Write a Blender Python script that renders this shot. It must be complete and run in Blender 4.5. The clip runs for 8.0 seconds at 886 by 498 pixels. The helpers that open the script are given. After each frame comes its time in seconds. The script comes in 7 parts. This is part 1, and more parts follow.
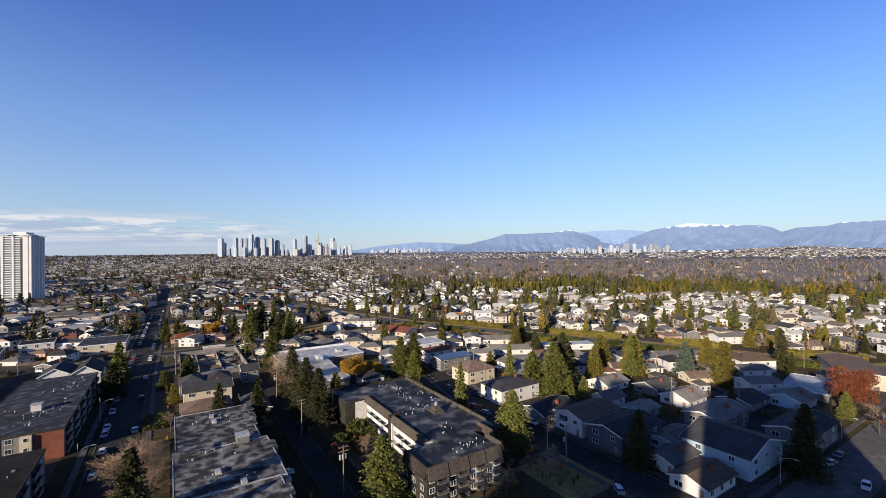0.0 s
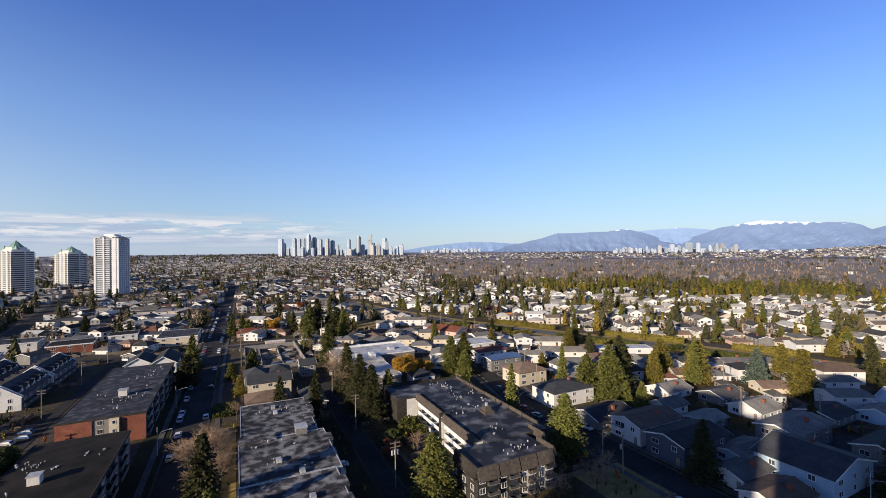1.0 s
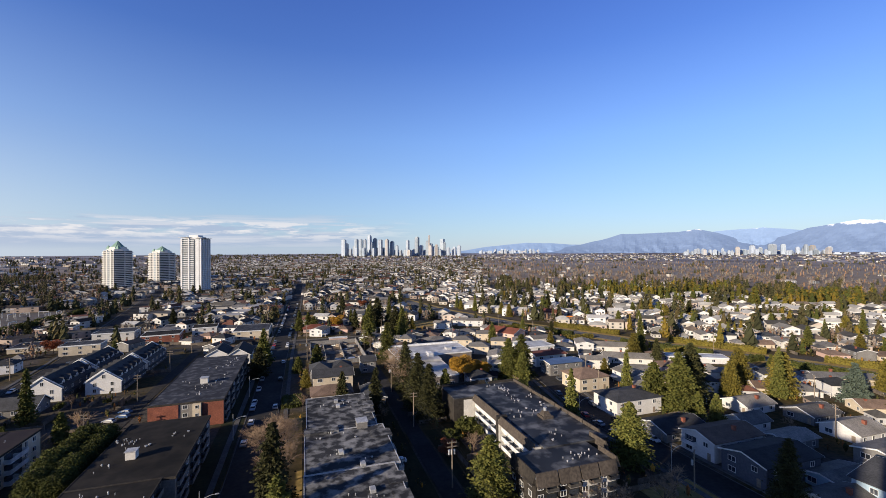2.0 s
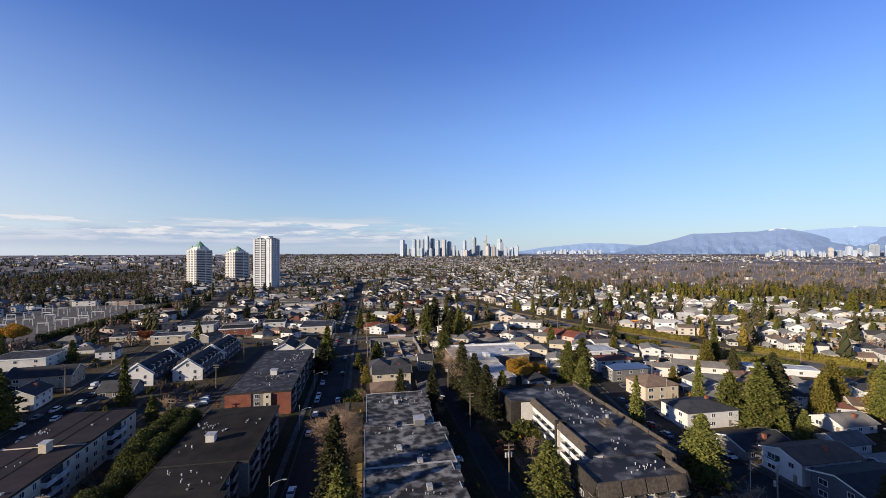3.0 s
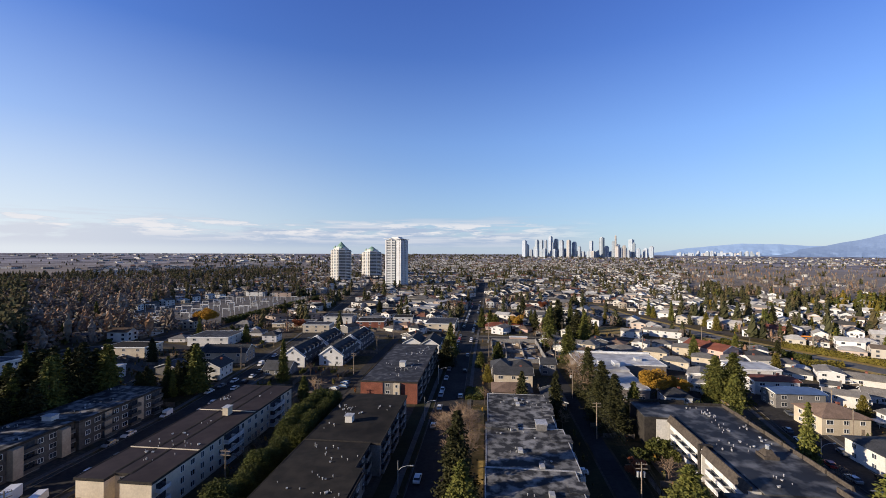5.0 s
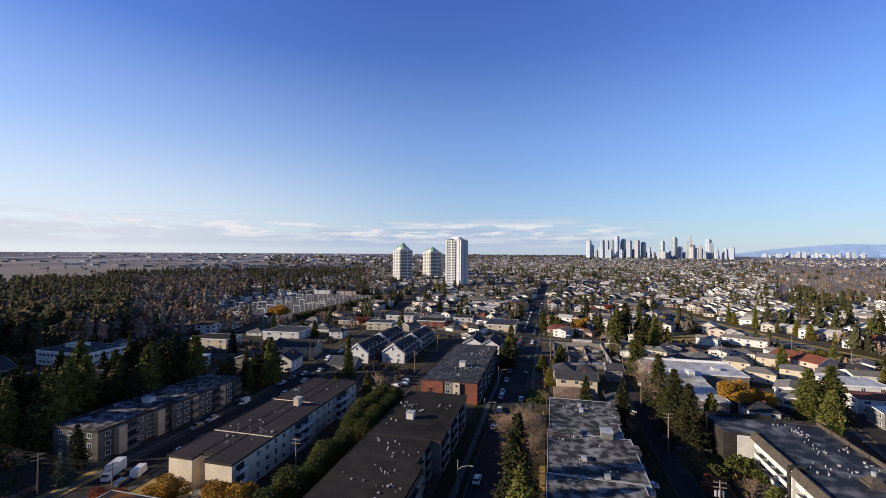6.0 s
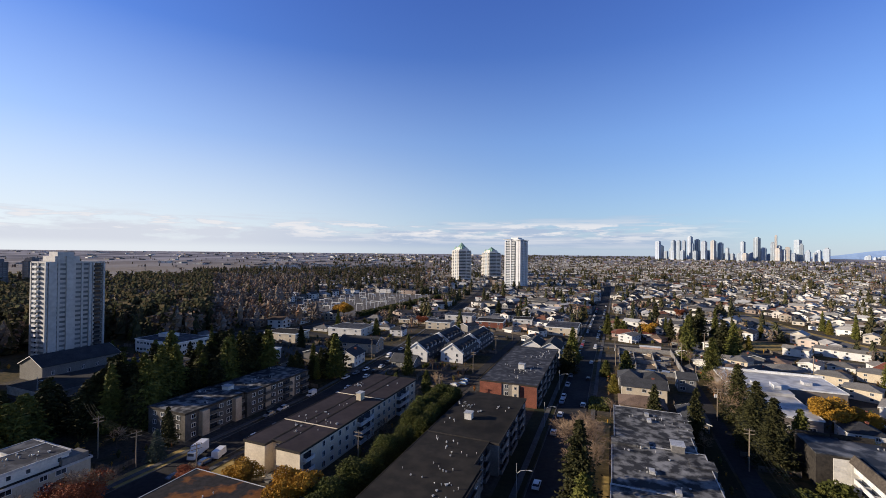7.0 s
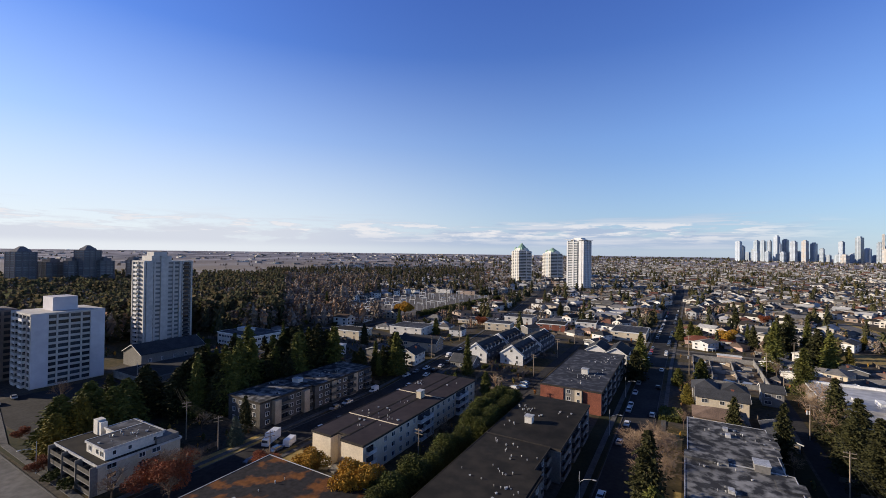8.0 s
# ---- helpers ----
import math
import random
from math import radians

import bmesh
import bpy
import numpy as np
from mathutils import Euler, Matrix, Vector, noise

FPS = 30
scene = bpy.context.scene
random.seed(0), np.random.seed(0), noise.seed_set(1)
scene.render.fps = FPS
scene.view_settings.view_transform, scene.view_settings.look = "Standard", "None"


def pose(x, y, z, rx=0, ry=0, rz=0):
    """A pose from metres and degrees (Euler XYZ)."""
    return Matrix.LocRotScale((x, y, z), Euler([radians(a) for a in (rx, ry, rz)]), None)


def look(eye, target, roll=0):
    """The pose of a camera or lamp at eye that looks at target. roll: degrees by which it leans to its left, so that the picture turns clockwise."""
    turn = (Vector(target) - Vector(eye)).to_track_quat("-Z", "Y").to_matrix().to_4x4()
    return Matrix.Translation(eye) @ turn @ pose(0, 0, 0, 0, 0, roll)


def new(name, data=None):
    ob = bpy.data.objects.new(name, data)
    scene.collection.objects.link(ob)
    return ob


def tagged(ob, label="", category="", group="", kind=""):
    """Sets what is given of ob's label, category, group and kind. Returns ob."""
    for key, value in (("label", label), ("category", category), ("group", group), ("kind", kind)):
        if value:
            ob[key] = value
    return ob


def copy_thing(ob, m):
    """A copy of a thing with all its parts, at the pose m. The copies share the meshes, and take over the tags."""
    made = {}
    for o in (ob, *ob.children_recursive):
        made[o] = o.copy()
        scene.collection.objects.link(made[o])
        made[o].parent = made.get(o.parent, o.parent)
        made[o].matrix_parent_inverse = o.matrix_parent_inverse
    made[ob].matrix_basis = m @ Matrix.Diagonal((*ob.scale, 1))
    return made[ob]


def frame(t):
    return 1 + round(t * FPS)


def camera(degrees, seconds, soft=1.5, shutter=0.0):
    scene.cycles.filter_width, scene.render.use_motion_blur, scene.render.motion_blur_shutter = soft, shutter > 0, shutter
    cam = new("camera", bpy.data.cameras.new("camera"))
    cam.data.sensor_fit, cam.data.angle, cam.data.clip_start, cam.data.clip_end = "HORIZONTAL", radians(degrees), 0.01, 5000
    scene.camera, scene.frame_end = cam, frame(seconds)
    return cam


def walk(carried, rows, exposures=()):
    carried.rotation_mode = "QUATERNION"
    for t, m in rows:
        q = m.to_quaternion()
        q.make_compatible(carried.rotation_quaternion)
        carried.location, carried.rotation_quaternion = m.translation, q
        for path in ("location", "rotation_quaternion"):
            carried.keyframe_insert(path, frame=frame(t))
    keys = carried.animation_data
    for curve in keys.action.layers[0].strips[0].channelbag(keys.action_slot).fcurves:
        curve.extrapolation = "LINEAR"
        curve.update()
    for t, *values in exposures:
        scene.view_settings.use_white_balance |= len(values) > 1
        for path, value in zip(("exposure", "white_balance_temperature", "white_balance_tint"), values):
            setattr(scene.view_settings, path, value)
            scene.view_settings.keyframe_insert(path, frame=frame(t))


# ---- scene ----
cam = camera(92.19, 8.0, soft=0.8)
EYE = (0.0, 0.0, 60.0)
# seconds, yaw to the left of +y, pitch, roll, all in degrees
TURNS = [
    (0.0, -32.62, 0.24, -0.61), (0.5, -29.47, 0.19, -0.72), (1.0, -25.89, 0.28, -0.66), (1.5, -22.03, 0.39, -0.51),
    (3.0, -10.54, 0.53, -0.21), (3.5, -6.62, 0.56, -0.08), (4.0, -2.47, 0.59, 0.02), (4.5, 1.66, 0.60, 0.12),
    (6.0, 13.79, 0.61, 0.37), (6.5, 17.78, 0.61, 0.50), (7.0, 21.67, 0.59, 0.63), (7.5, 25.62, 0.58, 0.74), (8.0, 29.63, 0.57, 0.74),
]


def heading(yaw, pitch, roll):
    a, p = radians(yaw), radians(pitch)
    ahead = Vector((-math.sin(a) * math.cos(p), math.cos(a) * math.cos(p), math.sin(p)))
    return look(EYE, Vector(EYE) + ahead, roll)


walk(cam, [(t, heading(yaw, pitch, roll)) for t, yaw, pitch, roll in TURNS])

# ---- light ----
SUN_UP = radians(16.0)
SUN_AZ = radians(246.0)          # clockwise from +y
sun_from = Vector((math.sin(SUN_AZ) * math.cos(SUN_UP), math.cos(SUN_AZ) * math.cos(SUN_UP), math.sin(SUN_UP)))
lamp = bpy.data.lights.new("sun", "SUN")
lamp.energy, lamp.angle, lamp.color = 5.0, radians(0.53), (1.0, 0.85, 0.66)
new("sun", lamp).matrix_world = look(sun_from * 500, (0, 0, 0))
scene.view_settings.exposure = 0.52


def make_world():
    world = bpy.data.worlds.new("sky")
    world.use_nodes = True
    scene.world = world
    nt = world.node_tree
    n, l = nt.nodes, nt.links
    n.clear()
    out, bg = n.new("ShaderNodeOutputWorld"), n.new("ShaderNodeBackground")
    sky = n.new("ShaderNodeTexSky")
    sky.sky_type, sky.sun_disc = "NISHITA", False
    sky.sun_elevation, sky.sun_rotation = SUN_UP, SUN_AZ
    sky.altitude, sky.air_density, sky.dust_density, sky.ozone_density = 100, 1.0, 0.15, 2.0
    bg.inputs["Strength"].default_value = 0.057
    # low cloud near the western horizon
    tc, sep = n.new("ShaderNodeTexCoord"), n.new("ShaderNodeSeparateXYZ")
    l.new(tc.outputs["Generated"], sep.inputs[0])

    def cloud_noise(across, up, detail, rough, shift=0.0):
        mp = n.new("ShaderNodeMapping")
        mp.inputs["Scale"].default_value = (across, across, up)
        mp.inputs["Location"].default_value = (shift, shift * 0.7, shift * 1.3)
        l.new(tc.outputs["Generated"], mp.inputs[0])
        noi = n.new("ShaderNodeTexNoise")
        noi.inputs["Scale"].default_value, noi.inputs["Detail"].default_value, noi.inputs["Roughness"].default_value = 1.0, detail, rough
        l.new(mp.outputs[0], noi.inputs["Vector"])
        return noi.outputs["Fac"]

    def ranged(source, lo, hi, a=0.0, b=1.0):
        m = n.new("ShaderNodeMapRange")
        m.interpolation_type = "SMOOTHSTEP"
        for key, v in (("From Min", lo), ("From Max", hi), ("To Min", a), ("To Max", b)):
            m.inputs[key].default_value = v
        l.new(source, m.inputs["Value"])
        return m.outputs[0]

    def plus(a, b, op="ADD"):
        m = n.new("ShaderNodeMath")
        m.operation = op
        for k, v in enumerate((a, b)):
            if isinstance(v, float):
                m.inputs[k].default_value = v
            else:
                l.new(v, m.inputs[k])
        return m.outputs[0]

    def spread(source, points):
        m = n.new("ShaderNodeValToRGB")
        e = m.color_ramp.elements
        e[0].position, e[0].color = points[0][0], (points[0][1],) * 3 + (1,)
        e[1].position, e[1].color = points[-1][0], (points[-1][1],) * 3 + (1,)
        for p, v in points[1:-1]:
            k = e.new(p)
            k.color = (v, v, v, 1)
        l.new(source, m.inputs[0])
        return m.outputs[0]

    def times(a, b):
        m = n.new("ShaderNodeMath")
        m.operation = "MULTIPLY"
        l.new(a, m.inputs[0])
        if isinstance(b, float):
            m.inputs[1].default_value = b
        else:
            l.new(b, m.inputs[1])
        return m.outputs[0]

    # wisps above, a grey-lavender bank with an uneven top and pale puffs along it below
    wisps = times(ranged(cloud_noise(3.4, 84.0, 8, 0.55), 0.50, 0.66), spread(sep.outputs["Z"], [(0.0, 0.0), (0.022, 0.5), (0.05, 1.0), (0.075, 0.6), (0.094, 0.0)]))
    west = ranged(sep.outputs["X"], 0.30, 0.02)
    far_west = ranged(sep.outputs["X"], -0.35, -0.85)
    edge = plus(sep.outputs["Z"], ranged(cloud_noise(7.0, 34.0, 7, 0.6, 3.0), 0.25, 0.75, -0.022, 0.022))
    edge = plus(edge, times(far_west, 0.012))
    deck = times(ranged(edge, 0.066, 0.046), ranged(sep.outputs["Z"], 0.006, 0.024, 0.30, 0.92))
    puffs = times(ranged(cloud_noise(11.0, 84.0, 8, 0.62, 7.0), 0.46, 0.60), spread(sep.outputs["Z"], [(0.0, 0.0), (0.024, 0.25), (0.045, 1.0), (0.066, 0.9), (0.08, 0.0)]))
    veil = times(plus(plus(wisps, deck, "MAXIMUM"), puffs, "MAXIMUM"), times(west, 0.95))
    cloud = n.new("ShaderNodeMixRGB")
    body = n.new("ShaderNodeMixRGB")
    body.inputs["Color1"].default_value, body.inputs["Color2"].default_value = (0.52, 0.63, 0.84, 1), (1.05, 1.03, 1.06, 1)
    l.new(plus(plus(puffs, times(wisps, 0.8), "MAXIMUM"), times(far_west, 0.55), "MAXIMUM"), body.inputs["Fac"])
    lit = n.new("ShaderNodeVectorMath")
    lit.operation = "SCALE"
    lit.inputs["Scale"].default_value = 10.0
    l.new(body.outputs[0], lit.inputs[0])
    l.new(lit.outputs[0], cloud.inputs["Color2"])
    l.new(veil, cloud.inputs["Fac"])
    # the milky brightening of the lowest degrees of a winter sky
    haze = n.new("ShaderNodeMixRGB")
    haze.inputs["Color2"].default_value = (5.4, 7.4, 10.6, 1)
    # a clear winter sky, paler towards the horizon; overhead, out of view, dimmed to weaken the fill light
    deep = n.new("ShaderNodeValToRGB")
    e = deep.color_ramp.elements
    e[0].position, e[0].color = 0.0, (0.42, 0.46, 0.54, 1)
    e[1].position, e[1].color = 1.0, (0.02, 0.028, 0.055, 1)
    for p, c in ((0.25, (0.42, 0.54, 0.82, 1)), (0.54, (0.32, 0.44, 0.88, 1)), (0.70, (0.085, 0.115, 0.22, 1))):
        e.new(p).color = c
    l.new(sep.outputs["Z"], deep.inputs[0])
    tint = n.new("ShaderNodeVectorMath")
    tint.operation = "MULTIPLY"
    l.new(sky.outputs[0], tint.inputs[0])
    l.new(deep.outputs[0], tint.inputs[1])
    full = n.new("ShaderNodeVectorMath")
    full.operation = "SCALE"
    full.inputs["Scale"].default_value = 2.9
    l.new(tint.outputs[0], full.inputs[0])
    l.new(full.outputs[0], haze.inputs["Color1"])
    l.new(times(spread(sep.outputs["Z"], [(0.0, 1.0), (0.06, 0.75), (0.2, 0.3), (0.42, 0.0)]), 0.62), haze.inputs["Fac"])
    # brighter and whiter towards the low sun
    glare = n.new("ShaderNodeMixRGB")
    glare.inputs["Color2"].default_value = (11.6, 11.9, 12.2, 1)
    sunward = n.new("ShaderNodeMapRange")
    sunward.interpolation_type = "SMOOTHERSTEP"
    sunward.inputs["From Min"].default_value, sunward.inputs["From Max"].default_value = 0.05, -1.15
    l.new(sep.outputs["X"], sunward.inputs["Value"])
    l.new(times(spread(sep.outputs["Z"], [(0.0, 0.78), (0.10, 0.55), (0.24, 0.18), (0.42, 0.0)]), sunward.outputs[0]), glare.inputs["Fac"])
    l.new(haze.outputs[0], glare.inputs["Color1"])
    l.new(glare.outputs[0], cloud.inputs["Color1"])
    l.new(cloud.outputs[0], bg.inputs[0])
    l.new(bg.outputs[0], out.inputs[0])


make_world()

# ---- materials ----


def mat(name, a, b=None, scale=1.0, rough=0.85, bump=0.0, rand=0.0, metal=0.0, spec=0.18, coarse=0.12, stain=0.25, island=False, palette=None, edge=(0.36, 0.64), thin=0.0):
    """Colour between a and b by fine noise, stained at a coarser scale, shifted in value from object to object (or piece to piece)."""
    b = b or tuple(c * 0.75 for c in a)
    m = bpy.data.materials.new(name)
    m.use_nodes = True
    nt = m.node_tree
    n, l = nt.nodes, nt.links
    bsdf = n["Principled BSDF"]
    tc = n.new("ShaderNodeTexCoord")
    fine, big = n.new("ShaderNodeTexNoise"), n.new("ShaderNodeTexNoise")
    for node, s in ((fine, scale), (big, scale * coarse)):
        node.inputs["Scale"].default_value, node.inputs["Detail"].default_value = s, 5
        l.new(tc.outputs["Object"], node.inputs["Vector"])
    mix = n.new("ShaderNodeMixRGB")
    mix.inputs["Color1"].default_value, mix.inputs["Color2"].default_value = (*a, 1), (*b, 1)
    st = n.new("ShaderNodeMapRange")
    st.inputs["From Min"].default_value, st.inputs["From Max"].default_value = edge
    l.new(fine.outputs["Fac"], st.inputs["Value"])
    l.new(st.outputs[0], mix.inputs["Fac"])
    source = mix.outputs[0]
    pick = None
    if rand or palette:
        if island:
            pick = n.new("ShaderNodeNewGeometry").outputs["Random Per Island"]
        else:
            pick = n.new("ShaderNodeObjectInfo").outputs["Random"]
    if palette:
        ramp = n.new("ShaderNodeValToRGB")
        ramp.color_ramp.interpolation = "CONSTANT"
        e = ramp.color_ramp.elements
        for k, c in enumerate(palette):
            el = e[k] if k < 2 else e.new(k / len(palette))
            el.position, el.color = k / len(palette), (*c, 1)
        l.new(pick, ramp.inputs[0])
        pm = n.new("ShaderNodeMixRGB")
        pm.blend_type = "MULTIPLY"
        pm.inputs["Fac"].default_value = 1
        l.new(source, pm.inputs["Color1"])
        l.new(ramp.outputs[0], pm.inputs["Color2"])
        source = pm.outputs[0]
    value = n.new("ShaderNodeMapRange")
    value.inputs["From Min"].default_value, value.inputs["From Max"].default_value = 0.3, 0.7
    value.inputs["To Min"].default_value, value.inputs["To Max"].default_value = 1 - stain, 1 + stain * 0.6
    l.new(big.outputs["Fac"], value.inputs["Value"])
    level = value.outputs[0]
    if rand:
        r = n.new("ShaderNodeMapRange")
        r.inputs["To Min"].default_value, r.inputs["To Max"].default_value = 1 - rand, 1 + rand
        l.new(pick, r.inputs["Value"])
        mu = n.new("ShaderNodeMath")
        mu.operation = "MULTIPLY"
        l.new(level, mu.inputs[0])
        l.new(r.outputs[0], mu.inputs[1])
        level = mu.outputs[0]
    vm = n.new("ShaderNodeVectorMath")
    vm.operation = "SCALE"
    l.new(source, vm.inputs[0])
    l.new(level, vm.inputs["Scale"])
    l.new(vm.outputs[0], bsdf.inputs["Base Color"])
    if thin:
        # leaves let part of the light through
        through_leaf, both = n.new("ShaderNodeBsdfTranslucent"), n.new("ShaderNodeMixShader")
        l.new(vm.outputs[0], through_leaf.inputs["Color"])
        both.inputs[0].default_value = thin
        l.new(bsdf.outputs[0], both.inputs[1])
        l.new(through_leaf.outputs[0], both.inputs[2])
        l.new(both.outputs[0], n["Material Output"].inputs["Surface"])
    bsdf.inputs["Roughness"].default_value, bsdf.inputs["Metallic"].default_value = rough, metal
    bsdf.inputs["Specular IOR Level"].default_value = spec
    if bump:
        bp = n.new("ShaderNodeBump")
        bp.inputs["Strength"].default_value, bp.inputs["Distance"].default_value = bump, 0.1
        l.new(fine.outputs["Fac"], bp.inputs["Height"])
        l.new(bp.outputs[0], bsdf.inputs["Normal"])
    return m


def ground_mat():
    """Winter grass, bare soil and gravel in patches of several sizes, browner far off where woods and fields take over,
    and paled by painted haze.
    """
    m = bpy.data.materials.new("ground")
    m.use_nodes = True
    n, l = m.node_tree.nodes, m.node_tree.links
    bsdf = n["Principled BSDF"]
    bsdf.inputs["Roughness"].default_value, bsdf.inputs["Specular IOR Level"].default_value = 0.95, 0.1
    tc = n.new("ShaderNodeTexCoord")

    def noise_at(s, d=5):
        x = n.new("ShaderNodeTexNoise")
        x.inputs["Scale"].default_value, x.inputs["Detail"].default_value = s, d
        l.new(tc.outputs["Object"], x.inputs["Vector"])
        return x.outputs["Fac"]

    def blend(fac, lo, hi, a, b):
        r = n.new("ShaderNodeMapRange")
        r.inputs["From Min"].default_value, r.inputs["From Max"].default_value = lo, hi
        l.new(fac, r.inputs["Value"])
        x = n.new("ShaderNodeMixRGB")
        l.new(r.outputs[0], x.inputs["Fac"])
        for k, c in (("Color1", a), ("Color2", b)):
            if isinstance(c, tuple):
                x.inputs[k].default_value = (*c, 1)
            else:
                l.new(c, x.inputs[k])
        return x.outputs[0]

    grass = blend(noise_at(0.6), 0.35, 0.65, (0.040, 0.038, 0.016), (0.10, 0.072, 0.032))
    soil = blend(noise_at(0.9), 0.35, 0.65, (0.105, 0.09, 0.075), (0.05, 0.047, 0.045))
    near = blend(noise_at(0.035), 0.44, 0.56, grass, soil)
    # far woods and fields are lightened to stand in for haze
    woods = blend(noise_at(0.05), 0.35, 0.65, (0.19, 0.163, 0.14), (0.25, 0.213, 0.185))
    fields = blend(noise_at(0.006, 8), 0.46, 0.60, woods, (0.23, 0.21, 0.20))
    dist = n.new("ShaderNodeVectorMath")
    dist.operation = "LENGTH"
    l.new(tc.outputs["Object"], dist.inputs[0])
    # haze put into the colour of the plain: lavender with distance
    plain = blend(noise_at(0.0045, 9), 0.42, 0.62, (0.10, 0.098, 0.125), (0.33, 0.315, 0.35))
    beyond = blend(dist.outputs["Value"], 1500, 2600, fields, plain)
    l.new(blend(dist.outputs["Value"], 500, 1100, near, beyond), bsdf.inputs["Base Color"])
    return m


GROUND = ground_mat()
ASPHALT = mat("asphalt", (0.034, 0.033, 0.034), (0.05, 0.048, 0.047), 0.8, 0.95, 0.2, stain=0.3, spec=0.12)
# paler copy of the asphalt, grazing sun put into its colour
ASPHALT_SUN = mat("sunlit_asphalt", (0.17, 0.165, 0.16), (0.12, 0.117, 0.113), 0.5, 0.95, 0.2, stain=0.25, spec=0.1)
GRAVEL = mat("yard_gravel", (0.16, 0.15, 0.14), (0.11, 0.10, 0.095), 0.6, 0.95, 0.2, spec=0.1)
PAVING = mat("old_pavement", (0.14, 0.135, 0.13), (0.10, 0.098, 0.095), 1.2, 0.95, 0.2, spec=0.1)
CONCRETE = mat("concrete", (0.24, 0.23, 0.22), (0.17, 0.165, 0.16), 1.2, 0.9, 0.2)
LAWN = mat("lawn", (0.02, 0.026, 0.010), (0.042, 0.038, 0.016), 0.9, 0.95, 0.3, stain=0.35)
DRY = mat("dry_grass", (0.40, 0.28, 0.10), (0.24, 0.18, 0.065), 0.6, 0.95, 0.3, stain=0.3)
MUD = mat("bare_earth", (0.20, 0.15, 0.10), (0.13, 0.10, 0.08), 0.5, 0.95, 0.4)
TAR = mat("tar_and_gravel_roof", (0.04, 0.041, 0.045), (0.24, 0.24, 0.24), 0.42, 0.85, 0.25, coarse=0.3, stain=0.5, spec=0.12, edge=(0.44, 0.62))
TAR_WET = mat("wet_tar_roof", (0.026, 0.028, 0.034), (0.17, 0.175, 0.185), 0.22, 0.6, 0.2, coarse=0.3, stain=0.5, spec=0.15, edge=(0.47, 0.66))
TAR_DARK = mat("dark_torch_on_roof", (0.038, 0.034, 0.03), (0.022, 0.021, 0.02), 0.3, 0.9, 0.2, stain=0.4, spec=0.1)
TAR_BROWN = mat("brown_torch_on_roof", (0.045, 0.036, 0.04), (0.033, 0.027, 0.032), 0.4, 0.85, 0.2, stain=0.3, spec=0.12)
TAR_BLUE = mat("grey_blue_roof_membrane", (0.036, 0.039, 0.05), (0.12, 0.125, 0.14), 0.35, 0.85, 0.15, coarse=0.3, stain=0.45, spec=0.15, edge=(0.48, 0.70))
TAR_LEAVES = mat("roof_strewn_with_leaves", (0.032, 0.03, 0.032), (0.17, 0.07, 0.025), 0.16, 0.9, 0.3, coarse=5.0, stain=0.35, spec=0.1, edge=(0.52, 0.60))
MEMBRANE = mat("white_roof_membrane", (0.60, 0.60, 0.60), (0.34, 0.34, 0.35), 0.25, 0.5, 0.1, stain=0.3)
METALCAP = mat("metal_flashing", (0.6, 0.6, 0.6), (0.42, 0.42, 0.42), 2.0, 0.5, metal=0.3)
VENT = mat("galvanised_vent", (0.5, 0.5, 0.5), (0.3, 0.3, 0.3), 4.0, 0.4, metal=0.2, rand=0.3)
STUCCO_BEIGE = mat("beige_stucco", (0.68, 0.59, 0.45), (0.60, 0.51, 0.39), 2.0, 0.9, 0.15, stain=0.15)
STUCCO_WHITE = mat("white_stucco", (0.66, 0.63, 0.58), (0.56, 0.54, 0.50), 2.0, 0.9, 0.15, stain=0.15)
STUCCO_CREAM = mat("cream_stucco", (0.56, 0.48, 0.36), (0.48, 0.41, 0.31), 2.0, 0.9, 0.15, stain=0.15)
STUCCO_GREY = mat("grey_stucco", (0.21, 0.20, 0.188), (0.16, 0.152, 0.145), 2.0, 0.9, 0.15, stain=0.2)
STUCCO_PINK = mat("pink_stucco", (0.55, 0.38, 0.31), (0.48, 0.33, 0.28), 2.0, 0.9, 0.15, stain=0.15)
SIDING_BLUE = mat("pale_blue_siding", (0.36, 0.47, 0.56), (0.31, 0.42, 0.51), 2.0, 0.7, 0.1, stain=0.12)
SIDING_DARK = mat("dark_grey_siding", (0.10, 0.11, 0.13), (0.075, 0.08, 0.10), 2.0, 0.8, 0.1, stain=0.15)
SIDING_TAN = mat("tan_siding", (0.42, 0.33, 0.24), (0.34, 0.27, 0.20), 2.0, 0.85, 0.1)
TOWNWHITE = mat("white_siding", (0.62, 0.61, 0.59), (0.53, 0.52, 0.51), 2.0, 0.75, 0.1, stain=0.1)
BRICKRED = mat("red_brown_brick", (0.26, 0.095, 0.06), (0.19, 0.07, 0.05), 3.0, 0.9, 0.3)
# one shake in two tones: SHAKE darkened for shade, SHAKE_LIT lightened for sun
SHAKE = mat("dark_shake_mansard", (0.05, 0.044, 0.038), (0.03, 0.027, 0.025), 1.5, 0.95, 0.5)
SHAKE_LIT = mat("sunlit_shake", (0.10, 0.083, 0.068), (0.06, 0.05, 0.043), 1.6, 0.95, 0.5)
FASCIA = mat("white_painted_wood", (0.78, 0.78, 0.76), (0.66, 0.66, 0.64), 2.0, 0.6)
FRAME = mat("white_window_frame", (0.76, 0.76, 0.75), (0.68, 0.68, 0.67), 4.0, 0.5)
GLASS = mat("window_glass", (0.03, 0.036, 0.045), (0.05, 0.055, 0.065), 1.0, 0.12, spec=0.8, rand=0.5)
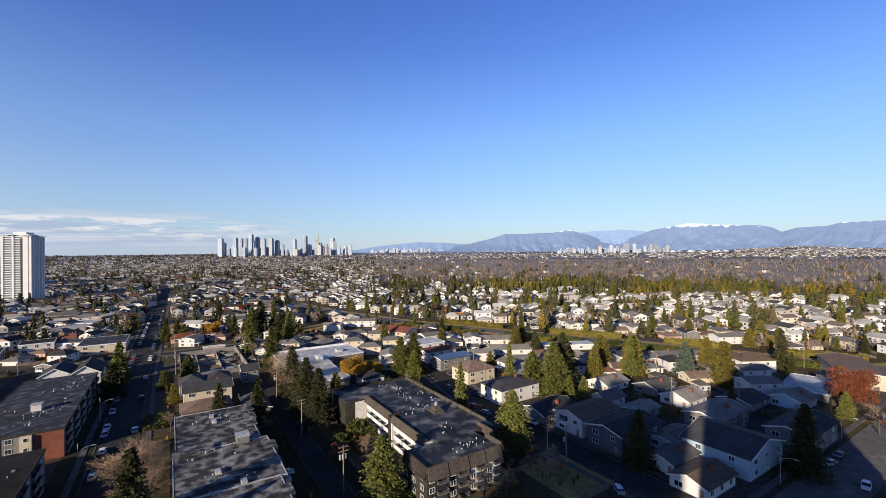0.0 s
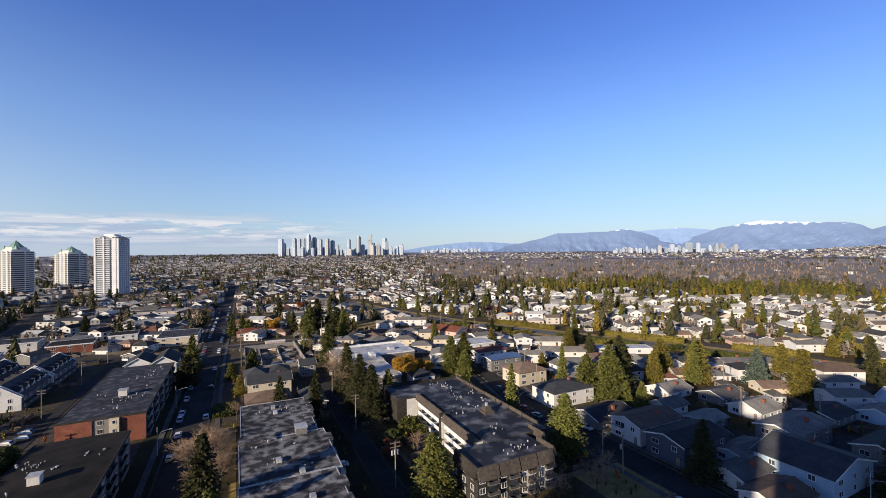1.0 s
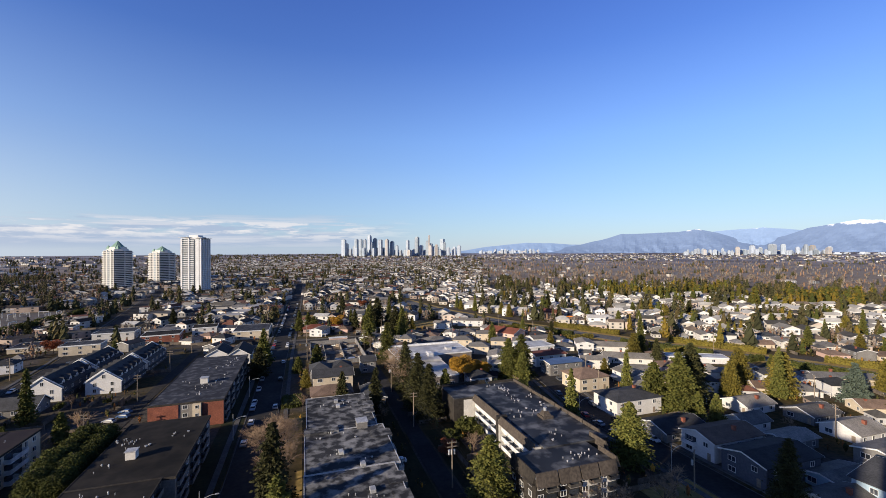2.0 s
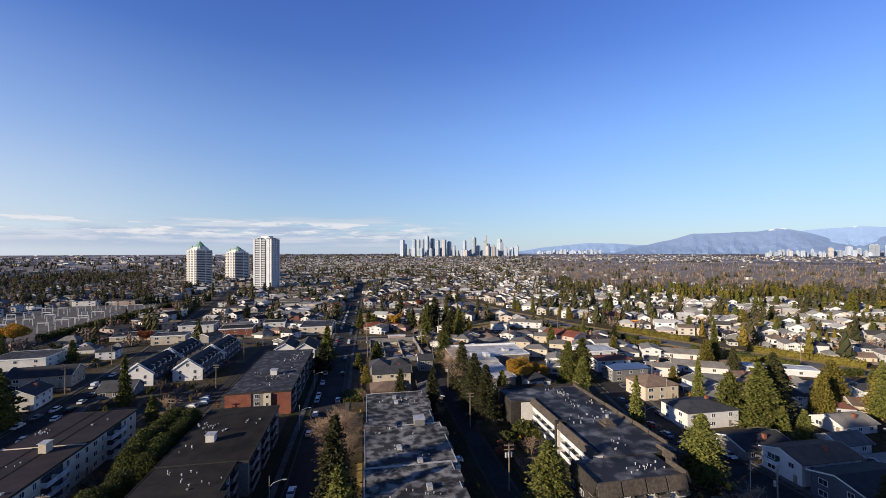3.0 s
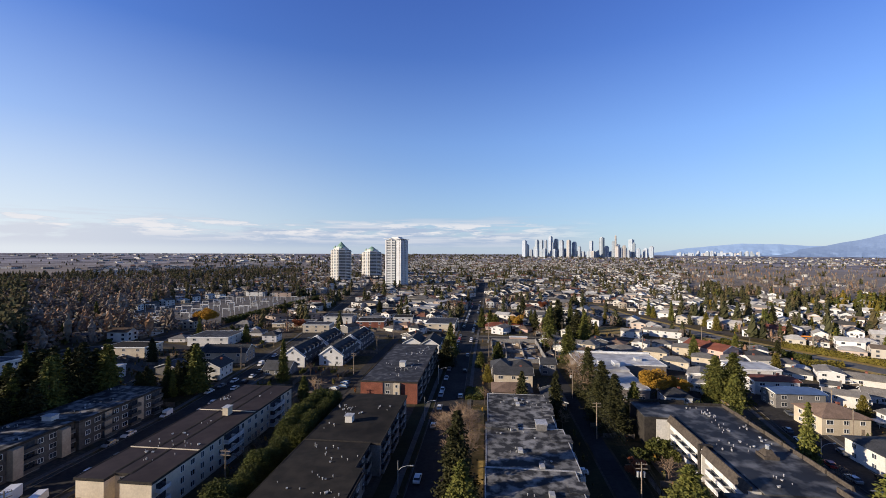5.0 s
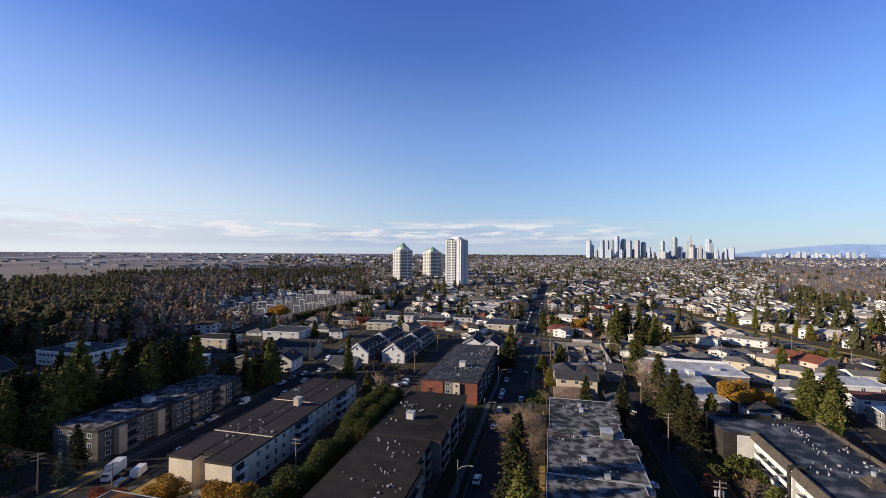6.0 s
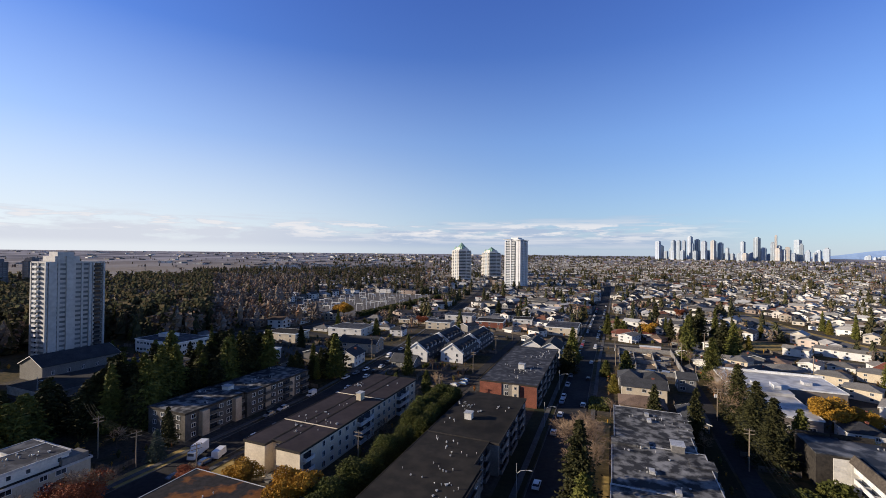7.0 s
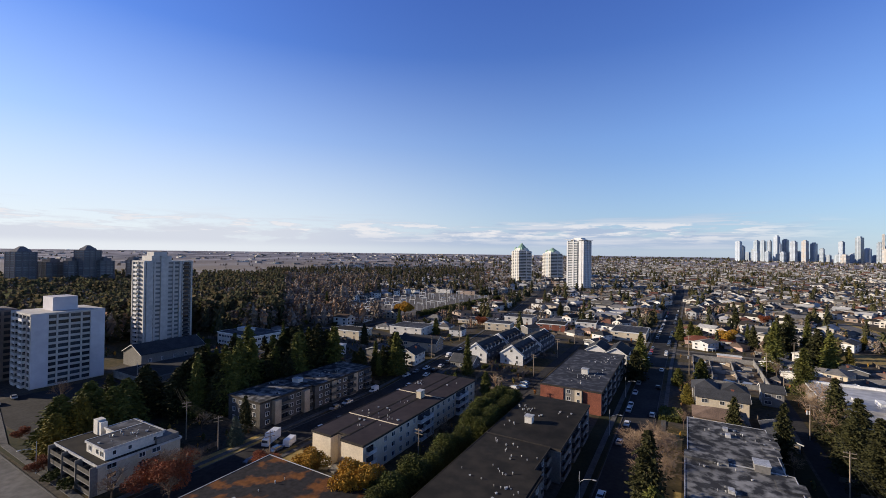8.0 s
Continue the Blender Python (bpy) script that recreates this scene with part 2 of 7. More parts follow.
GLASS_MID = mat("grey_tower_glass", (0.11, 0.125, 0.14), (0.18, 0.19, 0.2), 0.3, 0.3, spec=0.4, rand=0.35)
GLASS_BLUE = mat("blue_tower_glass", (0.20, 0.26, 0.32), (0.28, 0.33, 0.38), 0.3, 0.2, spec=0.8, rand=0.35)
RAIL = mat("balcony_rail", (0.66, 0.66, 0.65), (0.55, 0.55, 0.55), 3.0, 0.6)
RAIL_DARK = mat("dark_balcony_rail", (0.08, 0.075, 0.07), (0.06, 0.055, 0.05), 3.0, 0.7)
TOWER_WHITE = mat("white_tower_concrete", (0.68, 0.68, 0.67), (0.58, 0.59, 0.60), 0.6, 0.7, stain=0.1)
TOWER_CREAM = mat("cream_tower_concrete", (0.68, 0.66, 0.61), (0.59, 0.57, 0.53), 0.6, 0.8, stain=0.12)
TOWER_GREY = mat("grey_tower_concrete", (0.54, 0.52, 0.485), (0.45, 0.43, 0.405), 0.5, 0.85, stain=0.2)
TOWER_LAV = mat("pale_lavender_panel", (0.60, 0.58, 0.60), (0.52, 0.50, 0.53), 0.3, 0.8, stain=0.2)
TOWER_BROWN = mat("brown_tower_concrete", (0.20, 0.17, 0.15), (0.15, 0.13, 0.12), 0.5, 0.85, stain=0.2)
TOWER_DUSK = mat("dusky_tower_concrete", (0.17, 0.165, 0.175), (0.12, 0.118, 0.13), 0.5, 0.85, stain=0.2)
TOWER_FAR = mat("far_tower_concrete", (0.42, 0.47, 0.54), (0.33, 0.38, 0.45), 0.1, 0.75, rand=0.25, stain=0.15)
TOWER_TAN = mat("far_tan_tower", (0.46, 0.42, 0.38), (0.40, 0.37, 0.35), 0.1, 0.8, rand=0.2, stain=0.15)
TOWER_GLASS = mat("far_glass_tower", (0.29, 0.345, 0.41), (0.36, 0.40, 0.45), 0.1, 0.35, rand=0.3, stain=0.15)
COPPER = mat("green_metal_roof", (0.25, 0.38, 0.30), (0.19, 0.31, 0.25), 0.8, 0.55, stain=0.2)
SHINGLE_GREY = mat("grey_asphalt_shingle", (0.17, 0.165, 0.16), (0.12, 0.115, 0.112), 2.5, 0.9, 0.3, rand=0.25)
SHINGLE_DARK = mat("charcoal_asphalt_shingle", (0.06, 0.062, 0.068), (0.04, 0.042, 0.047), 2.5, 0.85, 0.3, rand=0.25)
SHINGLE_BROWN = mat("brown_asphalt_shingle", (0.20, 0.14, 0.105), (0.14, 0.10, 0.08), 2.5, 0.9, 0.3, rand=0.25)
SHINGLE_RED = mat("red_tile_roof", (0.22, 0.075, 0.048), (0.15, 0.055, 0.04), 2.0, 0.85, 0.3)
SHINGLE_PALE = mat("weathered_pale_shingle", (0.27, 0.25, 0.225), (0.18, 0.168, 0.152), 2.0, 0.9, 0.3, rand=0.2)
BLUEMETAL = mat("blue_metal_roof", (0.10, 0.16, 0.30), (0.08, 0.13, 0.25), 1.0, 0.5)
TIMBER_GREY = mat("weathered_fence_wood", (0.17, 0.14, 0.11), (0.12, 0.10, 0.08), 2.0, 0.95, 0.2, island=True, rand=0.3)
TIMBER = mat("weathered_pole_wood", (0.30, 0.24, 0.18), (0.21, 0.17, 0.13), 3.0, 0.9, 0.2)
STEEL = mat("galvanised_steel", (0.55, 0.56, 0.57), (0.42, 0.43, 0.44), 2.0, 0.45, metal=0.5)
WIRE = mat("black_cable", (0.03, 0.03, 0.03), (0.02, 0.02, 0.02), 2.0, 0.6)
RUBBER = mat("tyre_rubber", (0.025, 0.025, 0.025), (0.018, 0.018, 0.018), 5.0, 0.9)
BARK = mat("bark", (0.13, 0.095, 0.07), (0.08, 0.06, 0.045), 3.0, 0.95, 0.5)
TWIG = mat("bare_twigs", (0.30, 0.21, 0.14), (0.20, 0.145, 0.10), 1.0, 0.95, rand=0.2)
FIR = mat("dark_fir_needles", (0.030, 0.032, 0.013), (0.062, 0.060, 0.020), 0.9, 0.85, rand=0.3, coarse=0.3)
# olive needles, brightened further to pass for needles in sun
FIR_WARM = mat("olive_fir_needles", (0.075, 0.085, 0.020), (0.14, 0.135, 0.032), 0.9, 0.85, rand=0.3, coarse=0.3)
CEDAR = mat("yellow_green_cedar", (0.17, 0.135, 0.024), (0.11, 0.095, 0.022), 0.9, 0.85, rand=0.25, coarse=0.3)
SPRUCE = mat("blue_green_spruce", (0.07, 0.095, 0.075), (0.10, 0.125, 0.095), 0.9, 0.85, rand=0.2)
HEDGE = mat("hedge_leaves", (0.040, 0.050, 0.012), (0.085, 0.088, 0.020), 1.0, 0.85, rand=0.25, coarse=0.3)
GOLD = mat("golden_autumn_leaves", (0.46, 0.25, 0.03), (0.34, 0.19, 0.03), 0.8, 0.8, rand=0.2)
RUST = mat("rust_red_leaves", (0.30, 0.085, 0.035), (0.17, 0.06, 0.032), 0.8, 0.8, rand=0.2)


def paint(name, c, metal=0.1):
    return mat(name, c, tuple(v * 0.92 for v in c), 1.0, 0.3, spec=0.6, metal=metal, stain=0.08)


CARPAINT = {"white": paint("white_car_paint", (0.78, 0.78, 0.78)), "silver": paint("silver_car_paint", (0.50, 0.51, 0.53), 0.5),
            "black": paint("black_car_paint", (0.025, 0.025, 0.028)), "grey": paint("grey_car_paint", (0.16, 0.17, 0.18), 0.4),
            "blue": paint("blue_car_paint", (0.05, 0.10, 0.22)), "red": paint("red_car_paint", (0.45, 0.03, 0.025))}

# ---- mesh helpers ----


class Mesher:
    """Collects corners and faces, each with a material number."""

    def __init__(self):
        self.v, self.f, self.k = [], [], []

    def face(self, pts, k=0):
        i = len(self.v)
        self.v += [tuple(p) for p in pts]
        self.f.append(tuple(range(i, i + len(pts))))
        self.k.append(k)
        return self

    def solid(self, pts, faces, k=0):
        i = len(self.v)
        self.v += [tuple(p) for p in pts]
        for q in faces:
            self.f.append(tuple(i + c for c in q))
            self.k.append(k)
        return self

    def box(self, x0, y0, z0, x1, y1, z1, k=0):
        pts = [(x, y, z) for z in (z0, z1) for x, y in ((x0, y0), (x1, y0), (x1, y1), (x0, y1))]
        return self.solid(pts, [(3, 2, 1, 0), (4, 5, 6, 7), (0, 1, 5, 4), (1, 2, 6, 5), (2, 3, 7, 6), (3, 0, 4, 7)], k)

    def prism(self, ring, z0, z1, k=0, top=None, shrink=1.0):
        n = len(ring)
        cx, cy = sum(p[0] for p in ring) / n, sum(p[1] for p in ring) / n
        pts = [(x, y, z0) for x, y in ring] + [(cx + (x - cx) * shrink, cy + (y - cy) * shrink, z1) for x, y in ring]
        self.solid(pts, [tuple(range(n))[::-1]] + [(i, (i + 1) % n, n + (i + 1) % n, n + i) for i in range(n)], k)
        return self.solid(pts[n:], [tuple(range(n))], k if top is None else top)

    def tube(self, p, q, r0, r1=None, n=6, k=0):
        p, q = Vector(p), Vector(q)
        r1 = r0 if r1 is None else r1
        d = (q - p).normalized()
        a = d.orthogonal().normalized()
        b = d.cross(a)
        pts = [p + (a * math.cos(t) + b * math.sin(t)) * r0 for t in (2 * math.pi * i / n for i in range(n))]
        pts += [q + (a * math.cos(t) + b * math.sin(t)) * r1 for t in (2 * math.pi * i / n for i in range(n))]
        return self.solid(pts, [(i, (i + 1) % n, n + (i + 1) % n, n + i) for i in range(n)] + [tuple(range(n))[::-1], tuple(range(n, 2 * n))], k)

    def mesh(self, name, mats):
        me = bpy.data.meshes.new(name)
        me.from_pydata(self.v, [], self.f)
        for m in mats if isinstance(mats, (list, tuple)) else [mats]:
            me.materials.append(m)
        me.polygons.foreach_set("material_index", self.k)
        me.update()
        return me


def quick_mesh(name, verts, tris, mats, kinds=None):
    me = bpy.data.meshes.new(name)
    me.vertices.add(len(verts))
    me.vertices.foreach_set("co", np.asarray(verts, np.float32).ravel())
    me.loops.add(tris.size)
    me.loops.foreach_set("vertex_index", tris.astype(np.int32).ravel())
    me.polygons.add(len(tris))
    me.polygons.foreach_set("loop_start", np.arange(0, tris.size, 3, dtype=np.int32))
    me.polygons.foreach_set("loop_total", np.full(len(tris), 3, np.int32))
    for m in mats if isinstance(mats, (list, tuple)) else [mats]:
        me.materials.append(m)
    if kinds is not None:
        me.polygons.foreach_set("material_index", kinds.astype(np.int32))
    me.update(calc_edges=True)
    me.validate()
    me.shade_flat()
    return me


def part(name, me, parent, label="", m=None):
    ob = new(name, me)
    ob.parent = parent
    if m is not None:
        ob.matrix_basis = m
    if label:
        tagged(ob, label)
    return ob


def thing(name, m, label, category, group="", kind=""):
    ob = new(name)
    ob.matrix_basis = m
    ob.empty_display_size = 0.5
    return tagged(ob, label, category, group, kind)


def lone(name, me, label, category, group="", kind="", m=None):
    ob = new(name, me)
    if m is not None:
        ob.matrix_basis = m
    return tagged(ob, label, category, group, kind)


def rise(x, y):
    """The height of the ground: level nearby, climbing gently towards the skyline."""
    r = math.hypot(x, y)
    if r < 900:
        return 0.0
    az = math.degrees(math.atan2(x, y))
    hill = 24.0 * math.exp(-((az - 72.5) / 4.5) ** 2 - ((r - 4050) / 520.0) ** 2)
    east = min(max((az - 20.0) / 12.0, 0.0), 1.0)
    return 52.0 * ((r - 900) / 3950.0) ** (1.0 + 0.8 * east) + hill


TAKEN = set()
CELL = 3.0


def take(x0, y0, x1, y1, pad=1.0):
    for i in range(math.floor((min(x0, x1) - pad) / CELL), math.floor((max(x0, x1) + pad) / CELL) + 1):
        for j in range(math.floor((min(y0, y1) - pad) / CELL), math.floor((max(y0, y1) + pad) / CELL) + 1):
            TAKEN.add((i, j))


def free(x, y, r):
    a, b = range(math.floor((x - r) / CELL), math.floor((x + r) / CELL) + 1), range(math.floor((y - r) / CELL), math.floor((y + r) / CELL) + 1)
    return not any((i, j) in TAKEN for i in a for j in b)


def take_line(pts, half):
    for (x0, y0), (x1, y1) in zip(pts, pts[1:]):
        n = max(2, int(math.hypot(x1 - x0, y1 - y0) / 2.5))
        for i in range(n + 1):
            x, y = x0 + (x1 - x0) * i / n, y0 + (y1 - y0) * i / n
            take(x - half, y - half, x + half, y + half, 0)


# ---- ground, roads ----


def make_ground():
    radii = [0, 60, 150, 300, 500, 700, 900, 1200, 1600, 2100, 2700, 3100, 3400, 3700, 3900, 4050, 4250, 4500, 4850]
    n = 240
    bm = Mesher()
    v = [(0, 0, 0)]
    for r in radii[1:]:
        for i in range(n):
            a = 2 * math.pi * i / n
            x, y = r * math.sin(a), r * math.cos(a)
            v.append((x, y, rise(x, y)))
    faces = [(0, 1 + (i + 1) % n, 1 + i) for i in range(n)]
    for k in range(len(radii) - 2):
        o = 1 + k * n
        faces += [(o + i, o + (i + 1) % n, o + n + (i + 1) % n, o + n + i) for i in range(n)]
    bm.solid(v, faces)
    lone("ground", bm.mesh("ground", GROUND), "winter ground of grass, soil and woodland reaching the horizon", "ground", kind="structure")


make_ground()
LEVEL = [0.05]


def strip(pts, half_in, half_out, side, z0, z1):
    """A band beside (or over) a line: from half_in to half_out metres to one side."""
    bm = Mesher()
    dirs = []
    for i, p in enumerate(pts):
        a, b = Vector(pts[max(i - 1, 0)]), Vector(pts[min(i + 1, len(pts) - 1)])
        d = (b - a).normalized()
        dirs.append(Vector((d.y, -d.x)))
    for i in range(len(pts) - 1):
        c = []
        for j in (i, i + 1):
            for h in (half_in, half_out):
                q = Vector(pts[j]) + dirs[j] * h * side
                c.append((q.x, q.y))
        ring = [c[0], c[2], c[3], c[1]]
        if side > 0:
            ring = ring[::-1]
        bm.prism(ring, z0, z1)
    return bm


def road(pts, width, walks=True, label="grey asphalt street", surface=ASPHALT, long=True):
    LEVEL[0] += 0.005
    half = width / 2
    if long:
        fine = [pts[0]]
        for a, b in zip(pts, pts[1:]):
            n = max(1, int(math.hypot(b[0] - a[0], b[1] - a[1]) / 40))
            fine += [(a[0] + (b[0] - a[0]) * i / n, a[1] + (b[1] - a[1]) * i / n) for i in range(1, n + 1)]
        pts = fine
    lone("road", strip(pts, -half, half, 1, 0.0, LEVEL[0]).mesh("road", surface), label, "road", kind="structure")
    if walks:
        for s in (1, -1):
            lone("pavement", strip(pts, half + 2.0, half + 3.6, s, 0.0, 0.13 + LEVEL[0]).mesh("pavement", PAVING), "pale concrete pavement beside the street", "pavement", kind="structure")
            lone("kerb", strip(pts, half, half + 0.25, s, 0.0, 0.12 + LEVEL[0]).mesh("kerb", PAVING), "concrete kerb along the street", "kerb", kind="structure")
    take_line(pts, half + (3.5 if walks else 0.5))


STREET_A = [(-14.5, 50), (-14.5, 260), (-11, 500), (-6, 890)]
STREET_B = [(101, 48), (101, 130), (111, 182), (122, 222)]
STREET_C = [(-110, 50), (-110, 150), (-118, 230), (-126, 290), (-150, 420), (-190, 640), (-230, 860)]
STREET_D = [(-330, 74), (-235, 50), (-180, 38.5), (-130, 37.5), (330, 37.5)]
WIDE = [(420, -5), (292, 58), (268, 112), (245, 165), (205, 240), (168, 318), (135, 420), (120, 520)]
road(STREET_A, 10.5)
road(STREET_B, 10)
road(STREET_C, 10)
road(STREET_D, 12.5, surface=ASPHALT_SUN)
for s in (1, -1):
    lone("verge", strip(WIDE, 6.3, 12.0 if s > 0 else 11.0, s, 0.0, 0.04).mesh("verge", DRY), "dry yellow grass verge beside the wide road", "verge", kind="structure")
road(WIDE, 13, walks=False, label="wide grey asphalt road between grass verges", surface=ASPHALT_SUN)
take_line(WIDE, 15)
road([(35, 46), (35, 235)], 5.5, walks=False, label="narrow asphalt back lane")
road([(-9, 305), (160, 305)], 8)
road([(-140, 305), (-20, 305)], 8, walks=False)
road([(-62, 160), (-62, 300)], 4.5, walks=False, label="narrow asphalt back lane")
road([(-255, 230), (-225, 262), (-212, 347), (-216, 527), (-240, 700)], 9)
road([(-120, 236), (-225, 262)], 8, walks=False)
road([(-10, 455), (130, 455)], 8, walks=False)
road([(-150, 440), (-14, 440)], 8, walks=False)

# ---- windows, balconies, vents ----


def window_mesh(w, h, bars=1):
    """Looks along -y; its back lies on the wall at y = 0. One frame with its panes set back in it."""
    t = 0.09
    xs = [-w / 2 - t, -w / 2]
    for i in range(1, bars + 1):
        x = -w / 2 + w * i / (bars + 1)
        xs += [x - 0.03, x + 0.03]
    xs += [w / 2, w / 2 + t]
    zs = [-h / 2 - t, -h / 2, h / 2, h / 2 + t]
    bm = Mesher()
    seen = {}

    def at(x, y, z):
        if (x, y, z) not in seen:
            seen[(x, y, z)] = len(bm.v)
            bm.v.append((x, y, z))
        return seen[(x, y, z)]

    def quad(pts, k=0):
        bm.f.append(tuple(at(*p) for p in pts))
        bm.k.append(k)

    for i in range(len(xs) - 1):
        for j in range(3):
            x0, x1, z0, z1 = xs[i], xs[i + 1], zs[j], zs[j + 1]
            if j == 1 and i % 2 == 1:
                quad([(x0, -0.02, z0), (x1, -0.02, z0), (x1, -0.02, z1), (x0, -0.02, z1)], 1)
                for p, q in (((x0, z0), (x1, z0)), ((x1, z0), (x1, z1)), ((x1, z1), (x0, z1)), ((x0, z1), (x0, z0))):
                    quad([(p[0], -0.08, p[1]), (q[0], -0.08, q[1]), (q[0], -0.02, q[1]), (p[0], -0.02, p[1])])
            else:
                quad([(x0, -0.08, z0), (x1, -0.08, z0), (x1, -0.08, z1), (x0, -0.08, z1)])
    a, b, c, d = xs[0], xs[-1], zs[0], zs[-1]
    quad([(a, 0, c), (b, 0, c), (b, -0.08, c), (a, -0.08, c)])
    quad([(a, -0.08, d), (b, -0.08, d), (b, 0, d), (a, 0, d)])
    quad([(a, 0, c), (a, -0.08, c), (a, -0.08, d), (a, 0, d)])
    quad([(b, -0.08, c), (b, 0, c), (b, 0, d), (b, -0.08, d)])
    return bm.mesh("window", [FRAME, GLASS])


def balcony_mesh(w, d, rail, slab=None):
    """The slab, the railing round it and the glass door behind it."""
    floor = Mesher().box(-w / 2, -d, -0.2, w / 2, 0, 0).mesh("balcony", slab or FASCIA)
    ring = [(-w / 2, 0), (-w / 2, -d), (w / 2, -d), (w / 2, 0), (w / 2 - 0.06, 0), (w / 2 - 0.06, -d + 0.06), (-w / 2 + 0.06, -d + 0.06), (-w / 2 + 0.06, 0)]
    railing = Mesher().prism(ring, 0.1, 1.02).mesh("railing", rail)
    door = Mesher().box(-w / 2 + 0.25, -0.03, 0.05, w / 2 - 0.25, 0.0, 2.15).mesh("glass_door", GLASS)
    return floor, railing, door


def put_balcony(kind, ob, m):
    b = part("balcony", kind[0], ob, m=m)
    part("railing", kind[1], b)
    part("glass_door", kind[2], b)


def vent_meshes():
    out = []
    bm = Mesher()
    bm.tube((0, 0, 0), (0, 0, 0.55), 0.13, n=7).tube((0, 0, 0.55), (0, 0, 0.75), 0.24, 0.1, n=7)
    out.append(bm.mesh("vent", VENT))
    bm = Mesher()
    bm.box(-0.3, -0.3, 0, 0.3, 0.3, 0.3).box(-0.4, -0.4, 0.3, 0.4, 0.4, 0.45)
    out.append(bm.mesh("vent", VENT))
    bm = Mesher()
    bm.tube((0, 0, 0), (0, 0, 0.5), 0.3, n=8).prism([(0.42 * math.cos(a), 0.42 * math.sin(a)) for a in (k * math.pi / 4 for k in range(8))], 0.5, 0.85, shrink=0.25)
    out.append(bm.mesh("vent", VENT))
    return out


WIN_L, WIN_M, WIN_S, WIN_T = window_mesh(2.0, 1.3), window_mesh(1.4, 1.25), window_mesh(0.8, 1.0, 0), window_mesh(1.1, 1.5)
BALC_S = balcony_mesh(4.3, 0.8, STUCCO_GREY, STUCCO_GREY)
BALC_W, BALC_D = balcony_mesh(4.2, 1.5, RAIL), balcony_mesh(4.2, 1.4, RAIL_DARK, STUCCO_GREY)
VENTS = vent_meshes()


def on_side(rect, side, along, z, out=0.0):
    """The pose of a piece on one side of a rectangle, along metres from that side's start."""
    x0, y0, x1, y1 = rect
    if side == "s":
        return pose(x0 + along, y0 - out, z, 0, 0, 0)
    if side == "n":
        return pose(x0 + along, y1 + out, z, 0, 0, 180)
    if side == "e":
        return pose(x1 + out, y0 + along, z, 0, 0, 90)
    return pose(x0 - out, y0 + along, z, 0, 0, -90)


def dress(ob, rect, side, storeys, height, pattern, step=4.4, balcony=BALC_W, start=1.2):
    """Windows and balconies along a side, storey by storey, by a repeating pattern: W M S T windows, B balcony, . nothing."""
    length = (rect[2] - rect[0]) if side in "sn" else (rect[3] - rect[1])
    kinds = {"W": WIN_L, "M": WIN_M, "S": WIN_S, "T": WIN_T}
    n = int((length - 2 * start + 0.01) // step) + 1
    for i in range(n):
        u = start + (length - 2 * start) * (i + 0.5) / n
        p = pattern[i % len(pattern)]
        for s in range(storeys):
            z = s * height
            if p in kinds:
                part("window", kinds[p], ob, m=on_side(rect, side, u, z + height * 0.55))
            elif p == "B":
                put_balcony(balcony, ob, on_side(rect, side, u, z + 0.35))


def flat_roof(ob, rects, h, surface, edge, lip=0.25, over=0.3, edge_h=None):
    """A thin roof deck over each rectangle, with a raised edge all round."""
    for n, (x0, y0, x1, y1) in enumerate(rects):
        z = h + 0.004 * n
        part("roof", Mesher().box(x0 - over + 0.2, y0 - over + 0.2, z, x1 + over - 0.2, y1 + over - 0.2, z + 0.16).mesh("roof", surface), ob)
        bm = Mesher()
        e = edge_h or 0.35
        a, b, c, d = x0 - over, y0 - over, x1 + over, y1 + over
        bm.box(a, b, z - e, c, b + 0.2, z + lip).box(a, d - 0.2, z - e, c, d, z + lip)
        bm.box(a, b + 0.2, z - e, a + 0.2, d - 0.2, z + lip).box(c - 0.2, b + 0.2, z - e, c, d - 0.2, z + lip)
        part("parapet", bm.mesh("parapet", edge), ob)


def scatter_vents(ob, rect, z, count, rng):
    x0, y0, x1, y1 = rect
    placed = 0
    while placed < count:
        cx, cy = rng.uniform(x0 + 2, x1 - 2), rng.uniform(y0 + 2, y1 - 2)
        for _ in range(rng.randint(2, 6)):
            x, y = min(max(cx + rng.gauss(0, 1.6), x0 + 0.8), x1 - 0.8), min(max(cy + rng.gauss(0, 1.6), y0 + 0.8), y1 - 0.8)
            part("vent", VENTS[rng.choice((0, 0, 0, 1, 2))], ob, m=pose(x, y, z, 0, 0, rng.uniform(0, 90)) @ Matrix.Scale(rng.uniform(0.45, 0.85), 4))
            placed += 1


def roof_house(ob, x, y, z, w, d, h, wall, label="boxy stair-head on the roof"):
    bm = Mesher().box(x - w / 2, y - d / 2, z, x + w / 2, y + d / 2, z + h)
    bm.box(x - w / 2 - 0.2, y - d / 2 - 0.2, z + h, x + w / 2 + 0.2, y + d / 2 + 0.2, z + h + 0.2, 1)
    part("stair_head", bm.mesh("stair_head", [wall, METALCAP]), ob, label)


def block(name, rects, h, wall, surface, edge, label, storeys=3, category="apartment building", plinth=0.4):
    """An apartment building on one or more touching rectangles."""
    ob = thing(name, Matrix(), label, category)
    bm = Mesher()
    for n, (x0, y0, x1, y1) in enumerate(rects):
        bm.box(x0, y0 + 0.003 * n, 0, x1, y1 - 0.003 * n, h)
        take(x0, y0, x1, y1, 1.5)
    part("wall", bm.mesh("wall", wall), ob)
    flat_roof(ob, rects, h, surface, edge)
    return ob


rng = random.Random(5)

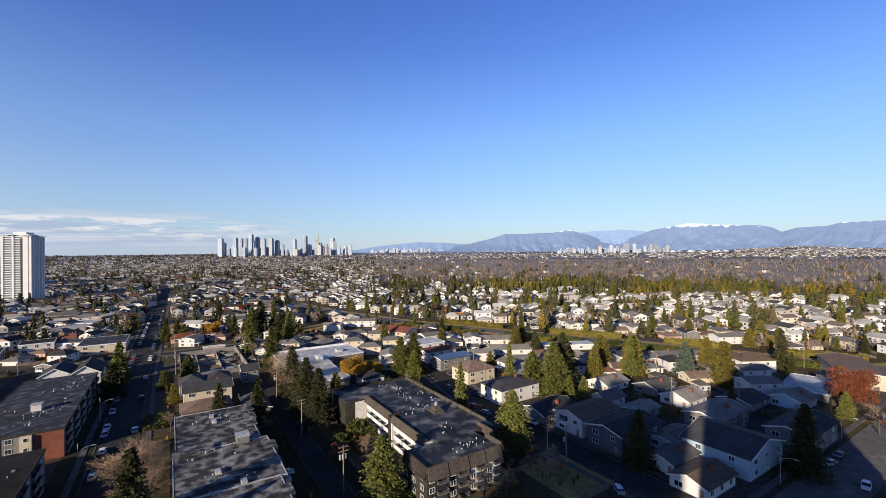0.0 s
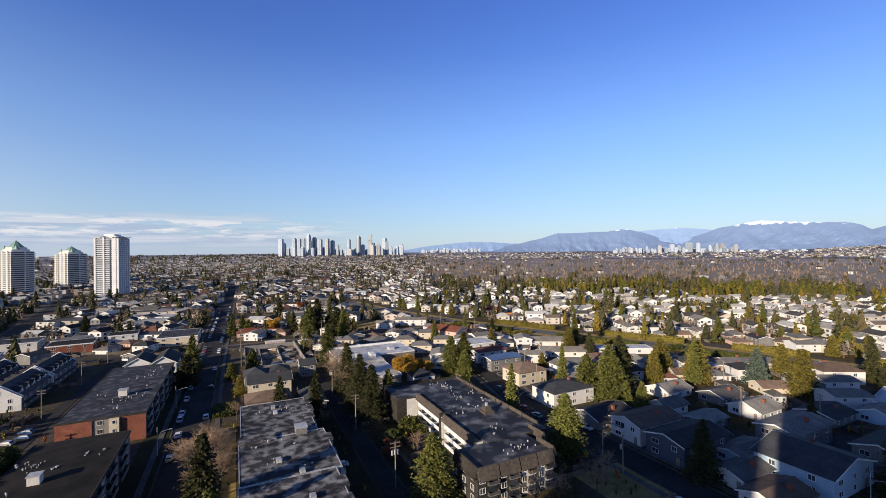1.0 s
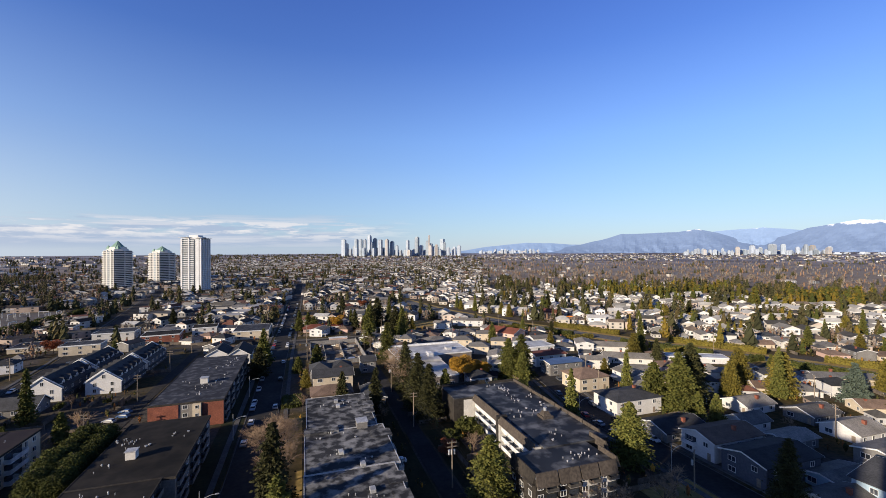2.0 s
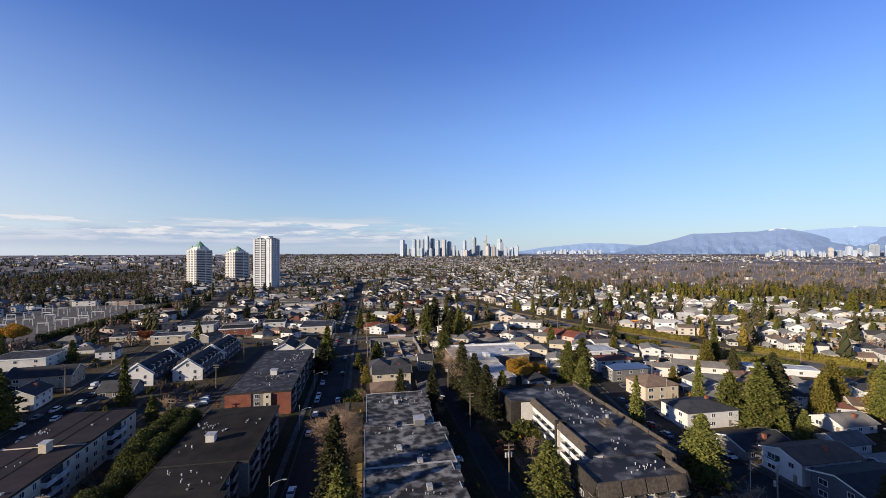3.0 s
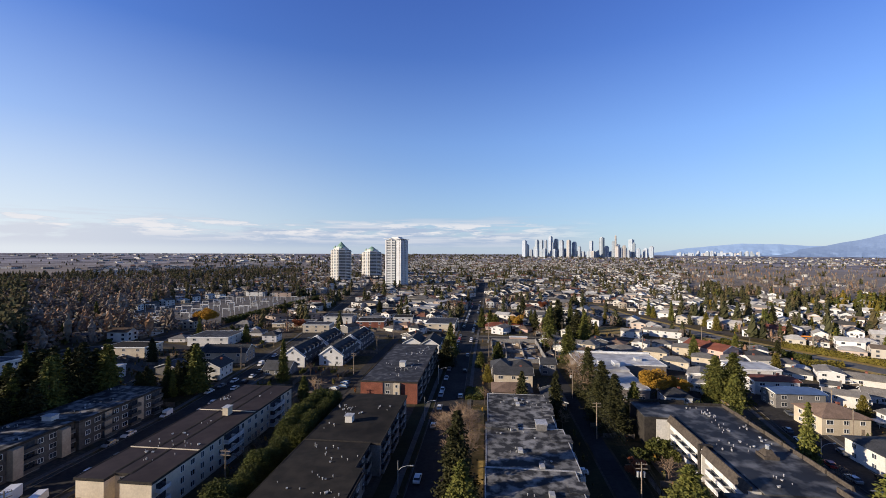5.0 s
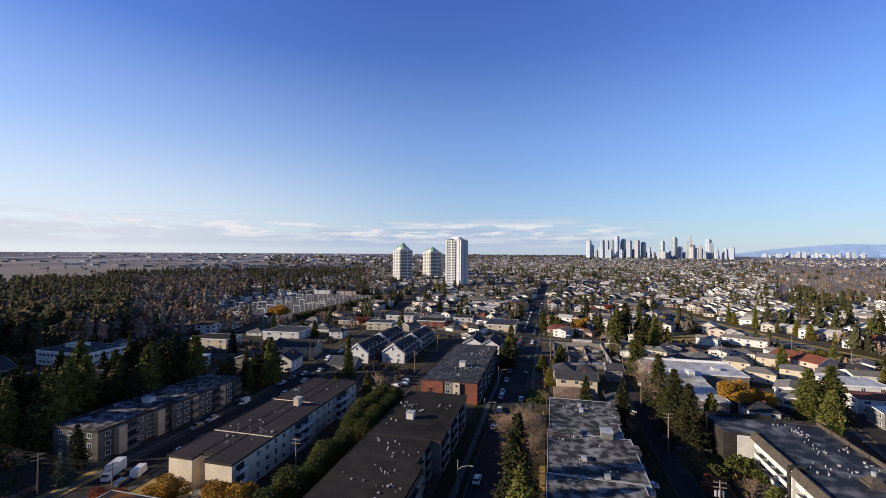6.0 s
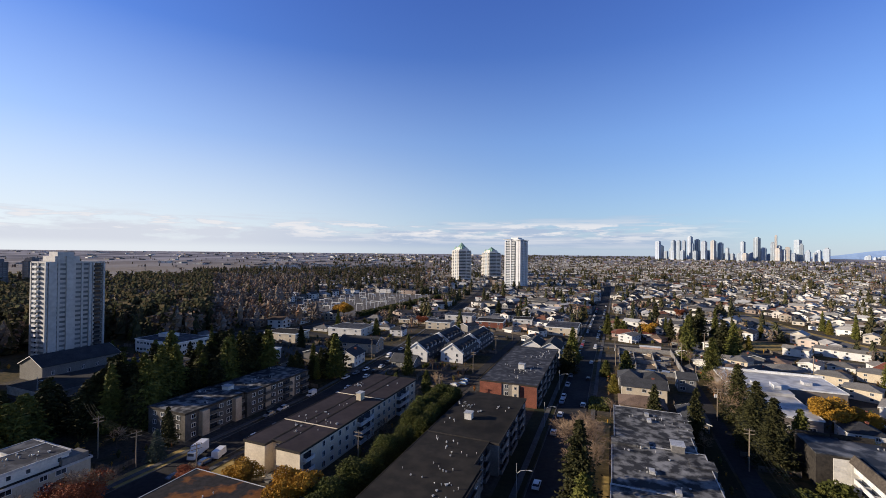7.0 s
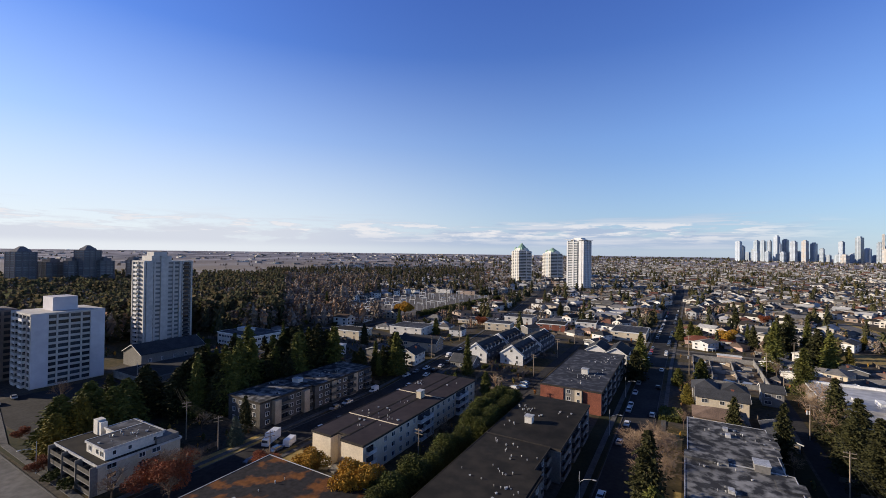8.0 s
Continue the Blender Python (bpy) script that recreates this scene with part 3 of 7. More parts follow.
# the block with the patched grey roof, in front
R1 = [(1.0, 127, 20.6, 157), (0.4, 103, 22.2, 127), (0.2, 74, 20.8, 103)]
ob = block("apartment_building", R1, 8.8, STUCCO_GREY, TAR, METALCAP, "long grey stucco apartment building with patched tar roof beside the street")
for r in R1:
    dress(ob, r, "e", 3, 2.9, "BW")
for k, (y, x) in enumerate(((152, 21.2), (146, 21.6), (140, 21.0), (121, 22.9), (96, 21.4), (88, 21.0), (80, 20.6))):
    part("bay", Mesher().box(18, y - 2.4, 0, x + 0.6, y + 2.4, 8.95 + k * 0.003).mesh("bay", [STUCCO_GREY]), ob)
    part("bay_cap", Mesher().box(18, y - 2.5, 8.99 + k * 0.003, x + 0.75, y + 2.5, 9.08 + k * 0.003).mesh("bay_cap", TAR), ob)
part("roof_step", Mesher().box(0.0, 125.3, 8.9, 9.5, 129.6, 9.5).mesh("roof_step", TAR), ob, "raised grey roof slab")
roof_house(ob, 16.2, 127.5, 8.96, 3.0, 3.6, 1.7, STUCCO_GREY)
for x, y in ((10.5, 151), (10.8, 146), (13.5, 104), (14.0, 92), (9.0, 112)):
    part("roof_hatch", Mesher().box(x - 0.6, y - 0.9, 8.95, x + 0.6, y + 0.9, 9.7).mesh("roof_hatch", [METALCAP]), ob)
for r in R1:
    scatter_vents(ob, r, 8.96, 12, rng)

# the dark-roofed block across the street
R2 = [(-49, 113, -28.2, 151.5), (-49, 97, -31, 113), (-49, 72, -28.4, 97)]
ob = block("apartment_building", R2, 8.8, STUCCO_GREY, TAR_DARK, SHAKE, "grey apartment building with dark flat roof and white balconies")
for r in R2:
    dress(ob, r, "e", 3, 2.9, "BBM", 4.4, BALC_S)
part("roof_step", Mesher().box(-48.8, 72.2, 8.97, -28.7, 99, 9.2).mesh("roof_step", TAR_DARK), ob)
roof_house(ob, -41, 126.5, 8.96, 2.2, 2.2, 1.9, STUCCO_WHITE, "white chimney box on the roof")
for r, c in zip(R2, (26, 14, 24)):
    scatter_vents(ob, r, 9.0 if c != 24 else 9.2, c, rng)

# brick-ended block behind it
R3 = [(-50, 168.5, -27, 238)]
ob = block("apartment_building", R3, 8.5, STUCCO_GREY, TAR_BLUE, SHAKE, "low apartment building with red brick end walls and grey-blue roof")
part("brick_end", Mesher().box(-50.06, 168.2, 0, -41, 168.6, 8.1).mesh("brick_end", BRICKRED), ob, "red-brown brick end wall")
part("brick_end", Mesher().box(-33.6, 168.2, 0, -26.94, 168.6, 8.1).mesh("brick_end", BRICKRED), ob, "red-brown brick end wall")
part("stair_bay", Mesher().box(-36.5, 167.3, 0, -33.9, 168.5, 8.2).mesh("stair_bay", STUCCO_CREAM), ob, "cream stair bay")
for s in range(3):
    part("window", WIN_M, ob, m=pose(-39, 168.48, 1.6 + 2.75 * s))
    part("window", WIN_S, ob, m=pose(-35.2, 167.28, 1.6 + 2.75 * s))
dress(ob, R3[0], "e", 3, 2.8, "BBM", 4.4, BALC_S)
roof_house(ob, -37.5, 192, 8.66, 2.6, 2.6, 2.0, STUCCO_WHITE, "white chimney box on the roof")
scatter_vents(ob, R3[0], 8.66, 42, rng)

# beige block with the brown roof
R4 = [(-92.6, 88.6, -85.6, 157), (-85.6, 91.5, -81.5, 157), (-81.5, 88.4, -73.8, 157)]
ob = block("apartment_building", R4, 8.7, STUCCO_BEIGE, TAR_BROWN, SHAKE, "beige stucco apartment building with brown flat roof and small balconies")
for s in range(3):
    part("window", WIN_M, ob, m=pose(-83.6, 91.5, 1.6 + 2.8 * s))
    put_balcony(BALC_W, ob, pose(-92.6, 91.5, 0.4 + 2.8 * s, 0, 0, -90) @ Matrix.Scale(0.75, 4))
    put_balcony(BALC_W, ob, pose(-73.8, 91.2, 0.4 + 2.8 * s, 0, 0, 90) @ Matrix.Scale(0.8, 4))
dress(ob, (-92.6, 95, -73.8, 157), "e", 3, 2.8, "TMTMTBB", 3.9)
for y in (104, 131):
    part("roof_seam", Mesher().box(-92.8, y - 0.15, 8.85, -73.6, y + 0.15, 9.02).mesh("roof_seam", STUCCO_BEIGE), ob, "pale seam across the roof")
roof_house(ob, -81.2, 128, 8.86, 1.8, 2.4, 2.4, STUCCO_CREAM, "cream chimney box on the roof")
part("stair", Mesher().box(-84.8, 88.2, 0, -81.8, 91.2, 0.9).box(-84.4, 86.6, 0, -82.2, 88.2, 0.45).mesh("stair", CONCRETE), ob)
scatter_vents(ob, (-92, 93, -75, 156), 8.87, 36, rng)

# long grey block beyond the parked cars
# wall colour darkened to paint in the shade of the trees
SHADED_STUCCO = mat("shaded_brown_stucco", (0.11, 0.10, 0.093), (0.075, 0.07, 0.066), 1.2, 0.9, 0.15, stain=0.3)
R5 = [(-141, 95, -124, 118), (-140, 118, -122.4, 151)]
ob = block("apartment_building", R5, 8.7, SHADED_STUCCO, TAR, SHAKE, "long grey apartment building with shade-darkened walls among tall trees", 3)
for r in R5:
    dress(ob, r, "e", 3, 2.8, "MWB", 3.6, BALC_D)
    dress(ob, r, "s", 3, 2.8, "M", 4.2)
for y in (101, 114, 128, 141):
    part("panel", Mesher().box(-124.2, y - 1.3, 0.3, -122.15, y + 1.3, 8.3).mesh("panel", SIDING_TAN), ob, "tan siding panel")
roof_house(ob, -132, 118, 8.86, 3.2, 2.4, 1.3, STUCCO_WHITE, "white hatch on the roof")
for r in R5:
    scatter_vents(ob, r, 8.87, 14, rng)

# mansard block with the white balconies and the dark wet roof
R6 = [(59.5, 98, 79.5, 153), (50, 86, 72.5, 98), (50, 141, 59.5, 155)]
ob = thing("apartment_building", Matrix(), "dark mansard apartment building with white balconies and wet flat roof", "apartment building")
for x0, y0, x1, y1 in R6:
    take(x0, y0, x1, y1, 1.5)
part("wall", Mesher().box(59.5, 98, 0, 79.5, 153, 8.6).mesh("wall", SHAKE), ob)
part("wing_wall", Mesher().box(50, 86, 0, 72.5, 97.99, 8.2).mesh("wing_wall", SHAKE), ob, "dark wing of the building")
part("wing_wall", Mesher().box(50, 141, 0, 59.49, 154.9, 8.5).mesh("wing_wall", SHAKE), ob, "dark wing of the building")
part("wing_panel", Mesher().box(53.6, 140.8, 0.5, 58.6, 140.98, 8.0).mesh("wing_panel", STUCCO_WHITE), ob, "white stucco panel")
part("roof", Mesher().box(59.5, 98, 8.6, 79.5, 153, 8.85).mesh("roof", TAR_WET), ob, "dark wet flat roof")
part("roof", Mesher().box(50, 86, 8.2, 72.5, 98.2, 8.6).mesh("roof", TAR_WET), ob)
part("roof", Mesher().box(50, 141, 8.5, 59.6, 155, 8.82).mesh("roof", TAR_WET), ob)


def mansard(p, q, inward, z0=6.4, z1=9.6):
    """A sloped shake band from p to q that leans inward as it climbs."""
    p, q, i = Vector((*p, 0)), Vector((*q, 0)), Vector((*inward, 0))
    a = [p - i * 0.9, q - i * 0.9, q + i * 0.5, p + i * 0.5]
    pts = [a[0] + Vector((0, 0, z0)), a[1] + Vector((0, 0, z0)), a[2] + Vector((0, 0, z0 + 0.4)), a[3] + Vector((0, 0, z0 + 0.4)),
           p + i * 0.2 + Vector((0, 0, z1)), q + i * 0.2 + Vector((0, 0, z1)), q + i * 0.5 + Vector((0, 0, z1)), p + i * 0.5 + Vector((0, 0, z1))]
    return Mesher().solid(pts, [(3, 2, 1, 0), (4, 5, 6, 7), (0, 1, 5, 4), (1, 2, 6, 5), (2, 3, 7, 6), (3, 0, 4, 7)])


# the long side to the courtyard: two bays of white balconies under shake bands in the sunlit tone
for y0, y1, x in ((99.5, 119.5, 58.6), (121.5, 141, 58.9)):
    part("mansard", mansard((x - 1.3, y1), (x - 1.3, y0), (1, 0), 7.6, 9.5).mesh("mansard", SHAKE_LIT), ob, "brown shake mansard edge in its sunlit tone")
    part("bay_roof", Mesher().box(x - 1.0, y0, 8.4, x + 1.5, y1, 8.7).mesh("bay_roof", TAR_WET), ob)
    part("bay_wall", Mesher().box(x - 0.06, y0 + 0.2, 0.2, x + 0.95, y1 - 0.2, 7.9).mesh("bay_wall", STUCCO_WHITE), ob, "white wall behind the balconies")
    dress(ob, (x - 0.08, y0, 80.5, y1), "w", 3, 2.75, "BBB", 4.8)
    for q in (y0, y1):
        part("fin", Mesher().box(x - 1.7, q - 0.25, 0, x + 1, q + 0.25, 8.5).mesh("fin", STUCCO_WHITE), ob, "white party wall between balconies")
part("fin", Mesher().box(56.6, 119.9, 0, 60, 121.1, 9.3).mesh("fin", SHAKE), ob)
for k in range(9):
    y0 = 86 + k * 7.4
    x = 73.0 + min(1.0, max(0.0, (y0 - 88) / 12.0)) * 6.4
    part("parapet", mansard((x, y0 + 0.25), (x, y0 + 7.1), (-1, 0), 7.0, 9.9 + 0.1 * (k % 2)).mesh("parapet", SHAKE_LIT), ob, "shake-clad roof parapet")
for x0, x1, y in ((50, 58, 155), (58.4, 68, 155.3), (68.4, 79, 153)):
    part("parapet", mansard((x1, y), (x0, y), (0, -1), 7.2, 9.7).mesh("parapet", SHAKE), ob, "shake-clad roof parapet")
# the near end: shake bands over windows; dark balconies and dark left walls paint in shade
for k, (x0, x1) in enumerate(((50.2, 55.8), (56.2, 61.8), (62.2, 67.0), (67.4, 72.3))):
    part("mansard", mansard((x0, 86), (x1, 86), (0, 1), 6.4, 9.3).mesh("mansard", SHAKE_LIT), ob, "brown shake mansard edge in its sunlit tone")
    part("bay_wall", Mesher().box(x0 + 0.3, 85.84, 0.2, x1 - 0.3, 86.1, 6.9).mesh("bay_wall", STUCCO_WHITE if k > 1 else SHAKE), ob, "wall behind the balconies")
    for s in range(3):
        part("window", WIN_M, ob, m=pose(x0 + 1.0, 85.82, 1.5 + 2.45 * s))
        put_balcony(BALC_D, ob, pose((x0 + x1) / 2 + 1.0, 85.8, 0.35 + 2.5 * s) @ Matrix.Scale(0.7, 4))
part("mansard", mansard((50, 97.5), (50, 86.3), (1, 0), 6.6, 9.3).mesh("mansard", SHAKE), ob, "dark shake mansard edge")
for u in (2.5, 6.5, 10.5):
    for s in range(3):
        part("window", WIN_M, ob, m=on_side((49.98, 86, 72.5, 98), "w", u, 1.5 + 2.45 * s))
part("chimney", Mesher().box(69.2, 114.2, 8.85, 72.8, 117.8, 9.6).prism([(69.6, 114.6), (72.4, 114.6), (72.4, 117.4), (69.6, 117.4)], 9.6, 10.9, shrink=0.45).mesh("chimney", SHAKE_LIT), ob, "shake-clad chimney box on the roof")
part("flue", Mesher().tube((71, 116, 10.8), (71, 116, 11.9), 0.55, n=8).mesh("flue", STEEL), ob)
scatter_vents(ob, (61, 99, 78, 150), 8.86, 60, rng)
scatter_vents(ob, (56, 88, 72, 97), 8.61, 14, rng)

# low block with leaves on its roof, and the corner block with the set-back top storey
ob = block("apartment_building", [(-95, 50, -61, 76)], 6.0, STUCCO_GREY, TAR_LEAVES, METALCAP, "low building with dark flat roof strewn with fallen leaves")
scatter_vents(ob, (-94, 51, -62, 75), 6.17, 26, rng)
dress(ob, (-95, 50, -61, 76), "n", 2, 2.9, "M")
ob = block("apartment_building", [(-148.5, 49.5, -124, 69)], 7.0, STUCCO_CREAM, TAR_DARK, METALCAP, "pale corner apartment building with set-back top storey and balconies")
r = (-135.5, 51.5, -125.4, 65)
part("top_storey", Mesher().box(r[0], r[1], 7.0, r[2], r[3], 9.8).box(-141, 58, 7.0, r[0], r[3] - 0.01, 9.6).mesh("top_storey", STUCCO_WHITE), ob, "white set-back top storey")
flat_roof(ob, [r, (-141, 58, -135.8, 64.9)], 9.8, TAR_BLUE, METALCAP)
part("stair_wing", Mesher().box(-128.5, 63, 7.0, -124.2, 68.6, 8.6).mesh("stair_wing", STUCCO_GREY), ob, "lower grey roof wing")
dress(ob, (-148.5, 49.5, -124, 69), "s", 3, 2.4, "B", 4.4, BALC_D)
for x in (-148.4, -140.2, -132.2, -124.2):
    part("fin", Mesher().box(x - 0.15, 47.9, 0, x + 0.15, 49.5, 7.0).mesh("fin", STUCCO_GREY), ob, "grey wall between balconies")
dress(ob, (-148.5, 49.5, -124, 69), "e", 3, 2.4, "W.M", 4.2)
for u in (2.0, 5.5, 11.5):
    part("window", WIN_S, ob, m=on_side(r, "e", u, 8.5))
for u in (2, 6, 8.4):
    part("window", WIN_M, ob, m=on_side(r, "s", u, 8.5))
part("lift_housing", Mesher().box(-147.2, 57.5, 7.1, -144.8, 59.5, 11.2).box(-144.8, 57.7, 7.1, -143.2, 59.3, 10.8).mesh("lift_housing", STUCCO_WHITE), ob, "white rooftop housing")
scatter_vents(ob, r, 9.96, 14, rng)

# ---- houses ----


def gable(ob, w, d, z, pitch, cover, wall, over=0.6, along="y", name="roof"):
    """A pitched roof of two slabs over a w x d plan at the origin, ridge along x or y, and the gable walls under it."""
    if along == "y":
        half, run = w / 2, d / 2
    else:
        half, run = d / 2, w / 2
    top = half * pitch
    drop, t = over * pitch, 0.22
    prof = [(-half - over, z - drop), (0, z + top), (half + over, z - drop)]
    bm = Mesher()
    for a, b in ((prof[0], prof[1]), (prof[1], prof[2])):
        ring = []
        for q in (-run - over, run + over):
            for u, v in (a, b, (b[0], b[1] + t), (a[0], a[1] + t)):
                ring.append((u, q, v) if along == "y" else (q, -u, v))
        bm.solid(ring, [(0, 1, 2, 3), (7, 6, 5, 4), (0, 4, 5, 1), (1, 5, 6, 2), (2, 6, 7, 3), (3, 7, 4, 0)])
    part(name, bm.mesh("roof", cover), ob)
    for q in (-run - over - 0.06, run + over):
        line = [(u, v - 0.12) for u, v in prof] + [(u, v + 0.24) for u, v in prof[::-1]]
        ring = []
        for dq in (0, 0.06):
            ring += [(u, q + dq, v) if along == "y" else (q + dq, -u, v) for u, v in line]
        e = Mesher().solid(ring, [(0, 1, 4, 5), (1, 2, 3, 4), (11, 10, 7, 6), (10, 9, 8, 7)] + [(i, 6 + i, 6 + (i + 1) % 6, (i + 1) % 6) for i in range(6)])
        part("bargeboard", e.mesh("bargeboard", FASCIA), ob)


def gabled_wall(w, d, h, pitch, along):
    """Four walls that rise into gables at the two ends."""
    half, run = (w / 2, d / 2) if along == "y" else (d / 2, w / 2)
    line = [(-half, 0), (half, 0), (half, h), (0, h + half * pitch - 0.03), (-half, h)]
    pts = [(u, q, v) if along == "y" else (q, -u, v) for q in (-run, run) for u, v in line]
    return Mesher().solid(pts, [(0, 1, 2, 3, 4), (9, 8, 7, 6, 5)] + [(i, 5 + i, 5 + (i + 1) % 5, (i + 1) % 5) for i in range(5)])


def hip(ob, w, d, z, pitch, cover, over=0.6):
    a, b = w / 2 + over, d / 2 + over
    run = min(a, b)
    top = z + run * pitch
    rx, ry = max(a - run, 0.05), max(b - run, 0.05)
    z0 = z - 0.1
    pts = [(-a, -b, z0), (a, -b, z0), (a, b, z0), (-a, b, z0), (-a, -b, z0 + 0.2), (a, -b, z0 + 0.2), (a, b, z0 + 0.2), (-a, b, z0 + 0.2)]
    ridge = [(-rx, -ry, top), (rx, -ry, top), (rx, ry, top), (-rx, ry, top)]
    bm = Mesher().solid(pts + ridge, [(3, 2, 1, 0), (0, 1, 5, 4), (1, 2, 6, 5), (2, 3, 7, 6), (3, 0, 4, 7),
                                      (4, 5, 9, 8), (5, 6, 10, 9), (6, 7, 11, 10), (7, 4, 8, 11), (8, 9, 10, 11)])
    part("roof", bm.mesh("roof", cover), ob)


def house(w, d, storeys, shape, pitch, wall, cover, label, along="y", chimney=True, deck=False, carport=False, m=None, name="house", category="house"):
    ob = thing(name, m or Matrix(), label, category)
    h = 2.75 * storeys + 0.3
    part("wall", (gabled_wall(w, d, h, pitch, along) if shape == "gable" else Mesher().box(-w / 2, -d / 2, 0, w / 2, d / 2, h)).mesh("wall", wall), ob)
    if shape == "gable":
        gable(ob, w, d, h, pitch, cover, wall, along=along)
    elif shape == "hip":
        hip(ob, w, d, h, pitch, cover)
    else:
        flat_roof(ob, [(-w / 2, -d / 2, w / 2, d / 2)], h, cover, FASCIA)
    rect = (-w / 2, -d / 2, w / 2, d / 2)
    for s in range(storeys):
        z = 1.55 + 2.75 * s
        for side, length in (("s", w), ("n", w), ("e", d), ("w", d)):
            n = (2 if length < 13 else 3) if side in "se" else (0 if side == "n" else 2)
            for i in range(n):
                if side == "s" and s == 0 and i == n - 1:
                    continue
                k = WIN_L if (side in "sn" and i == 0) else WIN_M
                part("window", k, ob, m=on_side(rect, side, length * (i + 0.5) / n, z))
    part("door", Mesher().box(w * 0.3, -d / 2 - 0.08, 0.2, w * 0.3 + 1.0, -d / 2, 2.3).mesh("door", TIMBER), ob, "brown front door")
    if chimney:
        x, y = (w * 0.22, d * 0.1)
        z = h + (0 if shape == "flat" else min(w, d) / 2 * pitch * 0.4)
        part("chimney", Mesher().box(x - 0.45, y - 0.45, h - 0.5, x + 0.45, y + 0.45, z + 1.6).box(x - 0.55, y - 0.55, z + 1.6, x + 0.55, y + 0.55, z + 1.75).mesh("chimney", BRICKRED), ob, "brick chimney")
    if deck:
        put_balcony(BALC_W, ob, on_side(rect, "s", w * 0.3, 2.9 if storeys > 1 else 0.4))
    if carport:
        c = Mesher().box(w / 2, -d / 2, 2.3, w / 2 + 3.4, -d / 2 + 5.5, 2.5)
        for y in (-d / 2 + 0.2, -d / 2 + 5.2):
            c.box(w / 2 + 3.1, y - 0.08, 0, w / 2 + 3.26, y + 0.08, 2.3)
        part("carport", c.mesh("carport", FASCIA), ob, "white flat carport")
    return ob


VARIANTS = [
    lambda m: house(12, 14, 1, "hip", 0.36, STUCCO_WHITE, SHINGLE_GREY, "white stucco bungalow with grey hipped shingle roof", m=m, carport=True),
    lambda m: house(11, 16, 2, "gable", 0.26, STUCCO_WHITE, SHINGLE_PALE, "white two-storey house with low pale gabled roof", m=m, deck=True),
    lambda m: house(14, 11, 1, "gable", 0.40, STUCCO_CREAM, SHINGLE_BROWN, "cream stucco bungalow with brown gabled roof", along="x", m=m),
    lambda m: house(11, 15, 2, "hip", 0.40, STUCCO_CREAM, SHINGLE_GREY, "cream two-storey house with grey hipped roof", m=m, chimney=False),
    lambda m: house(11, 15, 2, "gable", 0.30, STUCCO_GREY, SHINGLE_DARK, "grey two-storey house with charcoal gabled roof", m=m, deck=True),
    lambda m: house(13, 13, 1, "hip", 0.34, STUCCO_PINK, SHINGLE_BROWN, "pink stucco bungalow with brown hipped roof", m=m),
    lambda m: house(12, 17, 2, "gable", 0.24, TOWNWHITE, SHINGLE_PALE, "white sided house with wide low pale roof", m=m, chimney=False, carport=True),
    lambda m: house(12, 12, 2, "hip", 0.45, TOWNWHITE, SHINGLE_DARK, "white two-storey house with charcoal hipped roof", m=m),
    lambda m: house(7, 8, 1, "gable", 0.40, TOWNWHITE, SHINGLE_GREY, "small white garage with grey gabled roof", m=m, chimney=False, name="garage", category="garage"),
]
MADE = {}


def put_house(k, x, y, turn=0.0, r=6.0, size=1.0, lift=0.0):
    m = pose(x, y, lift, 0, 0, turn) @ Matrix.Scale(0.8, 4)
    if k not in MADE:
        MADE[k] = VARIANTS[k](m)
    else:
        made = copy_thing(MADE[k], m)
        made.matrix_basis = m
    take(x - r * 0.9, y - r, x + r * 0.9, y + r, 0)


def own_house(x, y, turn, **kw):
    if x > 0 and turn == 90:
        turn = -90
    ob = house(m=pose(x, y, 0, 0, 0, turn), **kw)
    w, d = kw["w"] / 2, kw["d"] / 2
    if abs(turn) in (90, 270):
        w, d = d, w
    take(x - w, y - d, x + w, y + d, 1)
    return ob


# houses east of the second street, between it and the wide road
own_house(117, 133, 0, w=20, d=13, storeys=2, shape="hip", pitch=0.22, wall=STUCCO_WHITE, cover=SHINGLE_DARK, label="white house with broad dark hipped roof beside the street")
own_house(119, 161, 0, w=15, d=13, storeys=2, shape="hip", pitch=0.42, wall=STUCCO_CREAM, cover=SHINGLE_BROWN, label="cream house with tan hipped roof")
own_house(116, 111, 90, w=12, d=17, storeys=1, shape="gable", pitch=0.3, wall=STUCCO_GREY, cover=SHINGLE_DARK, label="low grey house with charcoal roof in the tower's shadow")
own_house(119, 96, 90, w=11, d=19, storeys=2, shape="gable", pitch=0.3, wall=TOWNWHITE, cover=SHINGLE_BROWN, label="white two-storey house with brown gabled roof", deck=True)
own_house(119, 82, 90, w=12, d=20, storeys=2, shape="gable", pitch=0.26, wall=SIDING_DARK, cover=SHINGLE_DARK, label="dark grey two-storey house with white window frames")
own_house(160, 118, 90, w=10, d=14, storeys=1, shape="gable", pitch=0.4, wall=TOWNWHITE, cover=SHINGLE_PALE, label="white bungalow with weathered pale roof")
own_house(143, 106, 90, w=8, d=11, storeys=1, shape="gable", pitch=0.5, wall=TOWNWHITE, cover=SHINGLE_GREY, label="small white cottage with grey gabled roof", chimney=False)
own_house(172, 104, 90, w=10, d=14, storeys=1, shape="gable", pitch=0.36, wall=STUCCO_GREY, cover=SHINGLE_GREY, label="grey bungalow with grey gabled roof")
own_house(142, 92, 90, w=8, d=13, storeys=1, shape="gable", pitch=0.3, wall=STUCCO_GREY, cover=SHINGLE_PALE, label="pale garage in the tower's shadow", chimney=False)
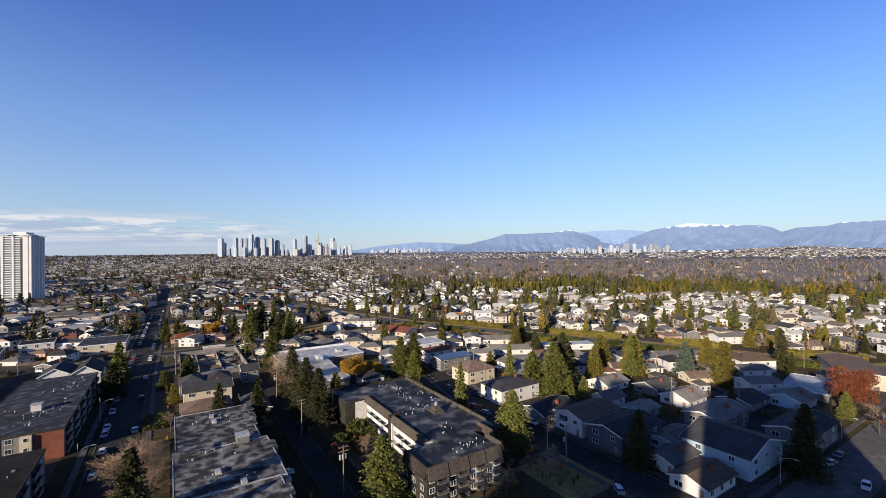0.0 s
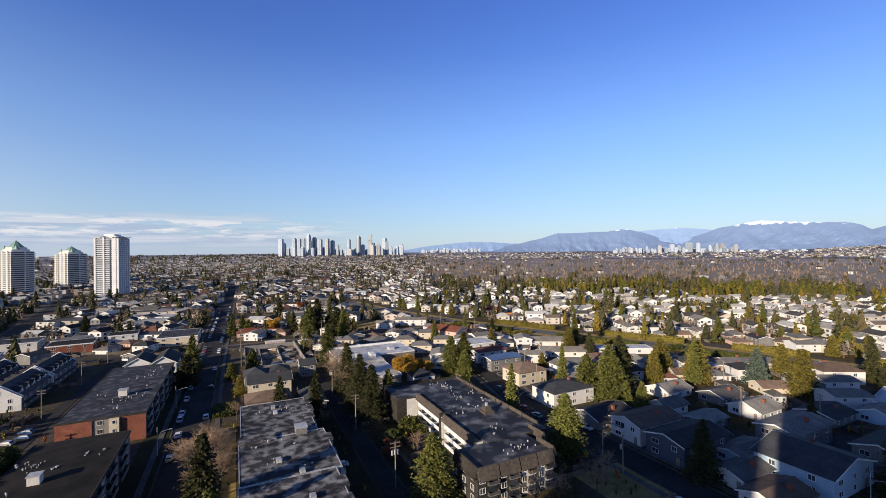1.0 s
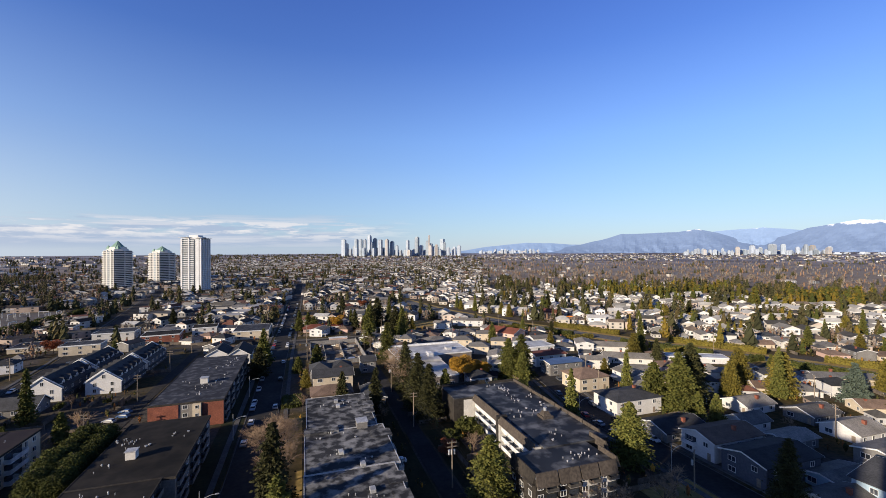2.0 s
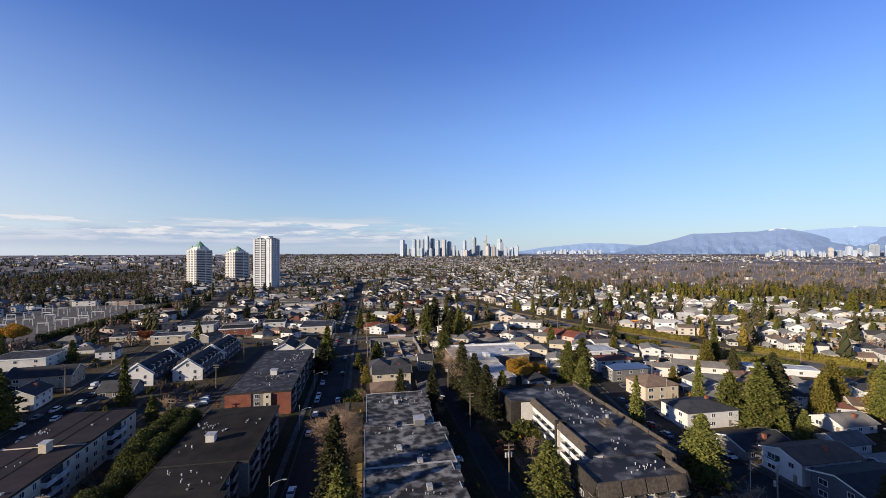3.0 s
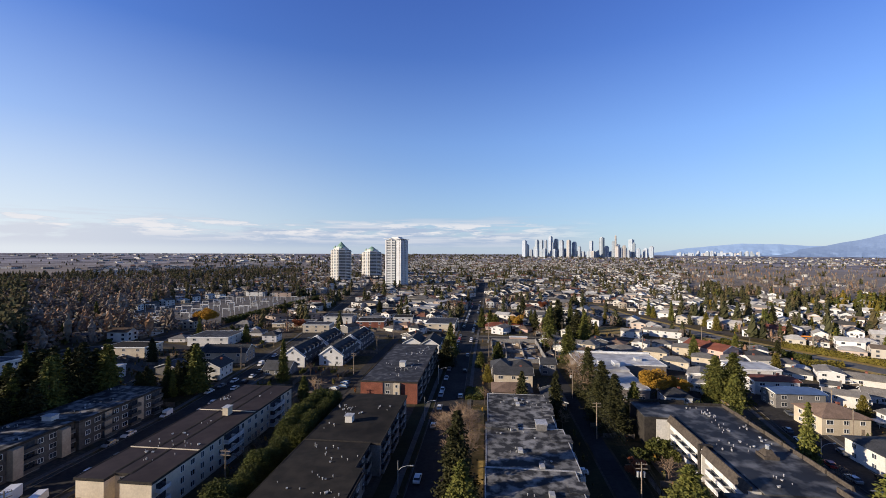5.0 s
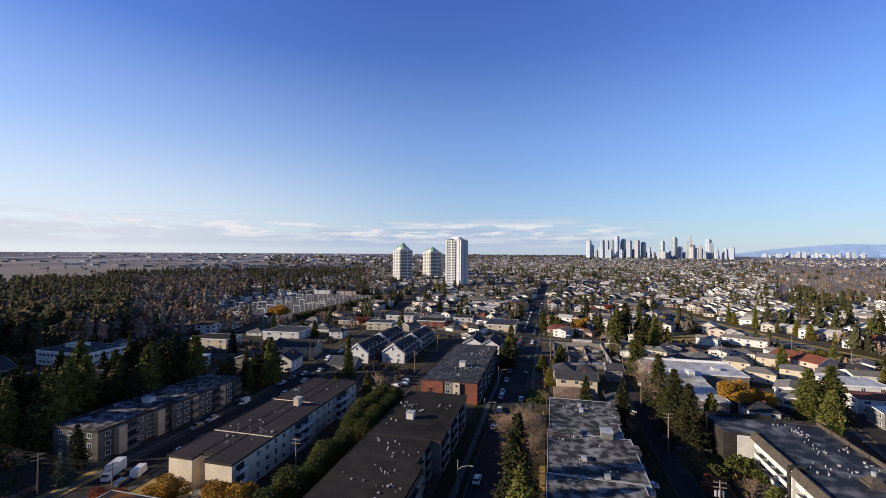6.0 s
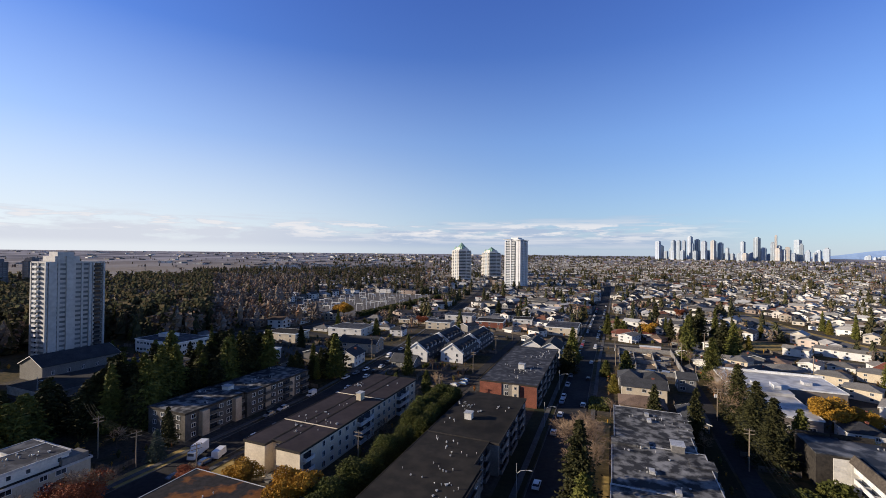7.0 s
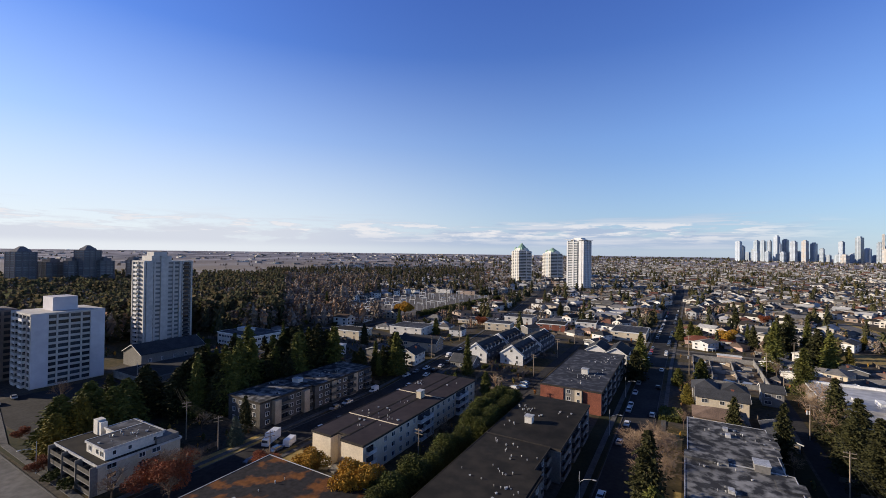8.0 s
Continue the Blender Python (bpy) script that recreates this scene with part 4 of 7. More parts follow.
own_house(168, 90, 90, w=11, d=13, storeys=1, shape="gable", pitch=0.42, wall=TOWNWHITE, cover=SHINGLE_PALE, label="white bungalow with pale gabled roof")
own_house(130, 72.5, 90, w=8, d=14, storeys=1, shape="gable", pitch=0.22, wall=SIDING_BLUE, cover=SHINGLE_PALE, label="low pale blue sided house with white flat eaves", chimney=False)
own_house(134.5, 58.5, 0, w=20, d=17, storeys=2, shape="gable", pitch=0.28, wall=SIDING_BLUE, cover=SHINGLE_DARK, label="pale blue sided house with charcoal roof")
own_house(154, 71.5, 90, w=11, d=20, storeys=2, shape="gable", pitch=0.24, wall=STUCCO_GREY, cover=SHINGLE_PALE, label="grey house with long pale roof")
own_house(163, 51.5, 90, w=11, d=22, storeys=2, shape="gable", pitch=0.3, wall=STUCCO_GREY, cover=SHINGLE_DARK, label="grey house with long charcoal roof")
own_house(117.5, 66, 90, w=7.5, d=13, storeys=1, shape="gable", pitch=0.35, wall=TOWNWHITE, cover=SHINGLE_GREY, label="white trimmed house with grey roof")
own_house(113, 56, 90, w=9, d=14, storeys=1, shape="gable", pitch=0.35, wall=TOWNWHITE, cover=SHINGLE_BROWN, label="white house with brown gabled roof")
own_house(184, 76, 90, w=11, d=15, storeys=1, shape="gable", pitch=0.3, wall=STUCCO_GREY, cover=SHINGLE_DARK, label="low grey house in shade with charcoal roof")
own_house(200, 66, 90, w=11, d=14, storeys=1, shape="gable", pitch=0.4, wall=SIDING_BLUE, cover=SHINGLE_PALE, label="pale blue bungalow with light eaves")
own_house(224, 68, 100, w=15, d=26, storeys=1, shape="flat", pitch=0, wall=STUCCO_GREY, cover=MEMBRANE, label="long low building with pale flat roof", chimney=False)
own_house(262, 64, 118, w=16, d=38, storeys=2, shape="gable", pitch=0.14, wall=STUCCO_CREAM, cover=SHINGLE_BROWN, label="long cream building with low brown roof", chimney=False)
own_house(231, 128, 60, w=10, d=24, storeys=1, shape="gable", pitch=0.25, wall=STUCCO_CREAM, cover=SHINGLE_GREY, label="long cream bungalow beside the wide road")
own_house(240, 96, 60, w=12, d=17, storeys=2, shape="hip", pitch=0.4, wall=STUCCO_WHITE, cover=SHINGLE_BROWN, label="white house with brown hipped roof beside the wide road")
own_house(167, 190, 60, w=10, d=24, storeys=1, shape="gable", pitch=0.34, wall=STUCCO_WHITE, cover=SHINGLE_PALE, label="long white bungalow with pale gabled roof")
own_house(178, 216, 60, w=10, d=20, storeys=1, shape="gable", pitch=0.34, wall=STUCCO_WHITE, cover=SHINGLE_PALE, label="white bungalow with weathered grey roof")
own_house(155, 168, 60, w=9, d=14, storeys=1, shape="gable", pitch=0.36, wall=STUCCO_WHITE, cover=SHINGLE_GREY, label="white garage house with grey gabled roof", chimney=False)
own_house(202, 178, 62, w=9, d=30, storeys=1, shape="flat", pitch=0, wall=TOWNWHITE, cover=MEMBRANE, label="long white flat-roofed row beside the wide road", chimney=False)
own_house(122, 184, 0, w=18, d=9, storeys=2, shape="gable", pitch=0.12, wall=STUCCO_GREY, cover=BLUEMETAL, label="grey house with blue metal roof", along="x", chimney=False)
own_house(124, 201, 0, w=18, d=10, storeys=2, shape="gable", pitch=0.14, wall=STUCCO_WHITE, cover=SHINGLE_RED, label="white house with dark red roof", along="x")
own_house(128, 222, 0, w=20, d=14, storeys=2, shape="flat", pitch=0, wall=STUCCO_WHITE, cover=MEMBRANE, label="white flat-roofed two-storey house", chimney=False)
own_house(132, 267, 30, w=14, d=24, storeys=2, shape="gable", pitch=0.36, wall=STUCCO_PINK, cover=SHINGLE_RED, label="pink stucco house with red tiled roof")
own_house(214, 337, 30, w=12, d=18, storeys=2, shape="gable", pitch=0.34, wall=STUCCO_PINK, cover=SHINGLE_RED, label="pale pink house with red tiled roof")

# behind the grey roof
own_house(12.5, 199.5, 0, w=17, d=10, storeys=2, shape="gable", pitch=0.4, wall=STUCCO_CREAM, cover=SHINGLE_DARK, label="cream two-storey house with charcoal roof", along="x")
own_house(7.5, 211.5, 0, w=9, d=11, storeys=2, shape="hip", pitch=0.5, wall=STUCCO_GREY, cover=SHINGLE_DARK, label="grey house with steep charcoal hipped roof", chimney=False)
own_house(17.5, 212, 0, w=9, d=11, storeys=2, shape="hip", pitch=0.5, wall=STUCCO_GREY, cover=SHINGLE_DARK, label="grey house with steep charcoal hipped roof", chimney=False)
own_house(11, 184, 0, w=16, d=12, storeys=1, shape="hip", pitch=0.36, wall=SIDING_TAN, cover=SHINGLE_BROWN, label="low tan house with brown hipped roof", chimney=False)
own_house(31, 219.5, 0, w=7, d=9, storeys=2, shape="gable", pitch=0.4, wall=STUCCO_GREY, cover=SHINGLE_DARK, label="narrow grey house with charcoal roof", along="x", chimney=False)
own_house(27, 176, 0, w=8, d=16, storeys=1, shape="gable", pitch=0.3, wall=SIDING_DARK, cover=SHINGLE_DARK, label="dark shed beside the lane", chimney=False)

own_house(9, 344, 0, w=18, d=13, storeys=1, shape="hip", pitch=0.34, wall=STUCCO_PINK, cover=SHINGLE_RED, label="low house with brownish red hipped roof", chimney=False)
own_house(23, 352, 0, w=13, d=12, storeys=1, shape="gable", pitch=0.3, wall=STUCCO_WHITE, cover=SHINGLE_RED, label="low white house with red gabled roof", along="x", chimney=False)
# white commercial building with stepped flat roofs
W1 = [(46, 180, 66, 219), (46, 219, 88, 243)]
ob = block("commercial_building", W1, 5.4, TOWER_BROWN, MEMBRANE, FASCIA, "low commercial building with white membrane roof", 1, "commercial building")
part("roof_step", Mesher().box(56, 205, 5.56, 66.2, 222, 6.6).mesh("roof_step", MEMBRANE), ob, "raised white roof block")
part("roof_step", Mesher().box(61, 210, 6.6, 63.4, 216, 8.2).mesh("roof_step", FASCIA), ob, "white upright roof housing")
part("roof_edge", Mesher().box(45.6, 242.2, 5.3, 88.4, 243.4, 6.5).mesh("roof_edge", FASCIA), ob, "white raised roof edge")
part("roof_unit", Mesher().box(50, 200, 5.56, 53, 203, 6.8).mesh("roof_unit", VENT), ob)
part("roof_unit", Mesher().box(76, 226, 5.56, 79, 230, 6.8).mesh("roof_unit", VENT), ob)
dress(ob, W1[0], "s", 1, 3.2, "W", 4)
own_house(83, 268, 0, w=16, d=12, storeys=1, shape="hip", pitch=0.34, wall=STUCCO_GREY, cover=SHINGLE_GREY, label="grey bungalow with hipped roof", chimney=False)


def townhouse_row(x, y0, units, label):
    """A row of long white units with steep dark roofs, a parapet gable at each end and a line of gabled dormers on both slopes."""
    for i in range(units):
        y = y0 + i * 32.4
        ob = thing("townhouse", pose(x, y, 0, 0, 0, 0), label, "townhouse", "row of townhouses")
        w, d, h, pitch = 13.0, 30.0, 5.4, 0.70
        part("wall", gabled_wall(w, d, h, pitch, "y").mesh("wall", TOWNWHITE), ob)
        gable(ob, w, d, h, pitch, SHINGLE_DARK, TOWNWHITE, over=0.45)
        for q in (-d / 2, d / 2 - 0.5):
            line = [(-w / 2 - 0.5, h - 0.4), (0, h + w / 2 * pitch - 0.1), (w / 2 + 0.5, h - 0.4), (w / 2 + 0.5, h + 0.35), (0, h + w / 2 * pitch + 0.75), (-w / 2 - 0.5, h + 0.35)]
            pts = [(u, q + dq, v) for dq in (0, 0.5) for u, v in line]
            part("parapet_gable", Mesher().solid(pts, [(0, 1, 4, 5), (1, 2, 3, 4), (11, 10, 7, 6), (10, 9, 8, 7)] + [(k, 6 + k, 6 + (k + 1) % 6, (k + 1) % 6) for k in range(6)]).mesh("parapet_gable", FASCIA), ob, "white raised gable edge")
        for yy in (-11.4, -5.7, 0.0, 5.7, 11.4):
            for sx in (-1, 1):
                a, b, top = sx * 5.4, sx * 1.6, h + 3.3
                ring = [(a, yy - 1.5, h + 0.2), (a, yy + 1.5, h + 0.2), (a, yy + 1.5, h + 1.9), (a, yy, top), (a, yy - 1.5, h + 1.9)]
                pts = ring + [(b, q, z) for _, q, z in ring]
                part("dormer", Mesher().solid(pts, [(0, 1, 2, 3, 4), (9, 8, 7, 6, 5)] + [(k, 5 + k, 5 + (k + 1) % 5, (k + 1) % 5) for k in range(5)]).mesh("dormer", TOWNWHITE), ob, "white gabled dormer")
                o = a + sx * 0.3
                for s in (-1, 1):
                    p = [(o, yy + s * 1.9, h + 1.62), (b, yy + s * 1.9, h + 1.62), (b, yy, top + 0.06), (o, yy, top + 0.06)]
                    pts = p + [(u, v, z + 0.16) for u, v, z in p]
                    part("dormer_roof", Mesher().solid(pts, [(3, 2, 1, 0), (4, 5, 6, 7), (0, 1, 5, 4), (1, 2, 6, 5), (2, 3, 7, 6), (3, 0, 4, 7)]).mesh("dormer_roof", SHINGLE_DARK), ob)
                part("window", WIN_S, ob, m=pose(a, yy, h + 1.15, 0, 0, 90 * sx))
        # dark panels laid over both white long walls
        for sx in (-1, 1):
            part("side_wall", Mesher().box(min(sx * w / 2, sx * (w / 2 + 0.08)), -d / 2 + 0.6, 0, max(sx * w / 2, sx * (w / 2 + 0.08)), d / 2 - 0.6, h - 0.4).mesh("side_wall", SIDING_DARK), ob, "dark grey panel over the long wall")
        rect = (-w / 2 - 0.08, -d / 2, w / 2 + 0.08, d / 2)
        for s in range(2):
            for u in (3, 8.5, 15, 21.5, 27):
                part("window", WIN_M, ob, m=on_side(rect, "e", u, 1.5 + 2.6 * s))
                if s:
                    part("window", WIN_M, ob, m=on_side(rect, "w", u, 1.5 + 2.6 * s))
            for u in (3.3, 9.7):
                part("window", WIN_T, ob, m=on_side(rect, "s", u, 1.5 + 2.6 * s))
        part("window", WIN_T, ob, m=on_side(rect, "s", 6.5, 7.4))
        part("porch_roof", Mesher().box(w / 2, -d / 2 + 1, 2.5, w / 2 + 1.5, d / 2 - 1, 2.7).mesh("porch_roof", SHINGLE_DARK), ob, "long dark porch roof")
        take(x - 7, y - 16, x + 7, y + 16)


townhouse_row(-101, 231, 2, "white townhouse terrace with steep charcoal roof and dormers")
townhouse_row(-82, 236, 2, "white townhouse terrace with steep charcoal roof and dormers")
own_house(-102, 205, 0, w=13, d=10, storeys=1, shape="gable", pitch=0.6, wall=STUCCO_GREY, cover=SHINGLE_DARK, label="small dark-roofed house with a dormer", along="x", chimney=False)
own_house(-44, 264, 0, w=11, d=17, storeys=2, shape="gable", pitch=0.55, wall=TOWNWHITE, cover=SHINGLE_DARK, label="white house with steep blue-black gabled roof", chimney=False)
own_house(-33, 262, 0, w=11, d=20, storeys=2, shape="gable", pitch=0.6, wall=TOWNWHITE, cover=SHINGLE_DARK, label="white house with steep blue-black gabled roof", chimney=False)
own_house(-35, 342, 0, w=23, d=30, storeys=2, shape="flat", pitch=0, wall=STUCCO_CREAM, cover=TAR_BLUE, label="tan building with grey-blue flat roof", chimney=False)
own_house(-143, 226, 8, w=24, d=13, storeys=2, shape="gable", pitch=0.45, wall=SIDING_TAN, cover=SHINGLE_DARK, label="tan house with long dark pitched roof", along="x")
own_house(-131, 196, 8, w=11, d=13, storeys=2, shape="gable", pitch=0.5, wall=STUCCO_WHITE, cover=SHINGLE_DARK, label="white two-storey house in tree shade")
for x, y, w, d, wall, cover, label in (
        (-178, 268, 26, 22, STUCCO_WHITE, TAR_BLUE, "low shop building with grey-blue flat roof"),
        (-157, 340, 30, 20, STUCCO_CREAM, TAR_BLUE, "tan shop building with flat roof"),
        (-176, 397, 22, 14, STUCCO_PINK, TAR_DARK, "salmon pink shop building with flat roof"),
        (-126, 362, 24, 20, STUCCO_WHITE, TAR_BLUE, "white shop building with flat roof"),
        (-92, 340, 22, 18, BRICKRED, TAR_DARK, "brick shop building with flat roof"),
        (-87, 392, 34, 14, STUCCO_WHITE, TAR_BLUE, "long white building with flat roof"),
        (-70, 362, 16, 16, STUCCO_WHITE, TAR_DARK, "white building with dark flat roof"),
        (-128, 318, 20, 14, STUCCO_CREAM, TAR_BLUE, "cream shop building with flat roof"),
        (-186, 182, 26, 16, STUCCO_WHITE, MEMBRANE, "white low building behind trees"),
        (-206, 232, 24, 16, STUCCO_CREAM, TAR_DARK, "cream low building with dark roof"),
        (-108, 430, 40, 16, STUCCO_WHITE, TAR_DARK, "long white low building with dark roof"),
        (-60, 470, 30, 16, STUCCO_WHITE, MEMBRANE, "white low building with pale roof")):
    own_house(x, y, 6, w=w, d=d, storeys=2 if w < 27 else 1, shape="flat", pitch=0, wall=wall, cover=cover, label=label, chimney=False, name="shop_building", category="commercial building")
# white office by the car park, left
ob = block("office_building", [(-262, 168, -228, 190)], 7.6, STUCCO_WHITE, TAR_BLUE, FASCIA, "white two-storey office building with flat roof beside a car park", 2, "office building")
dress(ob, (-262, 168, -228, 190), "e", 2, 3.6, "W", 3)
dress(ob, (-262, 168, -228, 190), "s", 2, 3.6, "W", 3)
roof_house(ob, -250, 180, 7.8, 10, 6, 1.8, STUCCO_WHITE)

# ---- towers ----


def ring_of(w, d, cut=0.0):
    a, b = w / 2, d / 2
    if not cut:
        return [(-a, -b), (a, -b), (a, b), (-a, b)]
    return [(-a + cut, -b), (a - cut, -b), (a, -b + cut), (a, b - cut), (a - cut, b), (-a + cut, b), (-a, b - cut), (-a, -b + cut)]


def tower(x, y, w, d, h, floors, wall, glass, label, turn=0.0, cut=0.0, crown="box", balcony=0.0, piers=4, pier_w=0.45, slab=None, base=0.0, band=0.34, name="apartment_tower"):
    """A tower of equal storeys: a core, a slab and a ribbon of panes to each storey, upright piers, and a crown."""
    ob = thing(name, pose(x, y, base, 0, 0, turn), label, "tower")
    step = h / floors
    ring = ring_of(w, d, cut)
    n = len(ring)
    part("core", Mesher().prism(ring_of(w - 0.5, d - 0.5, cut), 0, h).mesh("core", wall), ob)
    glass_me = Mesher().prism(ring_of(w - 0.24, d - 0.24, cut), step * (band + 0.02), step * 0.95).mesh("window_band", glass)
    slab_me = Mesher().prism(ring_of(w + balcony * 2, d + balcony * 2, cut), 0, step * band).mesh("floor_band", slab or wall)
    for f in range(floors):
        part("window_band", glass_me, ob, m=pose(0, 0, f * step))
        part("floor_band", slab_me, ob, m=pose(0, 0, f * step + 0.01))
    for i in range(n):
        p, q = Vector(ring[i]), Vector(ring[(i + 1) % n])
        length = (q - p).length
        k = max(1, round(piers * length / max(w, d)))
        for j in range(k):
            c = p + (q - p) * (j / k)
            part("pier", Mesher().box(c.x - pier_w, c.y - pier_w, 0, c.x + pier_w, c.y + pier_w, h + 0.4).mesh("pier", wall), ob)
    part("roof", Mesher().prism(ring_of(w + 0.6, d + 0.6, cut), h, h + 0.9).mesh("roof", slab or wall), ob)
    if crown == "box":
        part("penthouse", Mesher().box(-w * 0.28, -d * 0.28, h + 0.9, w * 0.28, d * 0.28, h + 4.6).box(-w * 0.1, -d * 0.1, h + 4.6, w * 0.12, d * 0.12, h + 6.4).mesh("penthouse", wall), ob)
    elif crown == "wing":
        part("penthouse", Mesher().box(-w * 0.36, -d * 0.36, h + 0.9, w * 0.36, d * 0.36, h + 3.6).box(-w * 0.22, -d * 0.3, h + 3.6, w * 0.25, d * 0.3, h + 6.2).mesh("penthouse", wall), ob)
        part("roof_wing", Mesher().box(-w * 0.62, -d * 0.62, h + 2.4, -w * 0.1, d * 0.62, h + 3.0).box(w * 0.2, -d * 0.62, h + 1.6, w * 0.6, d * 0.62, h + 2.1).mesh("roof_wing", wall), ob)
    elif crown == "cap":
        part("penthouse", Mesher().prism(ring_of(w * 0.7, d * 0.7, cut * 0.7), h + 0.9, h + 4.0, shrink=0.8).prism(ring_of(w * 0.5, d * 0.5, cut * 0.5), h + 4, h + 8.0, shrink=0.3).mesh("penthouse", wall), ob)
    take(x - w, y - d, x + w, y + d)
    return ob


ob = tower(-164, 777, 29, 29, 84, 28, TOWER_WHITE, GLASS_MID, "slim white high-rise with pale glass and balcony bands", turn=-14, crown="wing", balcony=0.9, piers=1, pier_w=1.2, band=0.36)
for x, w in ((9.5, 2.6), (-3.5, 1.0)):
    part("spine", Mesher().box(x - w, -15.7, 0, x + w, -14, 86.5).mesh("spine", TOWER_WHITE), ob, "blank white concrete spine")
for y in (-9, -3, 3, 9):
    part("spine", Mesher().box(14, y - 0.8, 0, 15.7, y + 0.8, 85).mesh("spine", TOWER_WHITE), ob, "blank white concrete spine")
part("glass_strip", Mesher().box(4.2, -15.5, 0, 6.4, -14.2, 82).mesh("glass_strip", GLASS), ob, "dark upright strip of glass")


def banded_tower(x, y, w, shoulder, peak, floors, label):
    """A cream tower of eight sides with rounded balcony bands, a dark glass slot, set-back top storeys and a green pyramid."""
    ob = tower(x, y, w, w, shoulder, floors, TOWER_CREAM, GLASS, label, turn=-20, cut=w * 0.29, crown="none", balcony=1.5, piers=1, pier_w=0.5, band=0.40)
    s = w / 2
    for side in (-1, 1):
        part("spine", Mesher().box(side * 3.4 - 1.2, -s - 1.0, 0, side * 3.4 + 1.2, -s + 1, shoulder + 2).mesh("spine", TOWER_CREAM), ob, "pale upright concrete spine")
    part("glass_slot", Mesher().box(-2.2, -s - 0.9, 0, 2.2, -s + 1, shoulder).mesh("glass_slot", GLASS_BLUE), ob, "dark upright slot of glass")
    for k, f in enumerate((0.80, 0.66)):
        z = shoulder + 0.9 + 3.2 * k
        part("set_back", Mesher().prism(ring_of(w * f, w * f, w * f * 0.29), z, z + 1.2).prism(ring_of(w * f - 1, w * f - 1, w * f * 0.29), z + 1.2, z + 3.2).mesh("set_back", TOWER_CREAM), ob, "set-back top storey")
    z = shoulder + 7.3
    part("cone_roof", Mesher().prism(ring_of(w * 0.5, w * 0.5, w * 0.14), z, peak, shrink=0.06).mesh("cone_roof", COPPER), ob, "green metal pyramid roof")
    for sx in (-1, 1):
        part("gable_peak", Mesher().prism([(sx * w * 0.22 - 3, -w * 0.34), (sx * w * 0.22 + 3, -w * 0.34), (sx * w * 0.22 + 3, -w * 0.18), (sx * w * 0.22 - 3, -w * 0.18)], shoulder + 4, shoulder + 10, shrink=0.1).mesh("gable_peak", COPPER), ob, "small green roof peak")


banded_tower(-305, 878, 38, 66, 84, 21, "cream banded high-rise with a green pyramid roof")
banded_tower(-281, 1034, 42, 62, 77, 18, "cream banded high-rise with a low green pyramid roof")
# the grey tower by the wood and the white-panelled slab before it
ob = tower(-299.5, 153.5, 14, 29, 52, 19, TOWER_GREY, GLASS_MID, "weathered grey concrete apartment tower beside a dark wood", band=0.48, pier_w=0.5, piers=5, crown="none", balcony=0.15)
part("penthouse", Mesher().box(-6, -10, 52.9, 6, 2, 56).box(-2, -9, 52.9, 6.4, -1, 58.5).mesh("penthouse", TOWER_GREY), ob)
for y0, y1, top in ((-13.6, -9.8, 52.5), (-5.2, -0.8, 56), (6.2, 7.6, 52.5)):
    part("spine", Mesher().box(5.5, y0, 0, 7.9, y1, top).mesh("spine", TOWER_GREY), ob, "blank grey concrete spine")
for f in range(19):
    put_balcony(BALC_W, ob, pose(-1, -14.6, f * 52 / 19 + 0.3))
    put_balcony(BALC_D, ob, pose(7.2, 10.8, f * 52 / 19 + 0.3, 0, 0, 90))
ob = tower(-251, 84, 22, 26, 31, 12, TOWER_GREY, GLASS, "pale slab apartment block with blank lavender panels and balconies", piers=6, pier_w=0.3, crown="none", balcony=0.1, band=0.36)
part("panel", Mesher().box(10.6, -13.1, 0.4, 11.6, -7.4, 31.6).mesh("panel", TOWER_LAV), ob, "blank pale lavender wall panel")
part("panel", Mesher().box(10.6, 7.6, 0.4, 11.6, 13.1, 31.6).mesh("panel", TOWER_LAV), ob, "blank pale lavender wall panel")
part("penthouse", Mesher().box(-6, -4, 31.9, 5, 5, 38).mesh("penthouse", TOWER_LAV), ob, "pale rooftop lift housing")
for f in range(12):
    put_balcony(BALC_W, ob, pose(-4, -13.1, f * 31 / 12 + 0.4))
    put_balcony(BALC_W, ob, pose(4, -13.1, f * 31 / 12 + 0.4))
    put_balcony(BALC_W, ob, pose(6, 13.1, f * 31 / 12 + 0.4, 0, 0, 180))
tower(-276, 62, 18, 24, 31, 11, TOWER_BROWN, GLASS, "brown apartment block behind the pale slab", piers=5, crown="box")
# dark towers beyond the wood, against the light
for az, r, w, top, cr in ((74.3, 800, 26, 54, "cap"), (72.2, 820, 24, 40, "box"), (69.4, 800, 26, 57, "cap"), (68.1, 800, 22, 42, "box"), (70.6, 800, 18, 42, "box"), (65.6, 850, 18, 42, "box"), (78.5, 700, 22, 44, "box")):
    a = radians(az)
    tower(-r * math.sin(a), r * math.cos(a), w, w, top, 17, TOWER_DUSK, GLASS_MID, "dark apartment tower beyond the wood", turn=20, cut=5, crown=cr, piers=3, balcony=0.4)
# low hall with the arched window by the grey tower
ob = thing("hall", pose(-246, 128, 0, 0, 0, 0), "low grey hall with dark pitched roof", "building")
part("wall", gabled_wall(18, 32, 7, 0.45, "y").mesh("wall", STUCCO_GREY), ob)
gable(ob, 18, 32, 7, 0.45, SHINGLE_DARK, STUCCO_GREY, along="y")
for u in range(5):
    part("window", WIN_T, ob, m=pose(9, -12 + 6 * u, 3.5, 0, 0, 90))
take(-256, 110, -236, 146)
ob = block("parkade", [(-232, 98, -205, 160)], 3.2, CONCRETE, ASPHALT, CONCRETE, "low concrete parking deck in the shade", 1, "parking deck")

